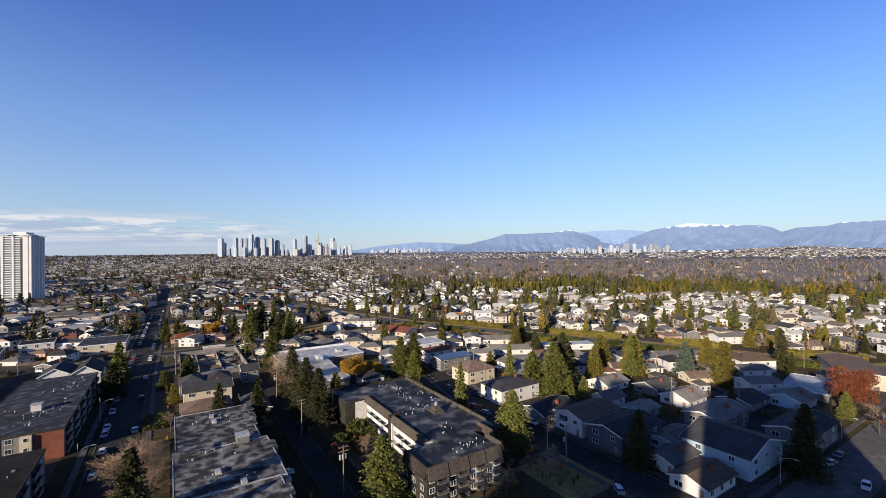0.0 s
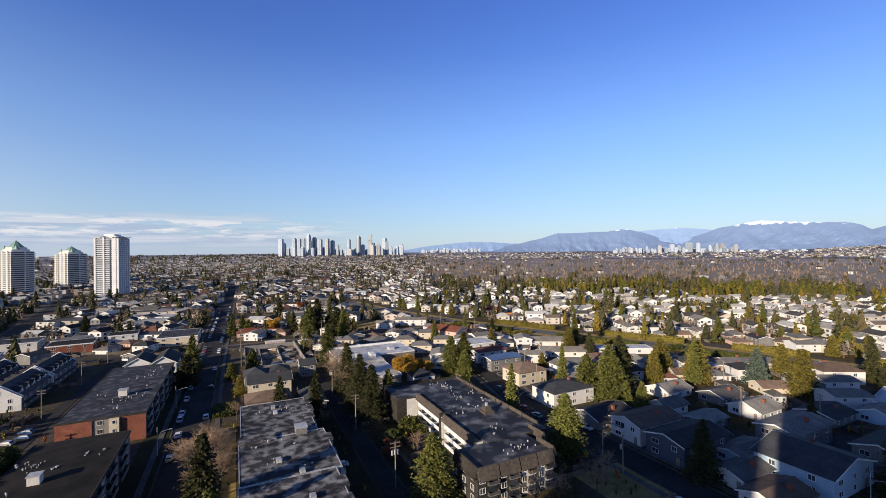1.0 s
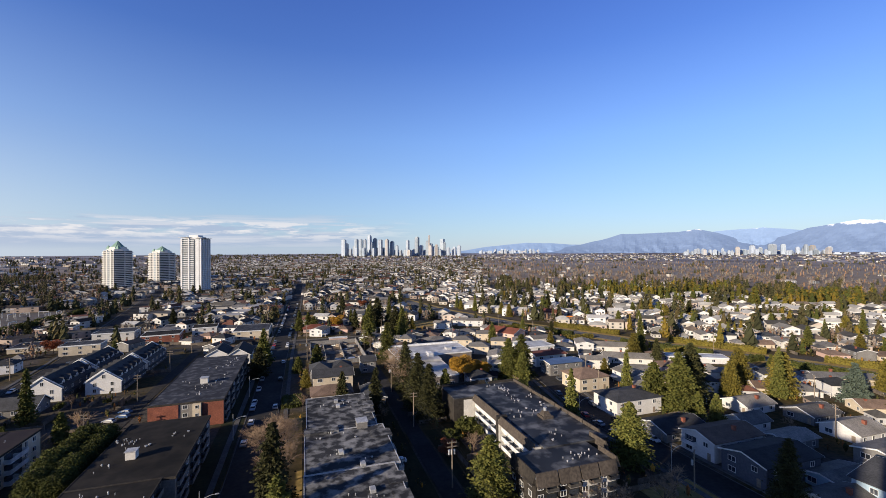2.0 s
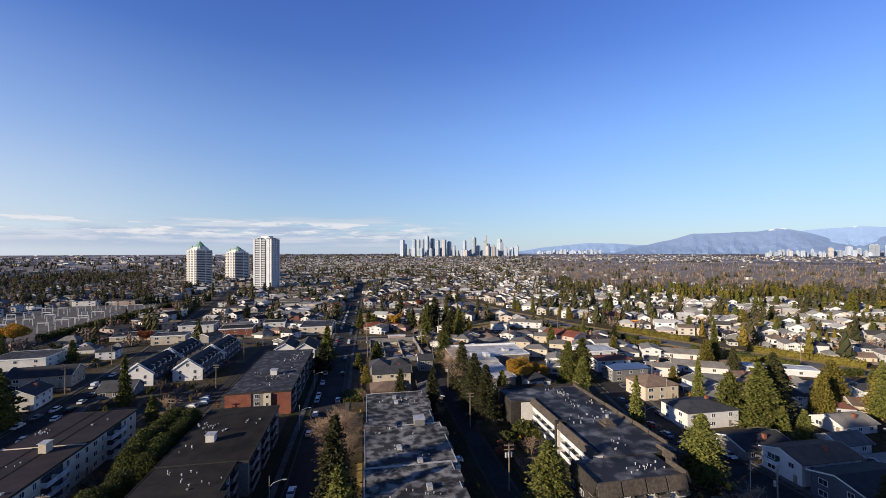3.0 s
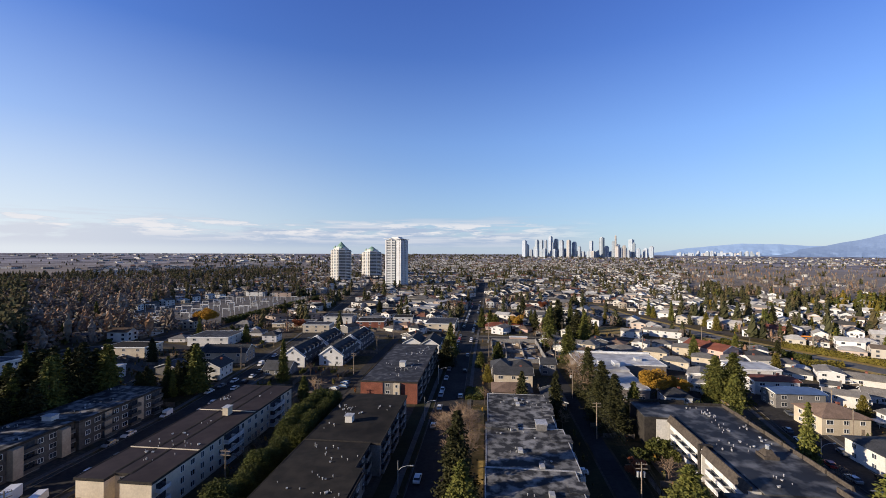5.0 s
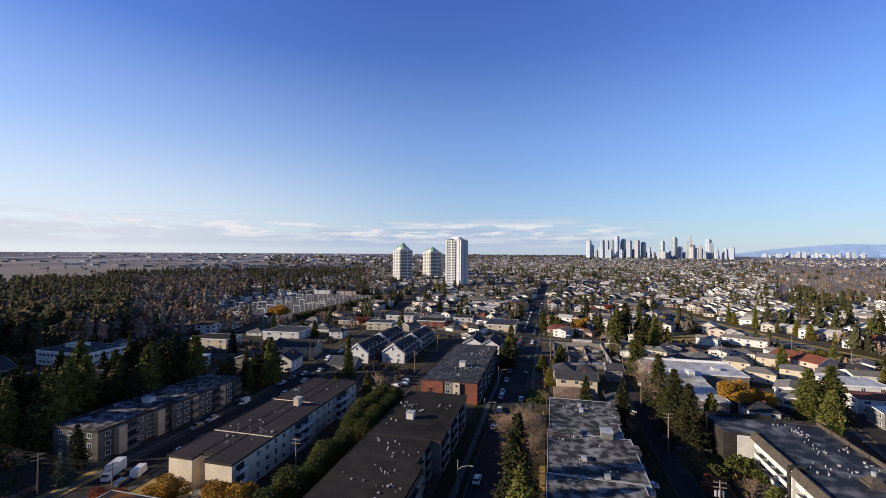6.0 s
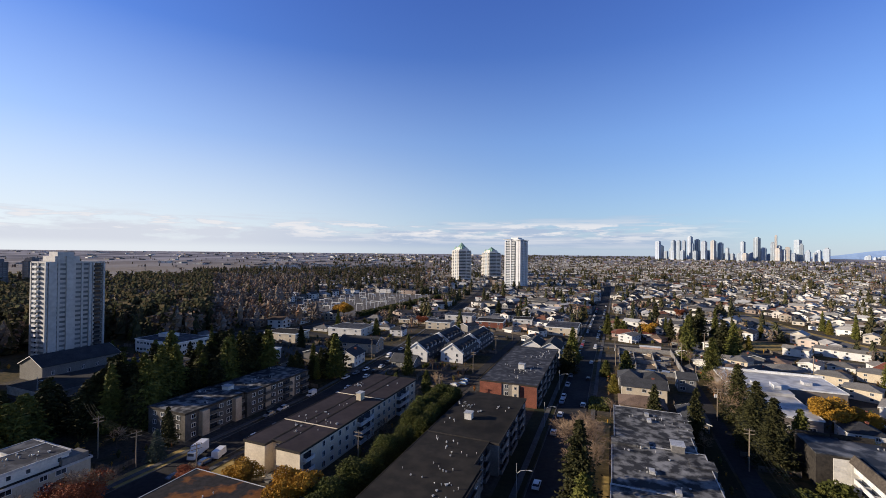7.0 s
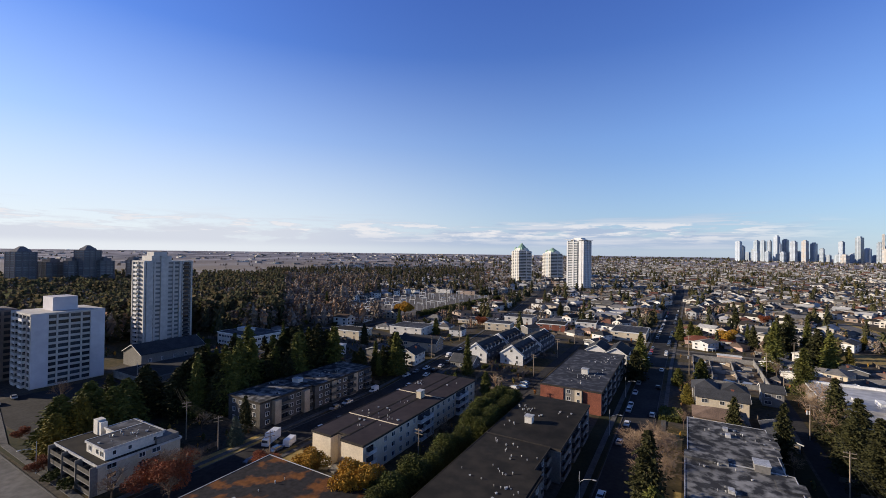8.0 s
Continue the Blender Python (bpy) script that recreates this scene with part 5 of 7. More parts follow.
# the tower that the camera looks out from, and its neighbours up-sun, which shade the foreground
for x, y, w, d, h, t, label in ((0, -14.5, 39, 24, 68, 0, "white apartment tower behind the viewpoint"), (-107, -16, 26, 40, 80, 24, "white apartment tower that shades the street")):
    ob = thing("apartment_tower", pose(x, y, 0, 0, 0, t), label, "tower")
    part("wall", Mesher().box(-w / 2, -d / 2, 0, w / 2, d / 2, h).mesh("wall", TOWER_WHITE), ob)
    for k in range(8):
        part("window_band", Mesher().box(-w / 2 - 0.05, -d / 2 - 0.05, h * (k + 0.4) / 8, w / 2 + 0.05, d / 2 + 0.05, h * (k + 0.8) / 8).mesh("window_band", GLASS_BLUE), ob)
    part("penthouse", Mesher().box(-w * 0.3, -d * 0.3, h, w * 0.3, d * 0.3, h + 7).mesh("penthouse", TOWER_WHITE), ob)

# far skylines
SKY = random.Random(11)


def skyline(az0, az1, count, r0, r1, el0, el1, w0, w1, label, glassy=0.3):
    for i in range(count):
        a = radians(az0 + (az1 - az0) * (i + SKY.uniform(0.1, 0.9)) / count)
        r = SKY.uniform(r0, r1)
        x, y = r * math.sin(a), r * math.cos(a)
        z0 = rise(x, y)
        top = 60 + r * math.tan(radians(el0 + (el1 - el0) * SKY.random() ** 1.6))
        w, d, h = SKY.uniform(w0, w1), SKY.uniform(w0, w1), max(top - z0, 10)
        pick = SKY.random()
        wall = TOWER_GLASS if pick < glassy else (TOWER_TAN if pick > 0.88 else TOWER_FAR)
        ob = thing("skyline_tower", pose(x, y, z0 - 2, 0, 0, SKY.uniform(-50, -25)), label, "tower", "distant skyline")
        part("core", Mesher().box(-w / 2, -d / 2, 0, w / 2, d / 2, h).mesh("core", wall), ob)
        bands = Mesher()
        n = max(3, int(h / 7))
        for k in range(n):
            z = h * (k + 0.35) / n
            bands.box(-w / 2 - 0.4, -d / 2 - 0.4, z, w / 2 + 0.4, d / 2 + 0.4, z + h / n * 0.42)
        tagged(part("glazing", bands.mesh("glazing", TOWER_GLASS if wall != TOWER_GLASS else GLASS_BLUE), ob), kind="stuff")
        part("pier", Mesher().box(-w * 0.16, -d / 2 - 0.9, 0, w * 0.1, d / 2 + 0.9, h).mesh("pier", wall), ob)
        part("penthouse", Mesher().box(-w * 0.3, -d * 0.3, h, w * 0.3, d * 0.3, h + SKY.uniform(3, 9)).mesh("penthouse", wall), ob)


skyline(5.2, 11.6, 14, 3300, 3700, 0.55, 1.3, 20, 32, "distant downtown high-rise on the ridge", 0.5)
skyline(11.6, 20.4, 22, 3300, 3700, 0.3, 0.95, 18, 30, "distant downtown high-rise on the ridge", 0.25)
for az, el, w in ((5.1, 1.75, 34), (5.3, 1.2, 30), (6.7, 1.8, 28), (7.25, 1.8, 28), (7.8, 1.75, 26), (8.4, 2.25, 30), (8.6, 1.5, 26), (9.15, 1.9, 30), (9.8, 1.7, 34), (10.7, 1.75, 30), (11.4, 1.5, 30), (12.0, 0.95, 24), (13.45, 1.65, 26), (14.7, 2.05, 34), (16.05, 1.5, 24), (16.3, 2.3, 14), (16.6, 1.2, 30), (17.3, 1.05, 28), (18.1, 1.8, 36), (18.4, 1.3, 24)):
    skyline(az - 0.02, az + 0.02, 1, 3400, 3500, el, el, w * 0.8, w * 0.85, "tall distant high-rise on the ridge", 0.35)
skyline(47.5, 60.5, 36, 3600, 4000, -0.15, 0.35, 16, 26, "pale distant high-rise across the valley", 0.2)
for az, el in ((54.1, 0.5), (55.7, 0.62), (56.0, 0.62), (56.8, 0.6), (58.6, 0.48), (59.1, 0.45), (60.3, 0.2)):
    skyline(az - 0.05, az + 0.05, 1, 3800, 3810, el, el, 24, 28, "tall pale high-rise across the valley", 0.5)
skyline(60.5, 67.5, 9, 3600, 4000, -0.7, -0.35, 24, 40, "pale distant apartment tower across the valley", 0.0)
skyline(23, 31, 30, 4400, 4600, 0.05, 0.35, 14, 26, "faint distant high-rise by the inlet", 0.2)

# ---- mountains ----


def ridge(name, az0, az1, r, knots, rough, seed, surface, label):
    """A range: a crest that follows a few peaks, worn by noise, with a foot on the far ground and folded flanks."""
    n, rows = 260, 14
    verts, faces = [], []
    for i in range(n + 1):
        az = az0 + (az1 - az0) * i / n
        el = np.interp(az, [k[0] for k in knots], [k[1] for k in knots])
        el += rough * noise.fractal(Vector((az * 0.45, seed, 0)), 1.0, 2.0, 6)
        a = radians(az)
        top = 60 + r * math.tan(radians(max(el, 0.02)))
        for j in range(rows + 1):
            f = j / rows
            rr = r - 420 * (1 - f) + 60 * (1 - f) * noise.fractal(Vector((az * 0.9, f * 2.5, seed)), 1.0, 2.0, 5)
            z = 34 + (top - 34) * (f ** 1.25) * (1 + 0.10 * (1 - f) * noise.fractal(Vector((az * 1.3, f * 4, seed + 3)), 1.0, 2.0, 5))
            verts.append((rr * math.sin(a), rr * math.cos(a), z))
    w = rows + 1
    for i in range(n):
        for j in range(rows):
            faces.append((i * w + j, i * w + j + 1, (i + 1) * w + j + 1, (i + 1) * w + j))
    lone(name, Mesher().solid(verts, faces).mesh(name, surface), label, "mountains", kind="structure")


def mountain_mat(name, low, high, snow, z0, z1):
    """Far slopes with distance haze put into their colour and a faint glow, and snow on the heights where the noise
    lets it lie.
    """
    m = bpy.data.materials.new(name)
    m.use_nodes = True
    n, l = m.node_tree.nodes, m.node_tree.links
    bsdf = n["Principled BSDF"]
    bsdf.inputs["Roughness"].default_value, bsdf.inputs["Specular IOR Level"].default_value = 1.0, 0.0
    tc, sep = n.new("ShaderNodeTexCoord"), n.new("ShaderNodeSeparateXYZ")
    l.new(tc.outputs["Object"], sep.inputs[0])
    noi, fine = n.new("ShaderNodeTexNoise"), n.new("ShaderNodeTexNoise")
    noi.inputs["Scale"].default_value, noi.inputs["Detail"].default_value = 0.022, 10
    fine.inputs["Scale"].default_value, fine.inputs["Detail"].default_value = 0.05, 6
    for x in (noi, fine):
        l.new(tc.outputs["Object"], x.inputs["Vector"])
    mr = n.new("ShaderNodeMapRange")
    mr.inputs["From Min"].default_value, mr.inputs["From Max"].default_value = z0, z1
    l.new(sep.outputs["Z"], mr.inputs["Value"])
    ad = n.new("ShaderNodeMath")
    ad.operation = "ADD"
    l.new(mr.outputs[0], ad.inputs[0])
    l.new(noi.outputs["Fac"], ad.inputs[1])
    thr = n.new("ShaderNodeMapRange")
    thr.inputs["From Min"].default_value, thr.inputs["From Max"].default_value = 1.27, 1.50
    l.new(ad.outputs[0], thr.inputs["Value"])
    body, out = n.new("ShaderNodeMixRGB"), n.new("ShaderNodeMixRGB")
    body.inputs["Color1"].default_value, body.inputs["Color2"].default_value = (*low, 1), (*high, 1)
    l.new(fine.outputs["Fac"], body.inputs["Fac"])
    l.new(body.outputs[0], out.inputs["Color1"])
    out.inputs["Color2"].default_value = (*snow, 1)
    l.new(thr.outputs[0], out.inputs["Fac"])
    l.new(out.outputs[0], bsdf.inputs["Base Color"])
    # a weak glow of the slopes themselves stands in for bright haze
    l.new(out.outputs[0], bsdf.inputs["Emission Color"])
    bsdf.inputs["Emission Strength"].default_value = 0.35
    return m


MOUNTAIN = mountain_mat("haze_blue_mountain_slopes", (0.125, 0.18, 0.305), (0.16, 0.22, 0.34), (0.70, 0.74, 0.80), 172, 285)
MOUNTAIN_FAR = mountain_mat("haze_pale_far_mountains", (0.18, 0.265, 0.42), (0.22, 0.305, 0.46), (0.70, 0.75, 0.83), 185, 290)
ridge("mountain_range", 31, 84, 4750, [(31, 0.0), (33.8, 0.45), (36.1, 0.9), (38.7, 1.5), (40.9, 2.1), (44.2, 2.15), (47, 2.2), (49.1, 2.5), (51.1, 1.95), (53.1, 1.25), (55.1, 1.0), (57, 1.5), (58.8, 2.25), (60.9, 2.6), (62.6, 2.9), (64.5, 2.7), (66.6, 2.55), (69.4, 2.4), (70.3, 2.1), (71.1, 1.6), (72.4, 2.0), (74.7, 2.1), (75.7, 2.4), (78.8, 2.4), (84, 2.3)], 0.07, 4.0, MOUNTAIN, "haze-blue forested mountains with snow on the summits")
ridge("mountain_range", 19, 62, 4880, [(19, 0.0), (21.8, 0.35), (24.8, 0.8), (29.3, 1.2), (33, 1.05), (37, 0.8), (44, 1.4), (51.1, 2.2), (52.8, 2.3), (55.1, 2.45), (57.9, 2.1), (62, 1.5)], 0.05, 9.0, MOUNTAIN_FAR, "haze-pale far mountains across the inlet")

# ---- plants ----


def leaf_cloud(points, sizes, rng_np, up=0.0, lean=None):
    """A small bent leaf clump (two triangles) at every point, turned at random."""
    n = len(points)
    a = rng_np.normal(size=(n, 3))
    if lean is not None:
        a = a * 0.6 + lean
    a /= np.linalg.norm(a, axis=1, keepdims=True) + 1e-9
    b = np.cross(a, rng_np.normal(size=(n, 3)))
    b /= np.linalg.norm(b, axis=1, keepdims=True) + 1e-9
    s = np.asarray(sizes)[:, None]
    c = np.cross(a, b)
    v = np.stack([points - b * s * 0.6, points + a * s - c * s * 0.1, points + b * s * 0.6, points - a * s * 0.7 + c * s * 0.25], 1)
    base = np.arange(n)[:, None] * 4
    tris = np.concatenate([base + [0, 1, 2], base + [0, 2, 3]], 0)
    return v.reshape(-1, 3), tris


def trunk_mesh(h, r):
    bm = Mesher()
    k = 5
    for i in range(k):
        bm.tube((0.05 * math.sin(i * 2.1), 0.05 * math.cos(i * 1.7), h * i / k), (0.05 * math.sin((i + 1) * 2.1), 0.05 * math.cos((i + 1) * 1.7), h * (i + 1) / k), r * (1 - i / k * 0.85), r * (1 - (i + 1) / k * 0.85), 7)
    return bm.mesh("trunk", BARK)


def conifer(h, r, count, seed, surface, label, ragged=0.45, shape=0.62, low=0.06, size=0.5):
    g = np.random.default_rng(seed)
    levels = int(h * 1.6)
    pts, lean = [], []
    for i in range(levels):
        f = i / levels
        z = h * (low + (0.99 - low) * f)
        reach = r * (1 - f) ** shape * g.uniform(1 - ragged, 1.0) + 0.12
        nb = max(3, int(count / levels / 7 * (0.35 + 1.3 * (1 - f))))
        for _ in range(nb):
            a, rr = g.uniform(0, 2 * np.pi), reach * g.uniform(0.72, 1.12)
            t = np.linspace(0.25, 1, 7) + g.normal(0, 0.05, 7)
            drop = -0.22 * rr * t ** 1.6
            x, y = np.cos(a) * rr * t + g.normal(0, 0.1 * rr, 7), np.sin(a) * rr * t + g.normal(0, 0.1 * rr, 7)
            pts.append(np.stack([x, y, z + drop + g.normal(0, 0.12, 7)], 1))
            lean.append(np.tile([np.cos(a), np.sin(a), -0.35], (7, 1)))
    pts, lean = np.concatenate(pts), np.concatenate(lean)
    v, t = leaf_cloud(pts, g.uniform(0.7, 1.3, len(pts)) * size, g, lean=lean)
    ob = thing("conifer_tree", Matrix(), label, "tree")
    part("trunk", trunk_mesh(h * 0.96, 0.02 * h), ob)
    part("crown", quick_mesh("crown", v, t, surface), ob)
    return ob


def broadleaf(h, w, count, seed, surface, label, size=0.42, base=0.28, name="deciduous_tree"):
    g = np.random.default_rng(seed)
    ob = thing(name, Matrix(), label, "tree")
    bm = Mesher()
    bm.tube((0, 0, 0), (0.1, 0, h * 0.35), 0.025 * h, 0.018 * h, 8)
    tips = []
    for i in range(11):
        a, f = g.uniform(0, 6.28), g.uniform(0.45, 1.0)
        q = (math.cos(a) * w * 0.42 * f, math.sin(a) * w * 0.42 * f, h * g.uniform(0.5, 0.92))
        bm.tube((0.1, 0, h * 0.33), q, 0.011 * h, 0.004 * h, 5)
        tips.append(q)
    part("trunk", bm.mesh("trunk", BARK), ob)
    lobes = np.array(tips + [(0, 0, h * 0.75), (0, 0, h * 0.55)])
    k = g.integers(0, len(lobes), count)
    d = g.normal(size=(count, 3))
    d /= np.linalg.norm(d, axis=1, keepdims=True)
    rad = (g.uniform(0.25, 1, count) ** 0.5)[:, None] * w * 0.24
    p = lobes[k] + d * rad * [1, 1, 0.85]
    p = p[p[:, 2] > h * base * 0.8]
    v, t = leaf_cloud(p, g.uniform(0.6, 1.3, len(p)) * size, g)
    part("crown", quick_mesh("crown", v, t, surface), ob)
    return ob


def bare(h, w, seed, label, depth=4, surface=TWIG):
    g = random.Random(seed)
    ob = thing("bare_tree", Matrix(), label, "tree")
    trunk, twigs = Mesher(), Mesher()

    def grow(p, d, length, r, lvl):
        q = p + d * length
        (trunk if lvl < 2 else twigs).tube(p, q, r, r * 0.6, 6 if lvl < 2 else 3)
        if lvl >= depth:
            return
        for _ in range(4 if lvl else 6):
            nd = (d + Vector((g.gauss(0, 0.55), g.gauss(0, 0.55), g.gauss(0.12, 0.3))) * (w / h * 1.3)).normalized()
            grow(p + d * length * g.uniform(0.55, 1.0), nd, length * g.uniform(0.55, 0.8), max(r * 0.5, 0.022), lvl + 1)

    grow(Vector((0, 0, 0)), Vector((0, 0, 1)), h * 0.34, 0.02 * h, 0)
    part("trunk", trunk.mesh("trunk", BARK), ob)
    part("crown", twigs.mesh("crown", surface), ob, "mesh of fine bare twigs")
    return ob


def hedge(x0, y0, x1, y1, h, surface, label, size=0.32, dens=14, wavy=0.25):
    g = np.random.default_rng(int(abs(x0 * 7 + y0 * 13)) + 1)
    lx, ly = x1 - x0, y1 - y0
    area = 2 * (lx + ly) * h + lx * ly
    n = int(min(area * dens, 12000))
    f = g.random((n, 3)) * [lx, ly, 1]
    top = h * (1 - wavy + wavy * (np.sin(f[:, 0] * 0.9) * 0.5 + np.sin(f[:, 1] * 0.7 + 1.3) * 0.5))
    side = g.integers(0, 5, n)
    f[side == 0, 0] = 0
    f[side == 1, 0] = lx
    f[side == 2, 1] = 0
    f[side == 3, 1] = ly
    f[:, 2] = np.where(side == 4, 1, f[:, 2]) * top
    f += g.normal(0, 0.22, f.shape)
    f[:, 2] = np.maximum(f[:, 2], 0.1)
    f += [x0, y0, 0]
    v, t = leaf_cloud(f, g.uniform(0.6, 1.4, n) * size, g)
    ob = thing("hedge", Matrix(), label, "hedge")
    part("core", Mesher().prism([(x0 + 0.5, y0 + 0.5), (x1 - 0.5, y0 + 0.5), (x1 - 0.5, y1 - 0.5), (x0 + 0.5, y1 - 0.5)], 0, h * (0.9 - wavy)).mesh("core", surface), ob)
    part("leaves", quick_mesh("leaves", v, t, surface), ob)
    take(x0, y0, x1, y1)
    return ob


PLANTS = {
    "fir": [conifer(20, 4.2, 4200, 1, FIR, "tall dark green fir tree in a garden", size=0.46), conifer(17, 4.8, 4200, 2, FIR, "broad dark green fir tree in a garden", 0.5, size=0.46), conifer(22, 3.9, 4000, 3, FIR_WARM, "tall olive green fir tree in a garden", 0.5, size=0.46)],
    "bigfir": [conifer(22, 4.6, 9500, 14, FIR, "tall dark green fir tree by the street", 0.5, size=0.30), conifer(19, 5.0, 9500, 15, FIR_WARM, "broad olive green fir tree by the buildings", 0.55, 0.7, size=0.32)],
    "cedar": [conifer(14, 4.4, 6000, 4, CEDAR, "dense yellow-green cedar tree", 0.12, 0.5, 0.03, 0.36), conifer(12, 3.3, 4600, 5, CEDAR, "columnar yellow-green cedar tree", 0.12, 0.45, 0.03, 0.34)],
    "olive": [conifer(13, 3.6, 4200, 6, FIR_WARM, "olive green conifer in a garden", 0.3, 0.55, 0.05, 0.38)],
    "spruce": [conifer(12, 4.2, 4200, 7, SPRUCE, "blue-green spruce tree in a garden", 0.3, 0.7, 0.06, 0.34)],
    "gold": [broadleaf(8.8, 8.6, 13000, 8, GOLD, "round tree with golden autumn leaves", 0.22)],
    "rust": [broadleaf(10.5, 12.5, 12000, 9, RUST, "broad tree with rust red autumn leaves", 0.24)],
    "bare": [bare(11, 9, 10, "leafless brown winter tree"), bare(9, 8, 12, "leafless grey-brown winter tree")],
    "bigbare": [bare(12, 10, 19, "large leafless tree with dense brown twigs", 5)],
    "column": [conifer(11, 3.1, 17000, 16, HEDGE, "tall dense dark green cedar in a row between the buildings", 0.1, 0.30, 0.02, 0.17)],
    "shrub": [broadleaf(2.6, 3.6, 600, 13, HEDGE, "rounded green garden shrub", 0.32, 0.05, "shrub")],
}
FIRST = {}
PRNG = random.Random(21)


def plant(kind, x, y, size=1.0, which=None, wide=1.0):
    k = PLANTS[kind]
    ob = k[which if which is not None else PRNG.randrange(len(k))]
    m = pose(x, y, rise(x, y), 0, 0, PRNG.uniform(0, 360)) @ Matrix.Diagonal((size * wide, size * wide, size, 1))
    if ob.name not in FIRST:
        FIRST[ob.name] = 1
        ob.matrix_basis = m
        return
    made = {}
    top = ob.copy()
    scene.collection.objects.link(top)
    top.matrix_basis = m
    for c in ob.children:
        o = c.copy()
        scene.collection.objects.link(o)
        o.parent = top
    return top


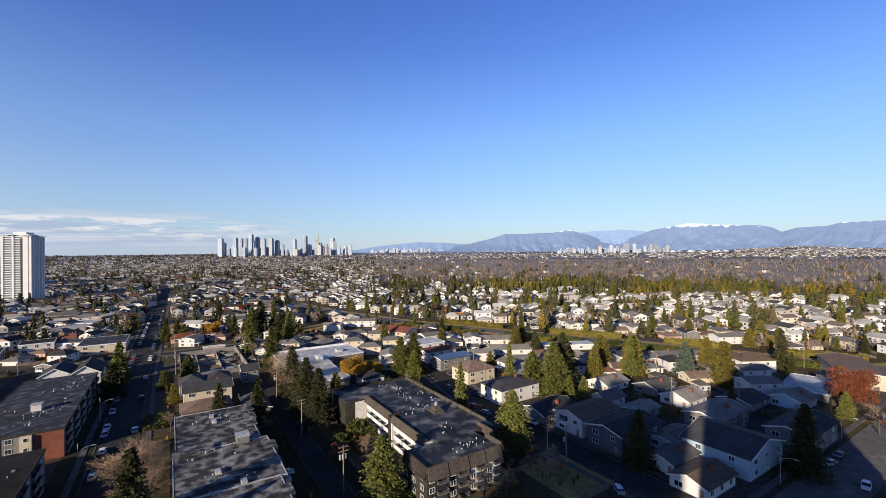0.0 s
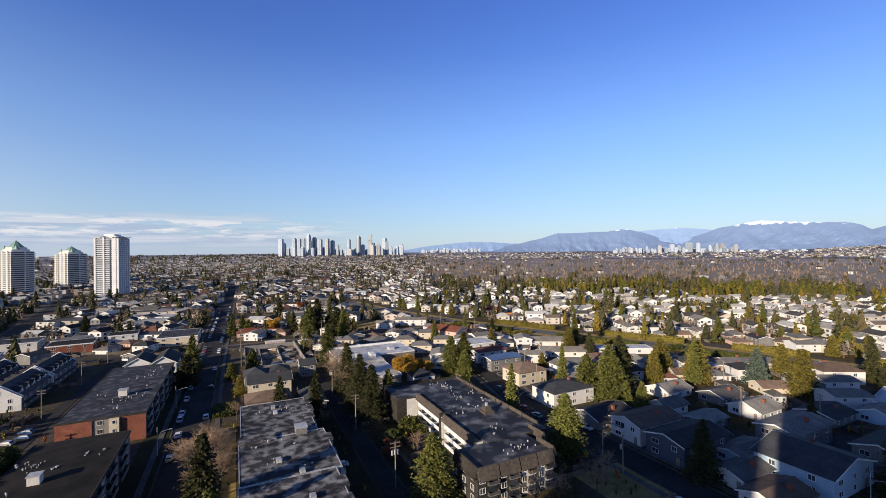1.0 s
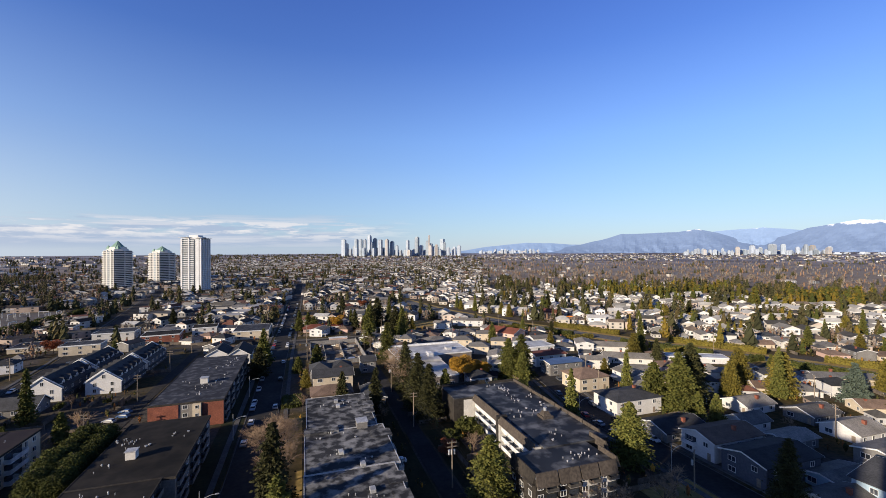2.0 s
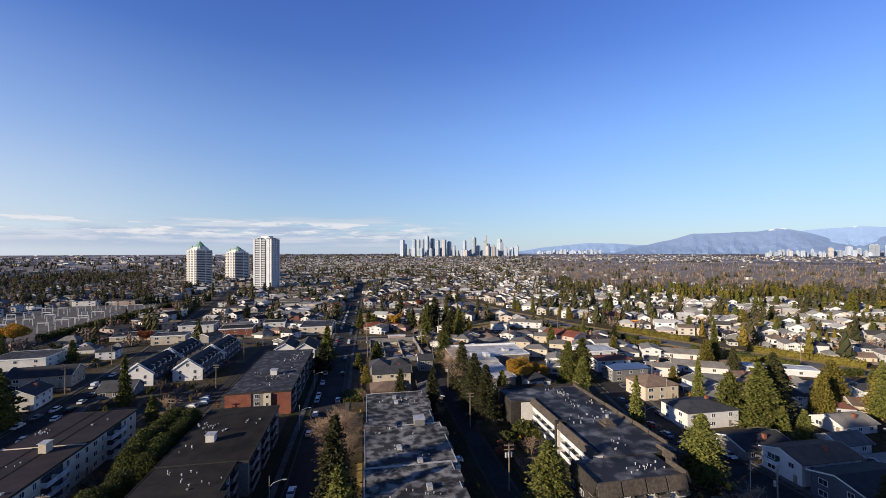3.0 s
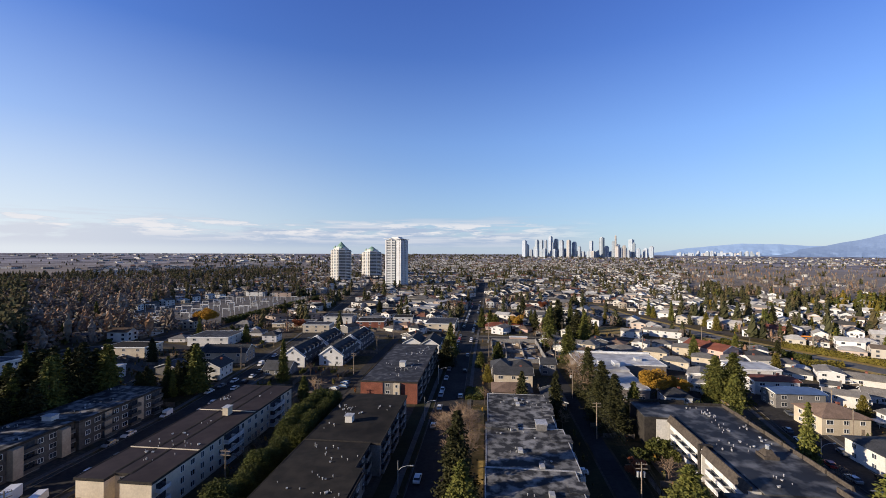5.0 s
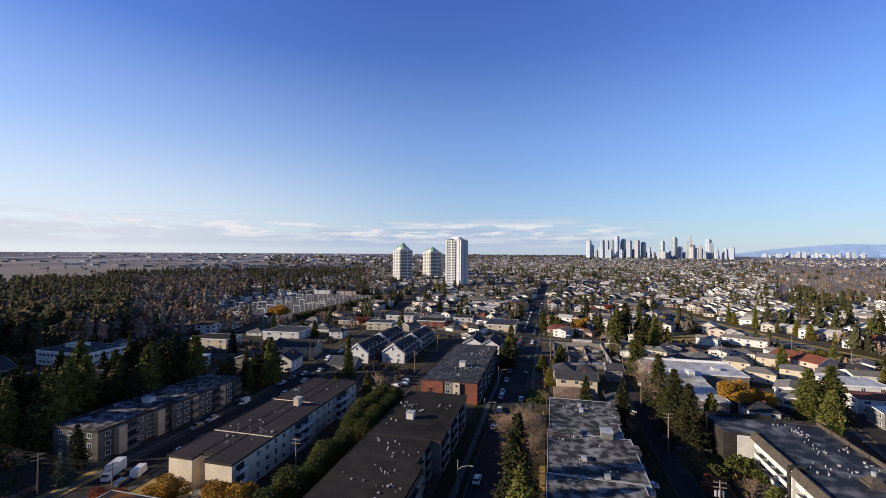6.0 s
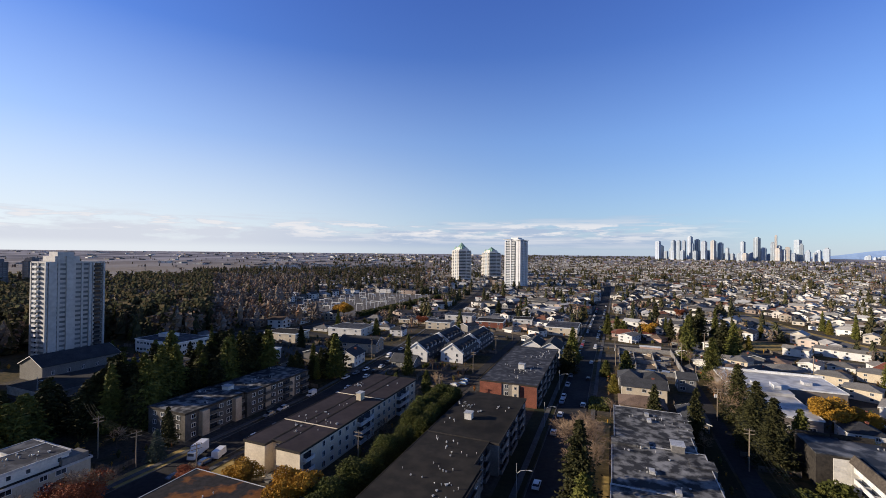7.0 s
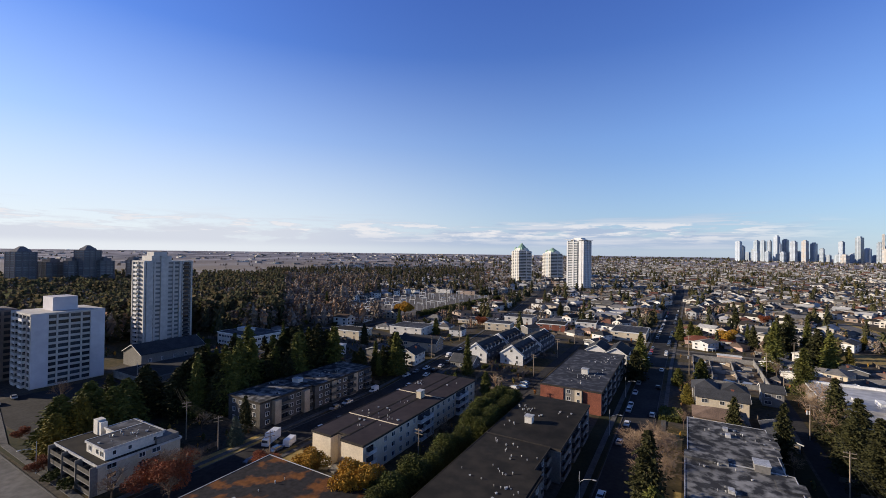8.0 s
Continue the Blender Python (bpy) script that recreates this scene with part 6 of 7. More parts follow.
# the trees that stand out, one by one
for kind, x, y, s, wd in (
        ("bigfir", -6.5, 99, 0.88, 1.0), ("bigfir", -5, 90, 0.72, 1.0), ("bigbare", -5.5, 131, 0.95, 1.2), ("bigbare", -4.5, 119, 0.9, 1.1), ("bigolive", 43, 95, 0.68, 1.35), ("bigfir", 43, 148, 0.74, 1.2),
        ("bigfir", 41, 160, 0.6, 1.3), ("bigbare", 39.5, 184, 1.2, 0.9), ("darkfir", 42.6, 184, 0.78, 1.15), ("bigfir", 44, 168, 0.72, 1.3), ("bigolive", 94, 186, 0.8, 1.15), ("bigolive", 101, 186, 0.86, 1.15), ("olive", 98, 180, 0.8, 1.0),
        ("gold", 71, 187, 1.0, 1.15), ("gold", 80, 188, 0.7, 1.2), ("bigolive", 88, 99, 0.74, 1.25), ("bare", 88, 116, 0.8, 1.0), ("bare", 84, 80, 0.8, 1.1), ("bare", 79, 78, 0.7, 1.1),
        ("bigolive", 134, 125, 0.95, 1.2), ("olive", 128, 131, 1.1, 1.0), ("bigfir", 143, 128, 0.9, 1.2), ("fir", 150, 132, 0.8, 1.1), ("fatcedar", 183, 139, 1.0, 1.0), ("fatcedar", 187, 124, 1.08, 1.0),
        ("spruce", 204, 108, 1.1, 1.0), ("fatcedar", 205, 92, 1.12, 0.9), ("rust", 210, 52, 0.98, 0.9), ("olive", 198, 50, 0.6, 0.8), ("bare", 190, 40, 1.0, 1.0), ("bare", 182, 30, 1.0, 1.1),
        ("darkfir", 140, 43.5, 0.7, 1.15), ("darkfir", 108.5, 70.5, 0.58, 1.2), ("olive", -13 + 20, 240, 0.7, 1.0), ("olive", -2.5, 227, 0.52, 1.0), ("bigolive", 46, 244, 0.87, 1.0), ("bigbare", -8.5, 140, 0.9, 1.3), ("bigbare", -7, 134, 0.95, 1.3), ("bigbare", 42, 207, 1.1, 1.0), ("bare", 62, 80, 0.75, 1.1), ("bare", 68, 79, 0.65, 1.2), ("fir", -20.5, 226, 0.7, 1.1), ("fir", -20, 246, 0.75, 1.1), ("olive", -22, 258, 0.8, 1.0),
        ("gold", -67, 78.5, 0.95, 1.0), ("gold", -86, 82.5, 0.62, 1.2), ("bare", -101, 80, 0.45, 1.2), ("rust", -99, 78.5, 0.35, 1.1), ("rust", -112, 58, 0.62, 1.25), ("bigbare", -110, 62, 0.8, 1.3), ("bare", -118, 50, 0.7, 1.3), ("bare", -105, 56, 0.7, 1.3),
        ("cedar", -161, 60, 0.85, 1.0), ("olive", -160, 68, 1.0, 1.2), ("olive", -166, 74, 1.0, 1.2), ("fir", -170, 82, 0.75, 1.3), ("fir", -160, 88, 0.7, 1.4), ("fir", -178, 88, 0.65, 1.3), ("fir", -172, 96, 0.7, 1.3), ("bare", -190, 76, 0.9, 1.2), ("bare", -186, 88, 0.8, 1.2),
        ("rust", -150, 46.5, 0.26, 1.2), ("rust", -181, 51.5, 0.24, 1.0), ("cedar", -160, 53, 0.8, 1.3), ("olive", -166, 56, 0.95, 1.3), ("olive", -172, 66, 1.0, 1.3), ("darkfir", -173, 72, 0.62, 1.2), ("olive", -165, 63, 0.9, 1.2), ("bare", -206, 70, 0.9, 1.1), ("bare", -198, 75, 0.8, 1.1), ("bare", -186, 64, 0.7, 1.1), ("shrub", -168, 52, 1.0, 1.0), ("bare", -150, 47.5, 0.35, 1.0), ("shrub", -142, 47, 0.8, 1.4), ("shrub", -134, 47, 0.8, 1.4), ("fir", -126, 91, 0.5, 0.9), ("spruce", -121, 84, 0.6, 0.9),
        ("fir", -128, 177, 0.95, 1.2), ("fir", -122, 170, 0.8, 1.2), ("gold", -228, 330, 1.2, 1.0), ("gold", -236, 334, 1.0, 1.0), ("gold", 24, 350, 0.9, 1.2), ("gold", 50, 330, 0.6, 1.0), ("rust", 62, 470, 0.6, 1.0), ("rust", -145, 322, 0.6, 1.0), ("fir", 47, 322, 0.8, 1.2), ("fir", 50, 334, 0.9, 1.2), ("olive", 48, 343, 0.8, 1.2), ("fir", 56, 340, 1.0, 1.1), ("bare", 20, 347, 0.9, 1.2), ("olive", 8, 348, 0.7, 1.1), ("fir", -3, 348, 0.6, 1.2), ("bare", 38, 300, 0.9, 1.0), ("fir", 40, 280, 0.8, 1.1), ("bare", 39, 262, 0.9, 1.0), ("rust", 44, 292, 0.35, 1.0), ("fir", 62, 300, 0.9, 1.2), ("fir", 66, 294, 0.8, 1.3), ("rust", 40, 120, 0.3, 1.0), ("bare", 48, 118, 0.7, 1.2), ("shrub", 44, 128, 1.2, 1.3), ("shrub", 53, 136, 1.3, 1.3)):
    # bigolive puts the brightened needles on trees meant to look sunlit
    which = {"bigolive": 1, "darkfir": 0, "fatcedar": 0}.get(kind)
    kind = {"bigolive": "bigfir", "darkfir": "bigfir", "fatcedar": "cedar"}.get(kind, kind)
    plant(kind, x, y, s * (1.25 if kind != "shrub" else 1.0), which, wd * (1.35 if kind in ("fir", "olive", "bigfir") else 1.1))
# the dark stand of firs behind the grey block
for i in range(62):
    plant("fir", PRNG.uniform(-178, -144), PRNG.uniform(90, 165), PRNG.uniform(0.85, 1.2), None, PRNG.uniform(1.3, 1.7))
for i in range(10):
    plant("fir", PRNG.uniform(-142, -128), PRNG.uniform(156, 172), PRNG.uniform(0.5, 0.8), None, 1.2)
for k in range(9):
    plant("column", -54.2 + PRNG.uniform(-0.6, 0.6), 119 + k * 3.8, PRNG.uniform(0.98, 1.12), 0, 1.4)
    plant("column", -58.6 + PRNG.uniform(-0.8, 0.8), 121 + k * 3.6, PRNG.uniform(1.0, 1.15), 0, 1.4)
for k in range(11):
    plant("column", -56.6 + PRNG.uniform(-1.2, 1.2), 70 + k * 4.1, PRNG.uniform(0.8, 1.08), 0, 1.6)
for x, y in ((-60, 70), (-52.5, 69), (-61, 78)):
    plant("column", x, y, PRNG.uniform(0.7, 0.85), 0, 1.6)
take(-62, 68, -51, 150)
hedge(49, 130, 56, 137, 2.6, FIR_WARM, "bright green bushes below the balconies", 0.35, 12)
hedge(-8, 176, -1, 188, 1.6, HEDGE, "clipped hedge beside the street", 0.3, 12, 0.05)
for k, (x, y) in enumerate(((176, 250), (192, 222), (208, 196), (224, 168), (150, 300))):
    hedge(x - 6, y - 2, x + 14, y + 2.5, 3.2, CEDAR if k % 2 == 0 else HEDGE, "long clipped hedge beside the wide road", 0.4, 9)

hedge(72, 164, 92, 172, 4.4, HEDGE, "tall dark hedge behind the mansard building", 0.3, 9)

# clipped hedges along the wide road
for k, (a, b) in enumerate(zip(WIDE[1:5], WIDE[2:6])):
    ang = math.atan2(b[1] - a[1], b[0] - a[0])
    run = math.hypot(b[0] - a[0], b[1] - a[1])
    for side, surface in ((13.5, CEDAR), (-13.0, HEDGE)):
        ob = hedge(2, -1.3 - 0.02 * k, run * 0.62, 1.3, 3.4, surface, "long clipped hedge beside the wide road", 0.45, 9, 0.12)
        shift = run * (0.05 if side > 0 else 0.3)
        ob.matrix_basis = pose(a[0] + math.cos(ang) * shift + math.sin(ang) * side, a[1] + math.sin(ang) * shift - math.cos(ang) * side, 0, 0, 0, math.degrees(ang))

# ---- cars ----


def car_meshes(color, van=False):
    """A car 4.6 m long that points along +y."""
    body, cabin = Mesher(), Mesher()
    w = 0.9
    zr = 1.42 if not van else 2.2
    prof = [(-2.3, 0.35), (-2.3, 0.85), (-2.1, 0.98), (-1.6, 1.0), (1.0, 0.95), (2.05, 0.82), (2.3, 0.62), (2.3, 0.35)]
    n = len(prof)
    pts = [(-w, y, z) for y, z in prof] + [(w, y, z) for y, z in prof]
    body.solid(pts, [tuple(range(n)), tuple(range(2 * n - 1, n - 1, -1))] + [(i, n + i, n + (i + 1) % n, (i + 1) % n) for i in range(n)])
    if van:
        body.box(-w, -2.28, 0.9, w, 0.9, zr)
    lo = [(-0.84, -1.95, 0.96), (0.84, -1.95, 0.96), (0.84, 1.15, 0.93), (-0.84, 1.15, 0.93)]
    hi = [(-0.68, -1.45, zr - 0.04), (0.68, -1.45, zr - 0.04), (0.68, 0.35, zr - 0.04), (-0.68, 0.35, zr - 0.04)]
    cabin.solid(lo + hi, [(0, 1, 5, 4), (1, 2, 6, 5), (2, 3, 7, 6), (3, 0, 4, 7), (4, 5, 6, 7)])
    roof = Mesher().box(-0.68, -1.45, zr - 0.04, 0.68, 0.35, zr + 0.03)
    wheel = Mesher().tube((-0.1, 0, 0), (0.1, 0, 0), 0.33, n=10)
    return body.mesh("body", color), cabin.mesh("cabin_glass", GLASS), roof.mesh("roof", color), wheel.mesh("wheel", RUBBER)


CARS = {}


def car(x, y, turn, color, van=False):
    m = pose(x, y, 0.085, 0, 0, turn)
    key = (color, van)
    if key in CARS:
        return copy_thing(CARS[key], m)
    ob = thing("van" if van else "car", m, f"{color} {'van' if van else 'car'} parked at the kerb", "van" if van else "car", "parked cars")
    b, c, r, w = car_meshes(CARPAINT[color], van)
    part("body", b, ob)
    part("cabin_glass", c, ob)
    part("roof", r, ob)
    for px in (-0.82, 0.82):
        for py in (-1.45, 1.45):
            part("wheel", w, ob, m=pose(px, py, 0.33))
    CARS[key] = ob
    return ob


CRNG = random.Random(3)
SHADES = ["white", "silver", "black", "grey", "blue", "white", "grey", "black", "white", "silver", "grey", "blue", "black", "red"]
for x, y, c, v in ((-17.8, 112, "white", 0), (-17.6, 164.5, "white", 0), (-17.9, 147, "silver", 0), (-116, 122, "silver", 0), (-116, 129, "white", 0), (-116.4, 146, "white", 1),
                   (-117.5, 172, "white", 0), (-117, 180, "grey", 0), (-116, 188, "white", 0), (-119, 217, "white", 1), (-121, 236, "white", 0), (-123, 250, "silver", 0)):
    car(x, y, 180 if x < -100 else 0, c, bool(v))
car(25.6, 120, 90, "white")
car(42, 172, 170, "red")
for y in range(66, 540, 8):
    for x, t in ((-18.6, 180), (-10.4, 0)):
        if CRNG.random() < 0.5 and not (x < -15 and y in range(106, 172)):
            sx = x + (0 if y < 260 else (y - 260) * 0.0146)
            car(sx, y + CRNG.uniform(-1.5, 1.5), t, CRNG.choice(SHADES))
for y in range(92, 176, 8):
    if CRNG.random() < 0.6:
        car(97 + max(0, (y - 130) * 0.19), y, 0 if y < 130 else -11, CRNG.choice(SHADES))
    if CRNG.random() < 0.4:
        car(105 + max(0, (y - 130) * 0.19), y, 180 if y < 130 else 169, CRNG.choice(SHADES))
for y in range(70, 290, 9):
    if CRNG.random() < 0.55:
        car(-106.4 - max(0, (y - 150) * 0.115), y, 6 if y > 150 else 0, CRNG.choice(SHADES))
car(152, 42, 80, "silver")
car(145, 33, 100, "white")
car(160, 42, 85, "grey")
car(93, 66, -35, "silver")
car(212, 42, 85, "silver")
car(204, 41.5, 85, "red")
for i in range(12):
    a = i / 11
    car(290 - a * 130, 62 + a * 260 + CRNG.uniform(-4, 4), 28, CRNG.choice(SHADES)) if CRNG.random() < 0.6 else None
for x, y, c in ((-222, 52, "white"), (-214, 50, "silver"), (-228, 58, "white"), (-205, 66, "grey"), (-232, 64, "silver")):
    car(x, y, 80, c)
for i in range(20):
    car(-205 - 3.1 * (i % 10), 214 + 9 * (i // 10), 0, CRNG.choice(SHADES))
for x, y in ((-63, 186), (-66, 182), (-64, 191)):
    car(x, y, 70, CRNG.choice(("blue", "silver")))
ob = thing("bus", pose(222, 325, 0.09, 0, 0, 60), "orange bus parked beside the wide road", "bus")
part("body", Mesher().box(-1.25, -5, 0.5, 1.25, 5, 3.0).mesh("body", mat("orange_paint", (0.75, 0.25, 0.03), (0.68, 0.22, 0.03), 1.0, 0.4)), ob)
part("window_band", Mesher().box(-1.28, -4.6, 1.6, 1.28, 4.6, 2.4).mesh("window_band", GLASS), ob)
for px in (-1.1, 1.1):
    for py in (-3.2, 3.2):
        part("wheel", Mesher().tube((px - 0.15, py, 0.5), (px + 0.15, py, 0.5), 0.5, n=10).mesh("wheel", RUBBER), ob)
# the white moving truck and a trailer by the beige block
ob = thing("moving_truck", pose(-112, 90, 0.09, 0, 0, 200), "white box truck parked on the verge", "truck")
part("box", Mesher().box(-1.2, -3.6, 0.9, 1.2, 1.6, 3.6).mesh("box", CARPAINT["white"]), ob)
part("cab", Mesher().prism([(-1.1, 1.75), (1.1, 1.75), (1.1, 3.5), (-1.1, 3.5)], 0.5, 2.5, shrink=0.9).mesh("cab", CARPAINT["white"]), ob)
part("windscreen", Mesher().box(-0.9, 3.4, 1.5, 0.9, 3.47, 2.25).mesh("windscreen", GLASS), ob)
for px in (-1.0, 1.0):
    for py in (-2.4, 2.4):
        part("wheel", Mesher().tube((px - 0.14, py, 0.45), (px + 0.14, py, 0.45), 0.45, n=10).mesh("wheel", RUBBER), ob)
ob = thing("cargo_trailer", pose(-106, 92, 0.09, 0, 0, 20), "white enclosed cargo trailer on the verge", "trailer")
part("box", Mesher().prism([(-1.1, -2.2), (1.1, -2.2), (1.1, 2.2), (-1.1, 2.2)], 0.5, 2.4, shrink=0.93).mesh("box", CARPAINT["white"]), ob)
for px in (-1.1, 1.1):
    part("wheel", Mesher().tube((px - 0.1, 0, 0.35), (px + 0.1, 0, 0.35), 0.35, n=10).mesh("wheel", RUBBER), ob)

# ---- poles, lamps, wires ----


def utility_pole(x, y, h=12.0, turn=0.0, drums=3):
    ob = thing("utility_pole", pose(x, y, rise(x, y), 0, 0, turn), "weathered wooden utility pole with crossarms", "utility pole", "utility poles")
    part("pole", Mesher().tube((0, 0, 0), (0, 0, h), 0.19, 0.13, 8).mesh("pole", TIMBER), ob)
    for z in (h - 0.5, h - 1.5):
        part("crossarm", Mesher().box(-1.3, -0.08, z - 0.08, 1.3, 0.08, z + 0.08).mesh("crossarm", TIMBER), ob)
    for px in (-1.15, -0.55, 0.55, 1.15):
        part("insulator", Mesher().tube((px, 0, h - 0.42), (px, 0, h - 0.15), 0.07, 0.05, 6).mesh("insulator", STUCCO_GREY), ob)
    for k in range(drums):
        part("transformer", Mesher().tube((-0.7 + 0.7 * k, 0.35, h - 3.6), (-0.7 + 0.7 * k, 0.35, h - 2.4), 0.28, n=9).mesh("transformer", STEEL), ob, "grey transformer drum")
    return (x, y, h)


def wires(a, b, offsets=(-1.1, -0.5, 0.5, 1.1), drop=0.12, sag=0.9, across=(1, 0)):
    for k, o in enumerate(offsets):
        c = bpy.data.curves.new("wire", "CURVE")
        c.dimensions, c.bevel_depth, c.bevel_resolution = "3D", 0.022, 0
        sp = c.splines.new("POLY")
        sp.points.add(12)
        for i in range(13):
            f = i / 12
            z = a[2] + (b[2] - a[2]) * f - drop - sag * 4 * f * (1 - f)
            sp.points[i].co = (a[0] + (b[0] - a[0]) * f + o * across[0], a[1] + (b[1] - a[1]) * f + o * across[1], z, 1)
        c.materials.append(WIRE)
        lone("wire", c, "thin black overhead cable", "cable", "overhead cables")


line = [utility_pole(34.5 + 1.4, y, 12.0, 0, d) for y, d in ((64, 0), (103, 3), (143, 0), (182, 2), (225, 0), (268, 1))]
for a, b in zip(line, line[1:]):
    wires(a, b)
    wires(a, b, (0.3,), 3.8, 0.7)
poles = [(-137, 78, 12), (-122, 79, 10), (-100, 80, 10), (-161, 88, 11)]
done = [utility_pole(x, y, h, 70, 0) for x, y, h in poles]
for a, b in ((0, 1), (1, 2), (3, 0)):
    wires(done[a], done[b], (-1.0, -0.4, 0.4, 1.0), 0.15, 0.8, (0.3, 0.95))
    wires(done[a], done[b], (0.2,), 1.9, 0.8, (0.3, 0.95))
line = [utility_pole(-62.5 - 2, y, 11.0, 0, 0) for y in (101, 160, 205, 250, 295)]
for a, b in zip(line, line[1:]):
    wires(a, b, (-1.1, 1.1))
for x, y in ((95.0, 110), (92.5, 82), (116, 148), (126, 170), (148, 140), (187, 112), (199, 150), (230, 190), (150, 260), (143, 300), (-126, 210), (-134, 260), (2, 250), (2, 300), (52, 262), (54, 310), (92, 262), (160, 90), (176, 74), (264, 82)):
    utility_pole(x, y, PRNG.uniform(10, 12.5), PRNG.uniform(0, 90), PRNG.choice((0, 0, 1)))


def street_lamp(x, y, turn, h=8.5):
    ob = thing("street_lamp", pose(x, y, 0, 0, 0, turn), "grey street lamp with a curved arm over the road", "street lamp", "street lamps")
    part("pole", Mesher().tube((0, 0, 0), (0, 0, h), 0.12, 0.08, 8).mesh("pole", STEEL), ob)
    bm = Mesher()
    pts = [(0, 0, h - 2.6), (0.9, 0, h - 1.7), (2.2, 0, h - 1.25), (3.2, 0, h - 1.15)]
    for p, q in zip(pts, pts[1:]):
        bm.tube(p, q, 0.06, 0.05, 6)
    part("arm", bm.mesh("arm", STEEL), ob)
    part("lamp_head", Mesher().prism([(3.0, -0.17), (3.9, -0.14), (3.9, 0.14), (3.0, 0.17)], h - 1.22, h - 1.05, shrink=0.8).mesh("lamp_head", STEEL), ob)


for y in (105, 152, 196, 240, 290, 340):
    street_lamp(-21.6, y, 0)
for y in (90, 130):
    street_lamp(93.6, y, 0)
for x, y, t in ((176, 45.5, -90), (130, 45.5, -90), (-182, 47, -90), (-215, 100, 0), (-150, 46, -90)):
    street_lamp(x, y, t)

# ---- building site, substation, lawns ----


def pad(name, x0, y0, x1, y1, surface, label, z=0.035, kind="structure"):
    lone(name, Mesher().box(x0, y0, 0.0, x1, y1, z).mesh(name, surface), label, "ground", kind=kind)


pad("ground_patch", 3, 236, 34, 296, MUD, "bare churned earth of a building site", 0.045)
pad("ground_patch", -4, 398, 36, 434, DRY, "dry yellow grass field", 0.045)
pad("ground_patch", 66, 330, 112, 362, DRY, "dry yellow grass field", 0.04)
pad("lawn", -9.0, 75, -0.5, 165, DRY, "mossy yellowed lawn strip beside the building", 0.03)
pad("lawn", 23, 76, 31.5, 170, LAWN, "shaded lawn behind the building", 0.03)
pad("lawn", -27.5, 72, -20.4, 240, LAWN, "shaded lawn strip beside the street", 0.03)
pad("lawn", 38.5, 76, 47.5, 139, LAWN, "shaded courtyard lawn", 0.025)
pad("ground_patch", -121, 70, -96.5, 93, DRY, "dry grass and fallen leaves around the verge", 0.03)
pad("lawn", -203, 45.6, -154, 52, LAWN, "grass verge beside the pavement", 0.028)
pad("ground_patch", 80, 68, 96, 87, DRY, "verge with fallen orange leaves", 0.03)
lone("car_park", Mesher().box(-236, 205, 0, -200, 228, 0.06).mesh("car_park", ASPHALT), "asphalt car park with parked cars", "car park", kind="structure")
lone("car_park", Mesher().box(-234, 53, 0, -170, 97, 0.055).mesh("car_park", ASPHALT), "dark asphalt car park below the slab block", "car park", kind="structure")
lone("car_park", Mesher().box(84, 205, 0, 112, 258, 0.055).mesh("car_park", ASPHALT), "asphalt car park beside the white roof", "car park", kind="structure")
take(3, 236, 34, 296)
take(-4, 398, 36, 434)
take(66, 330, 112, 362)
for x0, y0, x1, y1, h in ((4, 238, 33, 238.4, 2.2), (33, 238, 33.4, 292, 3.2), (5, 262, 30, 262.3, 1.8), (12, 240, 12.3, 286, 1.8), (22, 240, 22.3, 286, 2.0), (4, 291, 33, 291.4, 2.6), (4, 238, 4.4, 291, 2.2)):
    lone("foundation_wall", Mesher().box(x0, y0, 0, x1, y1, h).mesh("foundation_wall", CONCRETE), "raw concrete foundation wall on the building site", "wall")
for i in range(34):
    x, y = PRNG.uniform(6, 31), PRNG.uniform(240, 289)
    w, d, h = PRNG.uniform(0.5, 3.5), PRNG.uniform(0.5, 2.5), PRNG.uniform(0.4, 1.8)
    lone("pallet_load", Mesher().box(-w, -d, 0, w, d, h * 0.5).box(-w * 0.8, -d * 0.9, h * 0.5, w * 0.9, d * 0.7, h).mesh("pallet_load", PRNG.choice((TIMBER, CONCRETE, SIDING_TAN, STEEL))), "stack of building material on bare earth", "building material", "building materials", m=pose(x, y, 0.04, 0, 0, PRNG.uniform(0, 180)))
ob = thing("site_shed", pose(22.3, 296.5, 0, 0, 0, 0), "long salmon site shed with flat roof", "shed")
part("wall", Mesher().box(-5.8, -2, 0, 5.8, 2, 3).mesh("wall", STUCCO_PINK), ob)
part("roof", Mesher().box(-6.1, -2.3, 3, 6.1, 2.3, 3.25).mesh("roof", FASCIA), ob)

SUB = random.Random(8)


def gantry(x, y, w, h, turn):
    ob = thing("substation_gantry", pose(x, y, 0, 0, 0, turn), "pale steel substation gantry with insulators", "gantry", "substation gantries")
    for px in (-w / 2, w / 2):
        part("leg", Mesher().tube((px, -0.5, 0), (px, 0, h), 0.16, n=4).tube((px, 0.5, 0), (px, 0, h), 0.16, n=4).mesh("leg", STEEL), ob)
    part("beam", Mesher().box(-w / 2, -0.3, h - 0.6, w / 2, 0.3, h).mesh("beam", STEEL), ob)
    for px in (SUB.uniform(-w / 3, w / 3),):
        part("insulator", Mesher().tube((px, 0, h - 2.4), (px, 0, h - 0.6), 0.16, n=6).mesh("insulator", VENT), ob)


for i in range(9):
    for j in range(8):
        x, y = -338 + j * 14 + SUB.uniform(-2, 2) + i * 1.5, 352 + i * 21 + SUB.uniform(-3, 3)
        if SUB.random() < 0.68:
            gantry(x, y, SUB.uniform(7, 12), SUB.choice((4, 5, 6, 8)), SUB.choice((0, 0, 90)))
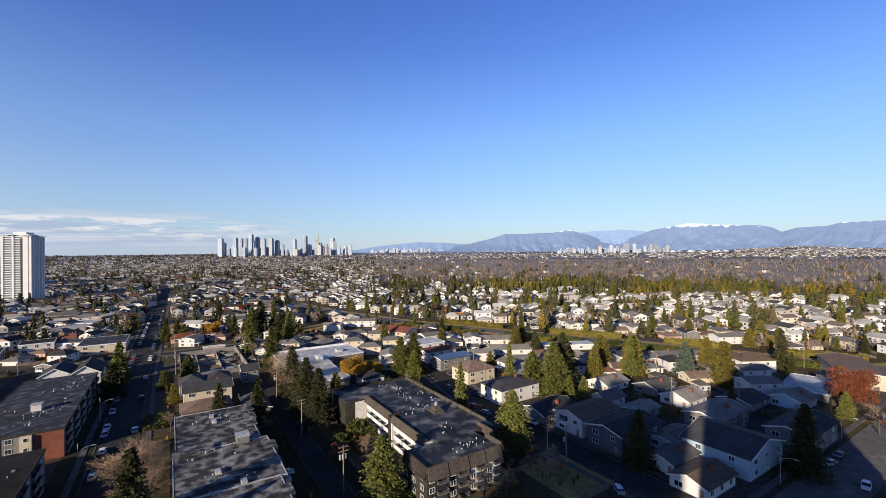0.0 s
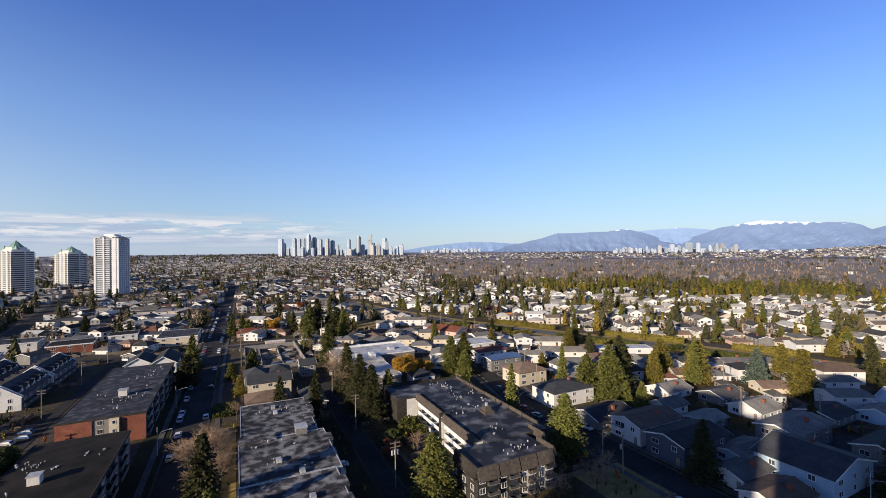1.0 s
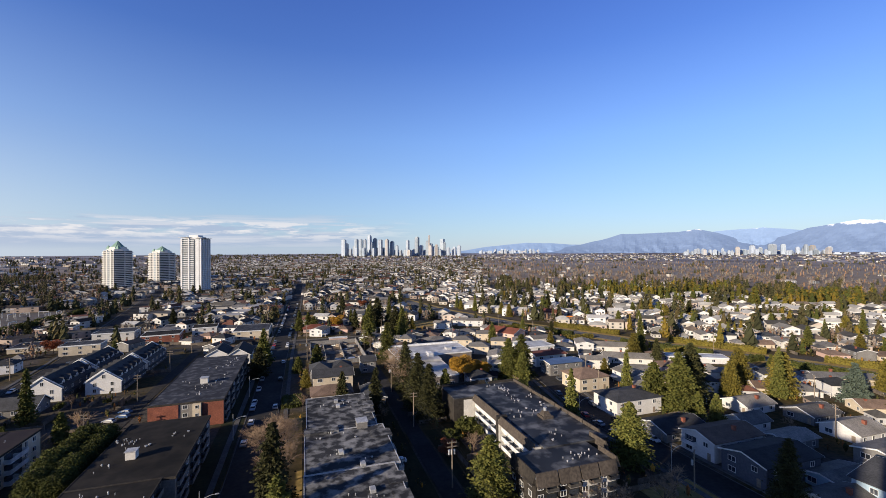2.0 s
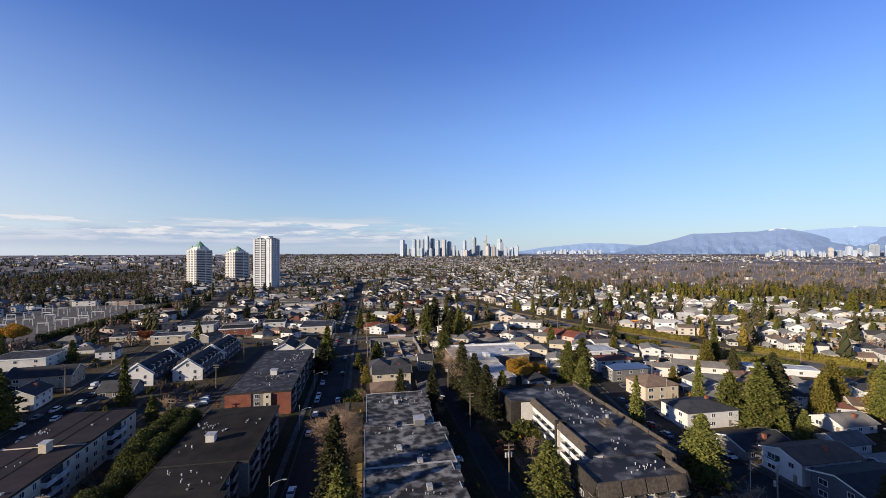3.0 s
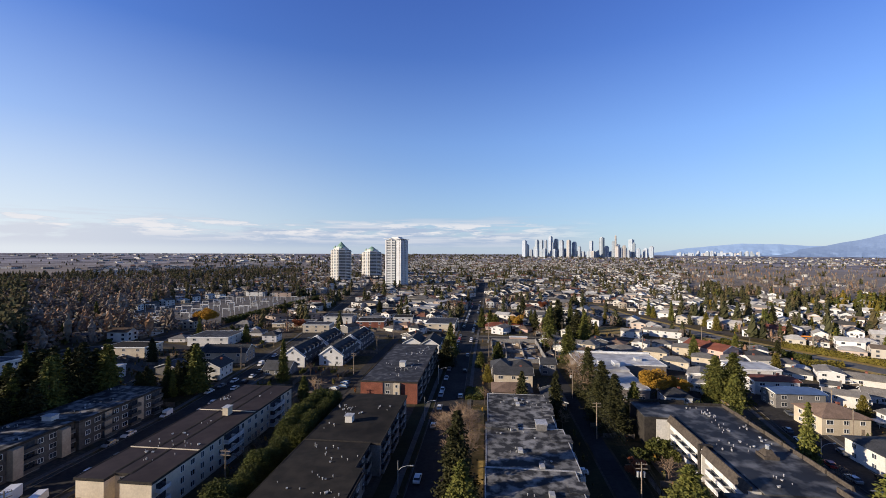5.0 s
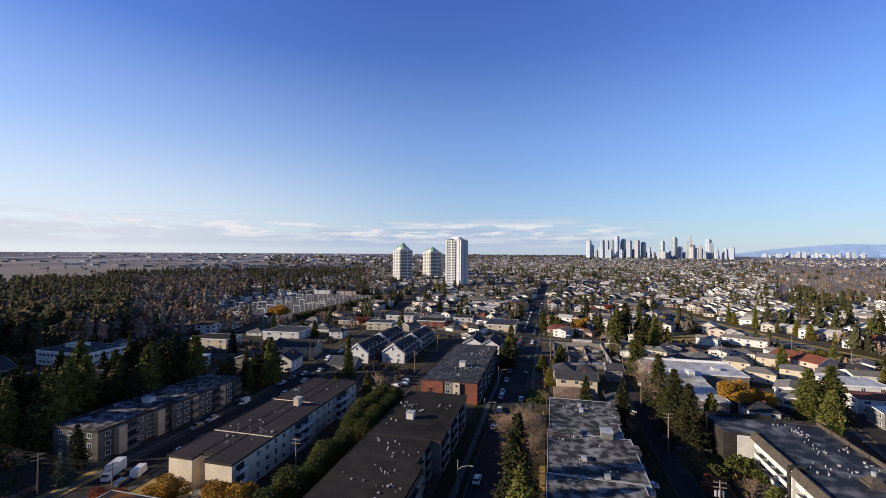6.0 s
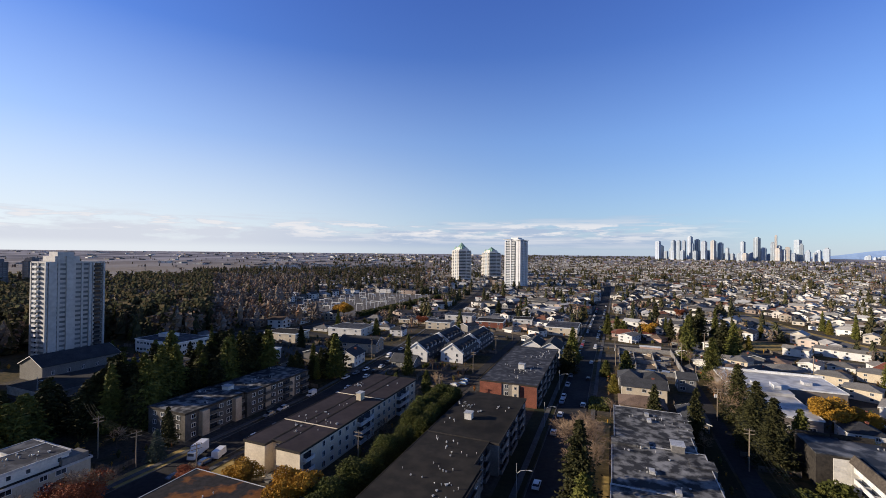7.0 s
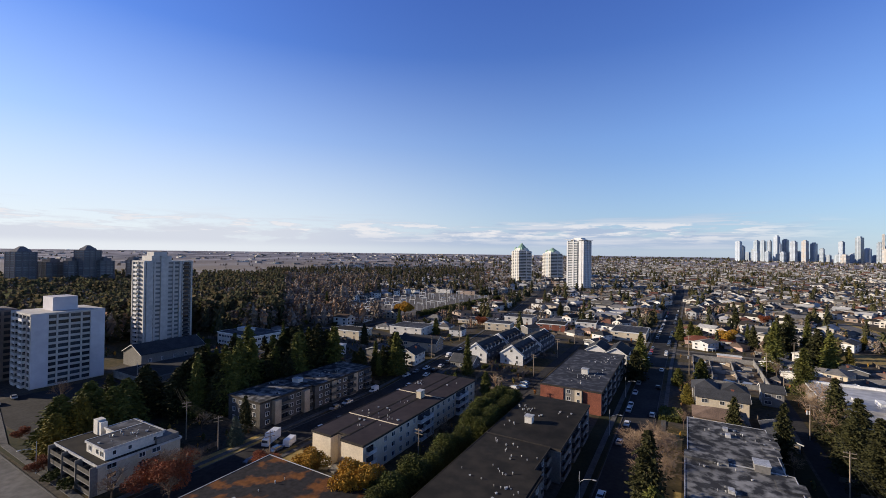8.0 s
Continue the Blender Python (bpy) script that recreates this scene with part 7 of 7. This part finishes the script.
lone("substation_yard", Mesher().box(-352, 338, 0, -226, 556, 0.05).mesh("substation_yard", GRAVEL), "pale gravel yard of the substation", "yard", kind="structure")
take(-352, 330, -215, 560)
own_house(-300, 345, 0, w=52, d=12, storeys=1, shape="flat", pitch=0, wall=STUCCO_WHITE, cover=MEMBRANE, label="long white control building of the substation", chimney=False)
own_house(-330, 330, 0, w=40, d=9, storeys=1, shape="flat", pitch=0, wall=STUCCO_GREY, cover=MEMBRANE, label="low pale store beside the substation", chimney=False)
for k in range(16):
    hedge(-222 + k * 0.3, 340 + k * 13.5, -217 + k * 0.3, 353 + k * 13.5, 5, HEDGE, "dark clipped hedge along the substation", 0.5, 4)

# ---- the town beyond: houses, then trees ----

TOWN = random.Random(17)
near_spots, far_spots = [], []


def lots(cx, cy, turn, nx, ny, step_x, step_y, pair, keep, reach=2400):
    """Rows of houses back to back between parallel streets."""
    c, s = math.cos(radians(turn)), math.sin(radians(turn))
    for j in range(ny):
        for i in range(nx):
            u = (i - nx / 2) * step_x + TOWN.uniform(-1.5, 1.5)
            v = j * step_y + (pair if j % 2 else 0) + TOWN.uniform(-1, 1)
            x, y = cx + u * c - v * s, cy + u * s + v * c
            r = math.hypot(x, y)
            if TOWN.random() > keep or r > reach or not free(x, y, 4.2):
                continue
            az = math.degrees(math.atan2(x, y))
            if abs(az) > 82 or (az > 24 and 640 < r < 2300 and TOWN.random() < 0.9):
                continue
            take(x - 4.5, y - 4.5, x + 4.5, y + 4.5, 0)
            (near_spots if r < 430 else far_spots).append((r, x, y, turn + TOWN.choice((0, 90, 180))))


lots(330, 70, -28, 100, 44, 12.2, 19.5, -3, 0.96, 640)
lots(160, 330, 62 - 90, 46, 90, 13, 21, -3, 0.9, 1500)
lots(60, 160, 0, 14, 28, 14, 21, -3, 0.9)
lots(185, 70, -28, 14, 12, 13, 18, 0, 0.95)
lots(60, 430, 0, 80, 70, 14, 23, -4, 0.8)
lots(-150, 420, 0, 22, 40, 22, 34, -6, 0.6)
lots(-420, 620, 25, 44, 30, 21, 34, -6, 0.5)
lots(-175, 175, 6, 8, 8, 21, 25, -4, 0.85)
lots(-330, 230, 10, 10, 6, 24, 36, 0, 0.25)
near_spots.sort()
sheds = []
for r, x, y, t in near_spots[:92]:
    k = TOWN.choice((0, 1, 1, 2, 3, 4, 6, 6, 7, 0, 5, 8) if x > 0 else (0, 2, 3, 4, 4, 7, 5, 8))
    put_house(k, x, y, t)
    for _ in range(2):
        gx, gy = x + TOWN.choice((-1, 1)) * TOWN.uniform(7, 12), y + TOWN.choice((-1, 1)) * TOWN.uniform(7, 12)
        if free(gx, gy, 2.2):
            sheds.append((gx, gy, 0.0, t, TOWN.uniform(0.4, 0.55), TOWN.uniform(0.6, 0.75)))
            take(gx - 2, gy - 2, gx + 2, gy + 2, 0)
far_spots += near_spots[92:]
# more of the same, thinning out up the ridge and across the valley
for i in range(2600):
    az = radians(TOWN.uniform(-14, 80))
    r = 900 + 2600 * TOWN.random() ** 1.2
    x, y = r * math.sin(az), r * math.cos(az)
    if math.degrees(az) > 24 and 700 < r < 2300 and TOWN.random() < 0.88:
        continue
    far_spots.append((r, x, y, TOWN.choice((0, 90)) + TOWN.uniform(-8, 8)))
for i in range(560):
    az = radians(TOWN.uniform(67, 82))
    r = TOWN.uniform(2800, 4200)
    far_spots.append((r, r * math.sin(az), r * math.cos(az), TOWN.uniform(0, 90)))
for i in range(280):
    az = radians(TOWN.uniform(24, 67))
    r = TOWN.uniform(2600, 4100)
    far_spots.append((r, r * math.sin(az), r * math.cos(az), TOWN.uniform(0, 90)))
# sheds and greenhouses on the river plain
for i in range(520):
    az = radians(TOWN.uniform(-80, -14))
    r = TOWN.uniform(1700, 4600)
    far_spots.append((r, r * math.sin(az), r * math.cos(az), 300 + TOWN.uniform(0, 90)))

WALLS = mat("far_house_walls", (0.95, 0.95, 0.95), (0.8, 0.8, 0.8), 0.3, 0.85, rand=0.12, island=True, palette=[(0.62, 0.61, 0.58), (0.40, 0.35, 0.29), (0.68, 0.67, 0.65), (0.22, 0.215, 0.21), (0.33, 0.26, 0.22), (0.60, 0.58, 0.55), (0.28, 0.29, 0.31), (0.50, 0.47, 0.42), (0.18, 0.17, 0.16)])
ROOFS = mat("far_house_roofs", (0.95, 0.95, 0.95), (0.7, 0.7, 0.7), 0.8, 0.9, rand=0.25, island=True, spec=0.1, palette=[(0.15, 0.14, 0.13), (0.05, 0.048, 0.046), (0.34, 0.325, 0.30), (0.12, 0.086, 0.066), (0.08, 0.08, 0.084), (0.52, 0.515, 0.51), (0.06, 0.052, 0.05), (0.20, 0.195, 0.195), (0.17, 0.08, 0.058), (0.10, 0.10, 0.105), (0.42, 0.42, 0.42), (0.09, 0.085, 0.08)])
WALLS_WHITE = mat("suburb_house_walls", (0.95, 0.95, 0.95), (0.85, 0.85, 0.85), 0.3, 0.85, rand=0.1, island=True, palette=[(0.76, 0.75, 0.72), (0.60, 0.55, 0.47), (0.80, 0.79, 0.77), (0.42, 0.40, 0.38), (0.74, 0.72, 0.68), (0.55, 0.45, 0.38), (0.78, 0.77, 0.75)])
ROOFS_PALE = mat("suburb_house_roofs", (0.95, 0.95, 0.95), (0.75, 0.75, 0.75), 0.8, 0.9, rand=0.25, island=True, spec=0.1, palette=[(0.36, 0.345, 0.32), (0.10, 0.097, 0.093), (0.46, 0.445, 0.42), (0.20, 0.16, 0.13), (0.54, 0.53, 0.51), (0.28, 0.27, 0.255), (0.08, 0.078, 0.076), (0.40, 0.385, 0.36)])


def far_template(kind):
    """Corners, triangles and material numbers of a simple house: walls 0, roof 1, panes 2."""
    w, d, h = ((11, 14, 3.4), (11, 15, 5.8), (26, 17, 5.0))[kind]
    a, b = w / 2, d / 2
    v = [(-a, -b, 0), (a, -b, 0), (a, b, 0), (-a, b, 0), (-a, -b, h), (a, -b, h), (a, b, h), (-a, b, h)]
    quads = [(0, 1, 5, 4, 0), (1, 2, 6, 5, 0), (2, 3, 7, 6, 0), (3, 0, 4, 7, 0)]
    o = 0.6
    n = len(v)
    if kind == 0:
        v += [(-a - o, -b - o, h - 0.1), (a + o, -b - o, h - 0.1), (a + o, b + o, h - 0.1), (-a - o, b + o, h - 0.1), (0, -b * 0.35, h + 2.3), (0, b * 0.35, h + 2.3)]
        quads += [(n, n + 1, n + 4, n + 4, 1), (n + 1, n + 2, n + 5, n + 4, 1), (n + 2, n + 3, n + 5, n + 5, 1), (n + 3, n, n + 4, n + 5, 1)]
    elif kind == 1:
        v += [(-a - o, -b - o, h - 0.2), (a + o, -b - o, h - 0.2), (a + o, b + o, h - 0.2), (-a - o, b + o, h - 0.2), (0, -b - o, h + 1.9), (0, b + o, h + 1.9)]
        quads += [(n + 1, n + 2, n + 5, n + 4, 1), (n + 3, n, n + 4, n + 5, 1)]
        k = len(v)
        v += [(-a, -b, h), (a, -b, h), (0, -b, h + 1.8), (-a, b, h), (a, b, h), (0, b, h + 1.8)]
        quads += [(k, k + 1, k + 2, k + 2, 0), (k + 4, k + 3, k + 5, k + 5, 0)]
    else:
        v += [(-a, -b, h), (a, -b, h), (a, b, h), (-a, b, h)]
        quads += [(n, n + 1, n + 2, n + 3, 1)]
    for side in (-1, 1):
        for zz in ([1.0] if kind == 0 else [0.9, 3.5]):
            for u in (-0.28, 0.25):
                k = len(v)
                v += [(w * u - 1.0, side * (b + 0.05), zz), (w * u + 1.0, side * (b + 0.05), zz), (w * u + 1.0, side * (b + 0.05), zz + 1.3), (w * u - 1.0, side * (b + 0.05), zz + 1.3)]
                quads.append((k, k + 1, k + 2, k + 3, 2) if side < 0 else (k + 3, k + 2, k + 1, k, 2))
                k = len(v)
                v += [(side * (a + 0.05), d * u - 1.0, zz), (side * (a + 0.05), d * u + 1.0, zz), (side * (a + 0.05), d * u + 1.0, zz + 1.3), (side * (a + 0.05), d * u - 1.0, zz + 1.3)]
                quads.append((k, k + 1, k + 2, k + 3, 2) if side > 0 else (k + 3, k + 2, k + 1, k, 2))
    tris, kinds = [], []
    for p, q, r, s, m in quads:
        tris.append((p, q, r))
        kinds.append(m)
        if s != r:
            tris.append((p, r, s))
            kinds.append(m)
    return np.array(v, float), np.array(tris), np.array(kinds)


def spread_out(name, template, kinds, spots, mats, label, category):
    """spots: rows of x, y, z, turn, sx, sz. One mesh of many copies."""
    if len(spots) == 0:
        return
    s = np.array(spots, float)
    c, n = np.cos(np.radians(s[:, 3]))[:, None], np.sin(np.radians(s[:, 3]))[:, None]
    x, y, z = (template[0][None, :, i] for i in range(3))
    sx, sz = s[:, 4][:, None], s[:, 5][:, None]
    v = np.stack([s[:, :1] + (x * c - y * n) * sx, s[:, 1:2] + (x * n + y * c) * sx, s[:, 2:3] + z * sz], -1).reshape(-1, 3)
    t = (template[1][None] + (np.arange(len(s)) * len(template[0]))[:, None, None]).reshape(-1, 3)
    lone(name, quick_mesh(name, v, t, mats, np.tile(kinds, len(s))), label, category, kind="stuff")


groups = {(0, 0): list(sheds), (1, 0): [], (2, 0): [], (0, 1): [], (1, 1): [], (2, 1): []}
thin = random.Random(8)
for r, x, y, t in far_spots:
    way = math.degrees(math.atan2(x, y))
    if thin.random() < (0.75 if 24 < way < 82 and 800 < r < 2600 else 0.6 if way < -45 and r > 1200 else 0.0):
        continue
    big = t >= 300
    k = 2 if big or (x < 0 and TOWN.random() < 0.3) else TOWN.choice((0, 1, 1))
    s = TOWN.uniform(0.7, 0.95) * (1.5 if big else 1.0)
    groups[k, int(way > 18 and r < 1000)].append((x, y, rise(x, y) - 0.1, t, s, TOWN.uniform(0.85, 1.15)))
for (k, east), spots in groups.items():
    v, t, kinds = far_template(k)
    spread_out("distant_houses", (v, t), kinds, spots, [WALLS_WHITE if east else WALLS, ROOFS_PALE if east else ROOFS, GLASS], ("distant bungalows with hipped roofs", "distant two-storey houses with gabled roofs", "distant flat-roofed sheds and shops")[k], "houses")

# garden trees near by, each a thing
count = 0
while count < 250:
    az, r = radians(TOWN.uniform(-60, 80)), 130 + 330 * TOWN.random() ** 0.7
    x, y = r * math.sin(az), r * math.cos(az)
    if not free(x, y, 1.2):
        continue
    kind = TOWN.choice(("fir", "olive", "cedar", "olive", "bare", "cedar", "shrub", "bare", "fir") if x > 0 else ("bare", "shrub", "bare", "olive", "shrub", "fir", "bare"))
    plant(kind, x, y, TOWN.uniform(0.55, 1.05) if kind != "shrub" else TOWN.uniform(0.7, 1.3))
    take(x - 1, y - 1, x + 1, y + 1, 0)
    count += 1


def far_tree(shape, seed, n=24):
    """A rough solid core with leaf clumps all over it."""
    g = np.random.default_rng(seed)
    cone = shape == "cone"
    rows = [(0.05, 0.16), (0.22, 0.20), (0.5, 0.13), (0.78, 0.06)] if cone else [(0.12, 0.03), (0.4, 0.11), (0.65, 0.13), (0.86, 0.05)]
    m = 6
    core = [(math.cos(6.28 * i / m + k) * r * g.uniform(0.8, 1.15), math.sin(6.28 * i / m + k) * r * g.uniform(0.8, 1.15), z * g.uniform(0.97, 1.03)) for k, (z, r) in enumerate(rows) for i in range(m)] + [(0, 0, 1.0)]
    tris = []
    for k in range(len(rows) - 1):
        for i in range(m):
            p, q = k * m + i, k * m + (i + 1) % m
            tris += [(p, q, q + m), (p, q + m, p + m)]
    o = (len(rows) - 1) * m
    tris += [(o + i, o + (i + 1) % m, len(core) - 1) for i in range(m)]
    f = np.sort(g.random(n))
    if cone:
        r, z = (1 - f) ** 0.75 * 0.24 + 0.02, 0.06 + f * 0.92
    else:
        r, z = np.sqrt(np.clip(1 - ((f - 0.5) / 0.55) ** 2, 0.02, 1)) * 0.33, 0.18 + f * 0.78
    a = g.uniform(0, 6.28, n)
    v, t = leaf_cloud(np.stack([np.cos(a) * r, np.sin(a) * r, z], 1), g.uniform(0.6, 1.3, n) * (0.072 if cone else 0.085), g, lean=np.stack([np.cos(a), np.sin(a), -0.3 + 0 * a], 1))
    return np.concatenate([np.array(core), v]), np.concatenate([np.array(tris), t + len(core)])


DARKWOOD = mat("far_conifers", (0.85, 0.85, 0.85), (1, 1, 1), 0.3, 0.95, rand=0.15, island=True, spec=0.1, palette=[(0.050, 0.052, 0.026), (0.072, 0.066, 0.030), (0.10, 0.080, 0.038), (0.060, 0.060, 0.028)])
WARMWOOD = mat("far_yellow_conifers", (0.9, 0.9, 0.9), (1, 1, 1), 0.3, 0.95, rand=0.2, island=True, spec=0.1, palette=[(0.10, 0.098, 0.022), (0.135, 0.11, 0.022), (0.062, 0.07, 0.020), (0.15, 0.105, 0.02)])
# bare woods in lightened colours that carry the haze
BROWNWOOD = mat("hazed_bare_woods", (0.85, 0.85, 0.85), (1, 1, 1), 0.3, 0.95, rand=0.2, island=True, spec=0.1, palette=[(0.20, 0.15, 0.12), (0.16, 0.13, 0.11), (0.24, 0.21, 0.165), (0.22, 0.185, 0.16), (0.26, 0.16, 0.10)])
# the big wood is lightened too, in place of haze
WOODLAND = mat("hazed_woodland_conifers", (0.85, 0.85, 0.85), (1, 1, 1), 0.3, 0.95, rand=0.2, island=True, spec=0.1, palette=[(0.09, 0.095, 0.052), (0.115, 0.108, 0.06), (0.135, 0.11, 0.062), (0.10, 0.10, 0.055), (0.13, 0.105, 0.065)], thin=0.4)
stands = {k + f: [] for k in ("dark", "warm", "brown", "wood") for f in ("", "_far")}


def stand(kind, n, az0, az1, r0, r1, h0, h1, clear=True, clump=1):
    """Trees scattered over a sector, some of them in clumps."""
    done, tries = 0, 0
    while done < n and tries < n * 6:
        tries += 1
        a, r = radians(TOWN.uniform(az0, az1)), r0 + (r1 - r0) * TOWN.random()
        cx, cy = r * math.sin(a), r * math.cos(a)
        for _ in range(TOWN.randint(1, clump)):
            x, y = cx + TOWN.gauss(0, 5.0 if clump > 1 else 0), cy + TOWN.gauss(0, 5.0 if clump > 1 else 0)
            if clear and r < 900 and not free(x, y, 1.0):
                continue
            h = TOWN.uniform(h0, h1)
            stands[kind + ("_far" if r > 1250 else "")].append((x, y, rise(x, y) - 0.3, TOWN.uniform(0, 360), h * TOWN.uniform(0.85, 1.4), h))
            done += 1


stand("dark", 1500, -35, 24, 330, 1500, 6, 17, clump=5)
stand("brown", 2100, -35, 24, 330, 1500, 4, 10, clump=4)
stand("dark", 230, 22, 80, 300, 700, 10, 20, clump=4)
stand("brown", 260, 22, 80, 280, 640, 5, 9, clump=2)
stand("warm", 280, 24, 82, 330, 760, 7, 15, clump=4)
stand("warm", 380, 38, 82, 560, 760, 12, 19, False, clump=7)
stand("dark", 240, 24, 70, 560, 900, 12, 18, False, clump=6)
stand("brown", 2600, 22, 82, 760, 2300, 6, 11, False)
stand("dark", 500, 22, 82, 900, 2600, 8, 14, False, clump=6)
stand("dark", 1800, -36, 24, 1400, 3400, 8, 16, False, clump=4)
stand("brown", 1500, -36, 30, 1400, 3400, 6, 12, False)
stand("dark", 700, -16, 6, 2800, 4500, 9, 17, False, clump=5)
stand("dark", 500, 24, 82, 2200, 4200, 8, 14, False)
# the big wood on the slope to the river
stand("wood", 2100, -79, -50, 330, 950, 15, 26)
stand("brown", 1300, -76, -38, 340, 950, 12, 21)
stand("wood", 1100, -52, -24, 560, 1350, 9, 18)
stand("brown", 800, -52, -20, 480, 1350, 6, 13)
stand("brown", 420, -80, -24, 1000, 2600, 6, 11, False, clump=5)
stand("wood", 300, -80, -14, 2000, 4500, 6, 10, False, clump=8)
stand("dark", 70, -80, -24, 1300, 2600, 7, 12, False)
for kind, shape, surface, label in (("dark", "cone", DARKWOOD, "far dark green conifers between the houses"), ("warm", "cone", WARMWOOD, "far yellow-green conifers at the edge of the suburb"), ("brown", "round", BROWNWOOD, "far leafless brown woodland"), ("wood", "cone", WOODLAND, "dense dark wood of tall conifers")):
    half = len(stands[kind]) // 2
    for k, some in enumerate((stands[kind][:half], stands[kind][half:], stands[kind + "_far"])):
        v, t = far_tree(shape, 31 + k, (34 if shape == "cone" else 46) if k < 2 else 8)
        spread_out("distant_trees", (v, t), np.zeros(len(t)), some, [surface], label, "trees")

# shrubs and fences in the gardens
GARDEN = mat("garden_shrubs", (0.9, 0.9, 0.9), (1, 1, 1), 0.5, 0.9, rand=0.25, island=True, palette=[(0.04, 0.05, 0.018), (0.075, 0.075, 0.024), (0.16, 0.10, 0.045), (0.05, 0.055, 0.02), (0.24, 0.10, 0.035), (0.10, 0.085, 0.03), (0.30, 0.17, 0.03)])
spots = []
while len(spots) < 2300:
    a, r = radians(TOWN.uniform(-70, 80)), 95 + 420 * TOWN.random() ** 0.8
    x, y = r * math.sin(a), r * math.cos(a)
    if free(x, y, 0.8):
        h = TOWN.uniform(0.9, 3.4)
        spots.append((x, y, -0.1, TOWN.uniform(0, 360), h * TOWN.uniform(1.0, 1.9), h))
v, t = far_tree("round", 77, 14)
spread_out("garden_shrubs", (v, t), np.zeros(len(t)), spots, [GARDEN], "low shrubs and bushes between the houses", "shrubs")
spots = []
while len(spots) < 520:
    a, r = radians(TOWN.uniform(-60, 80)), 110 + 400 * TOWN.random() ** 0.8
    x, y = r * math.sin(a), r * math.cos(a)
    if free(x, y, 1.5):
        spots.append((x, y, 0.0, TOWN.choice((0, 90)) - (28 if x > 170 else 0), TOWN.uniform(0.7, 1.3), TOWN.uniform(0.8, 1.1)))
fence = Mesher()
for i in range(6):
    fence.box(-4.8 + i * 1.6, -0.04, 0.1, -3.3 + i * 1.6, 0.04, 1.65)
    fence.box(-3.32 + i * 1.6, -0.06, 0, -3.2 + i * 1.6, 0.06, 1.8)
tri = np.array([(q[0], q[k], q[k + 1]) for q in fence.f for k in (1, 2)])
spread_out("garden_fences", (np.array(fence.v), tri), np.zeros(len(tri)), spots, [TIMBER_GREY], "weathered wooden garden fences between the houses", "fences")
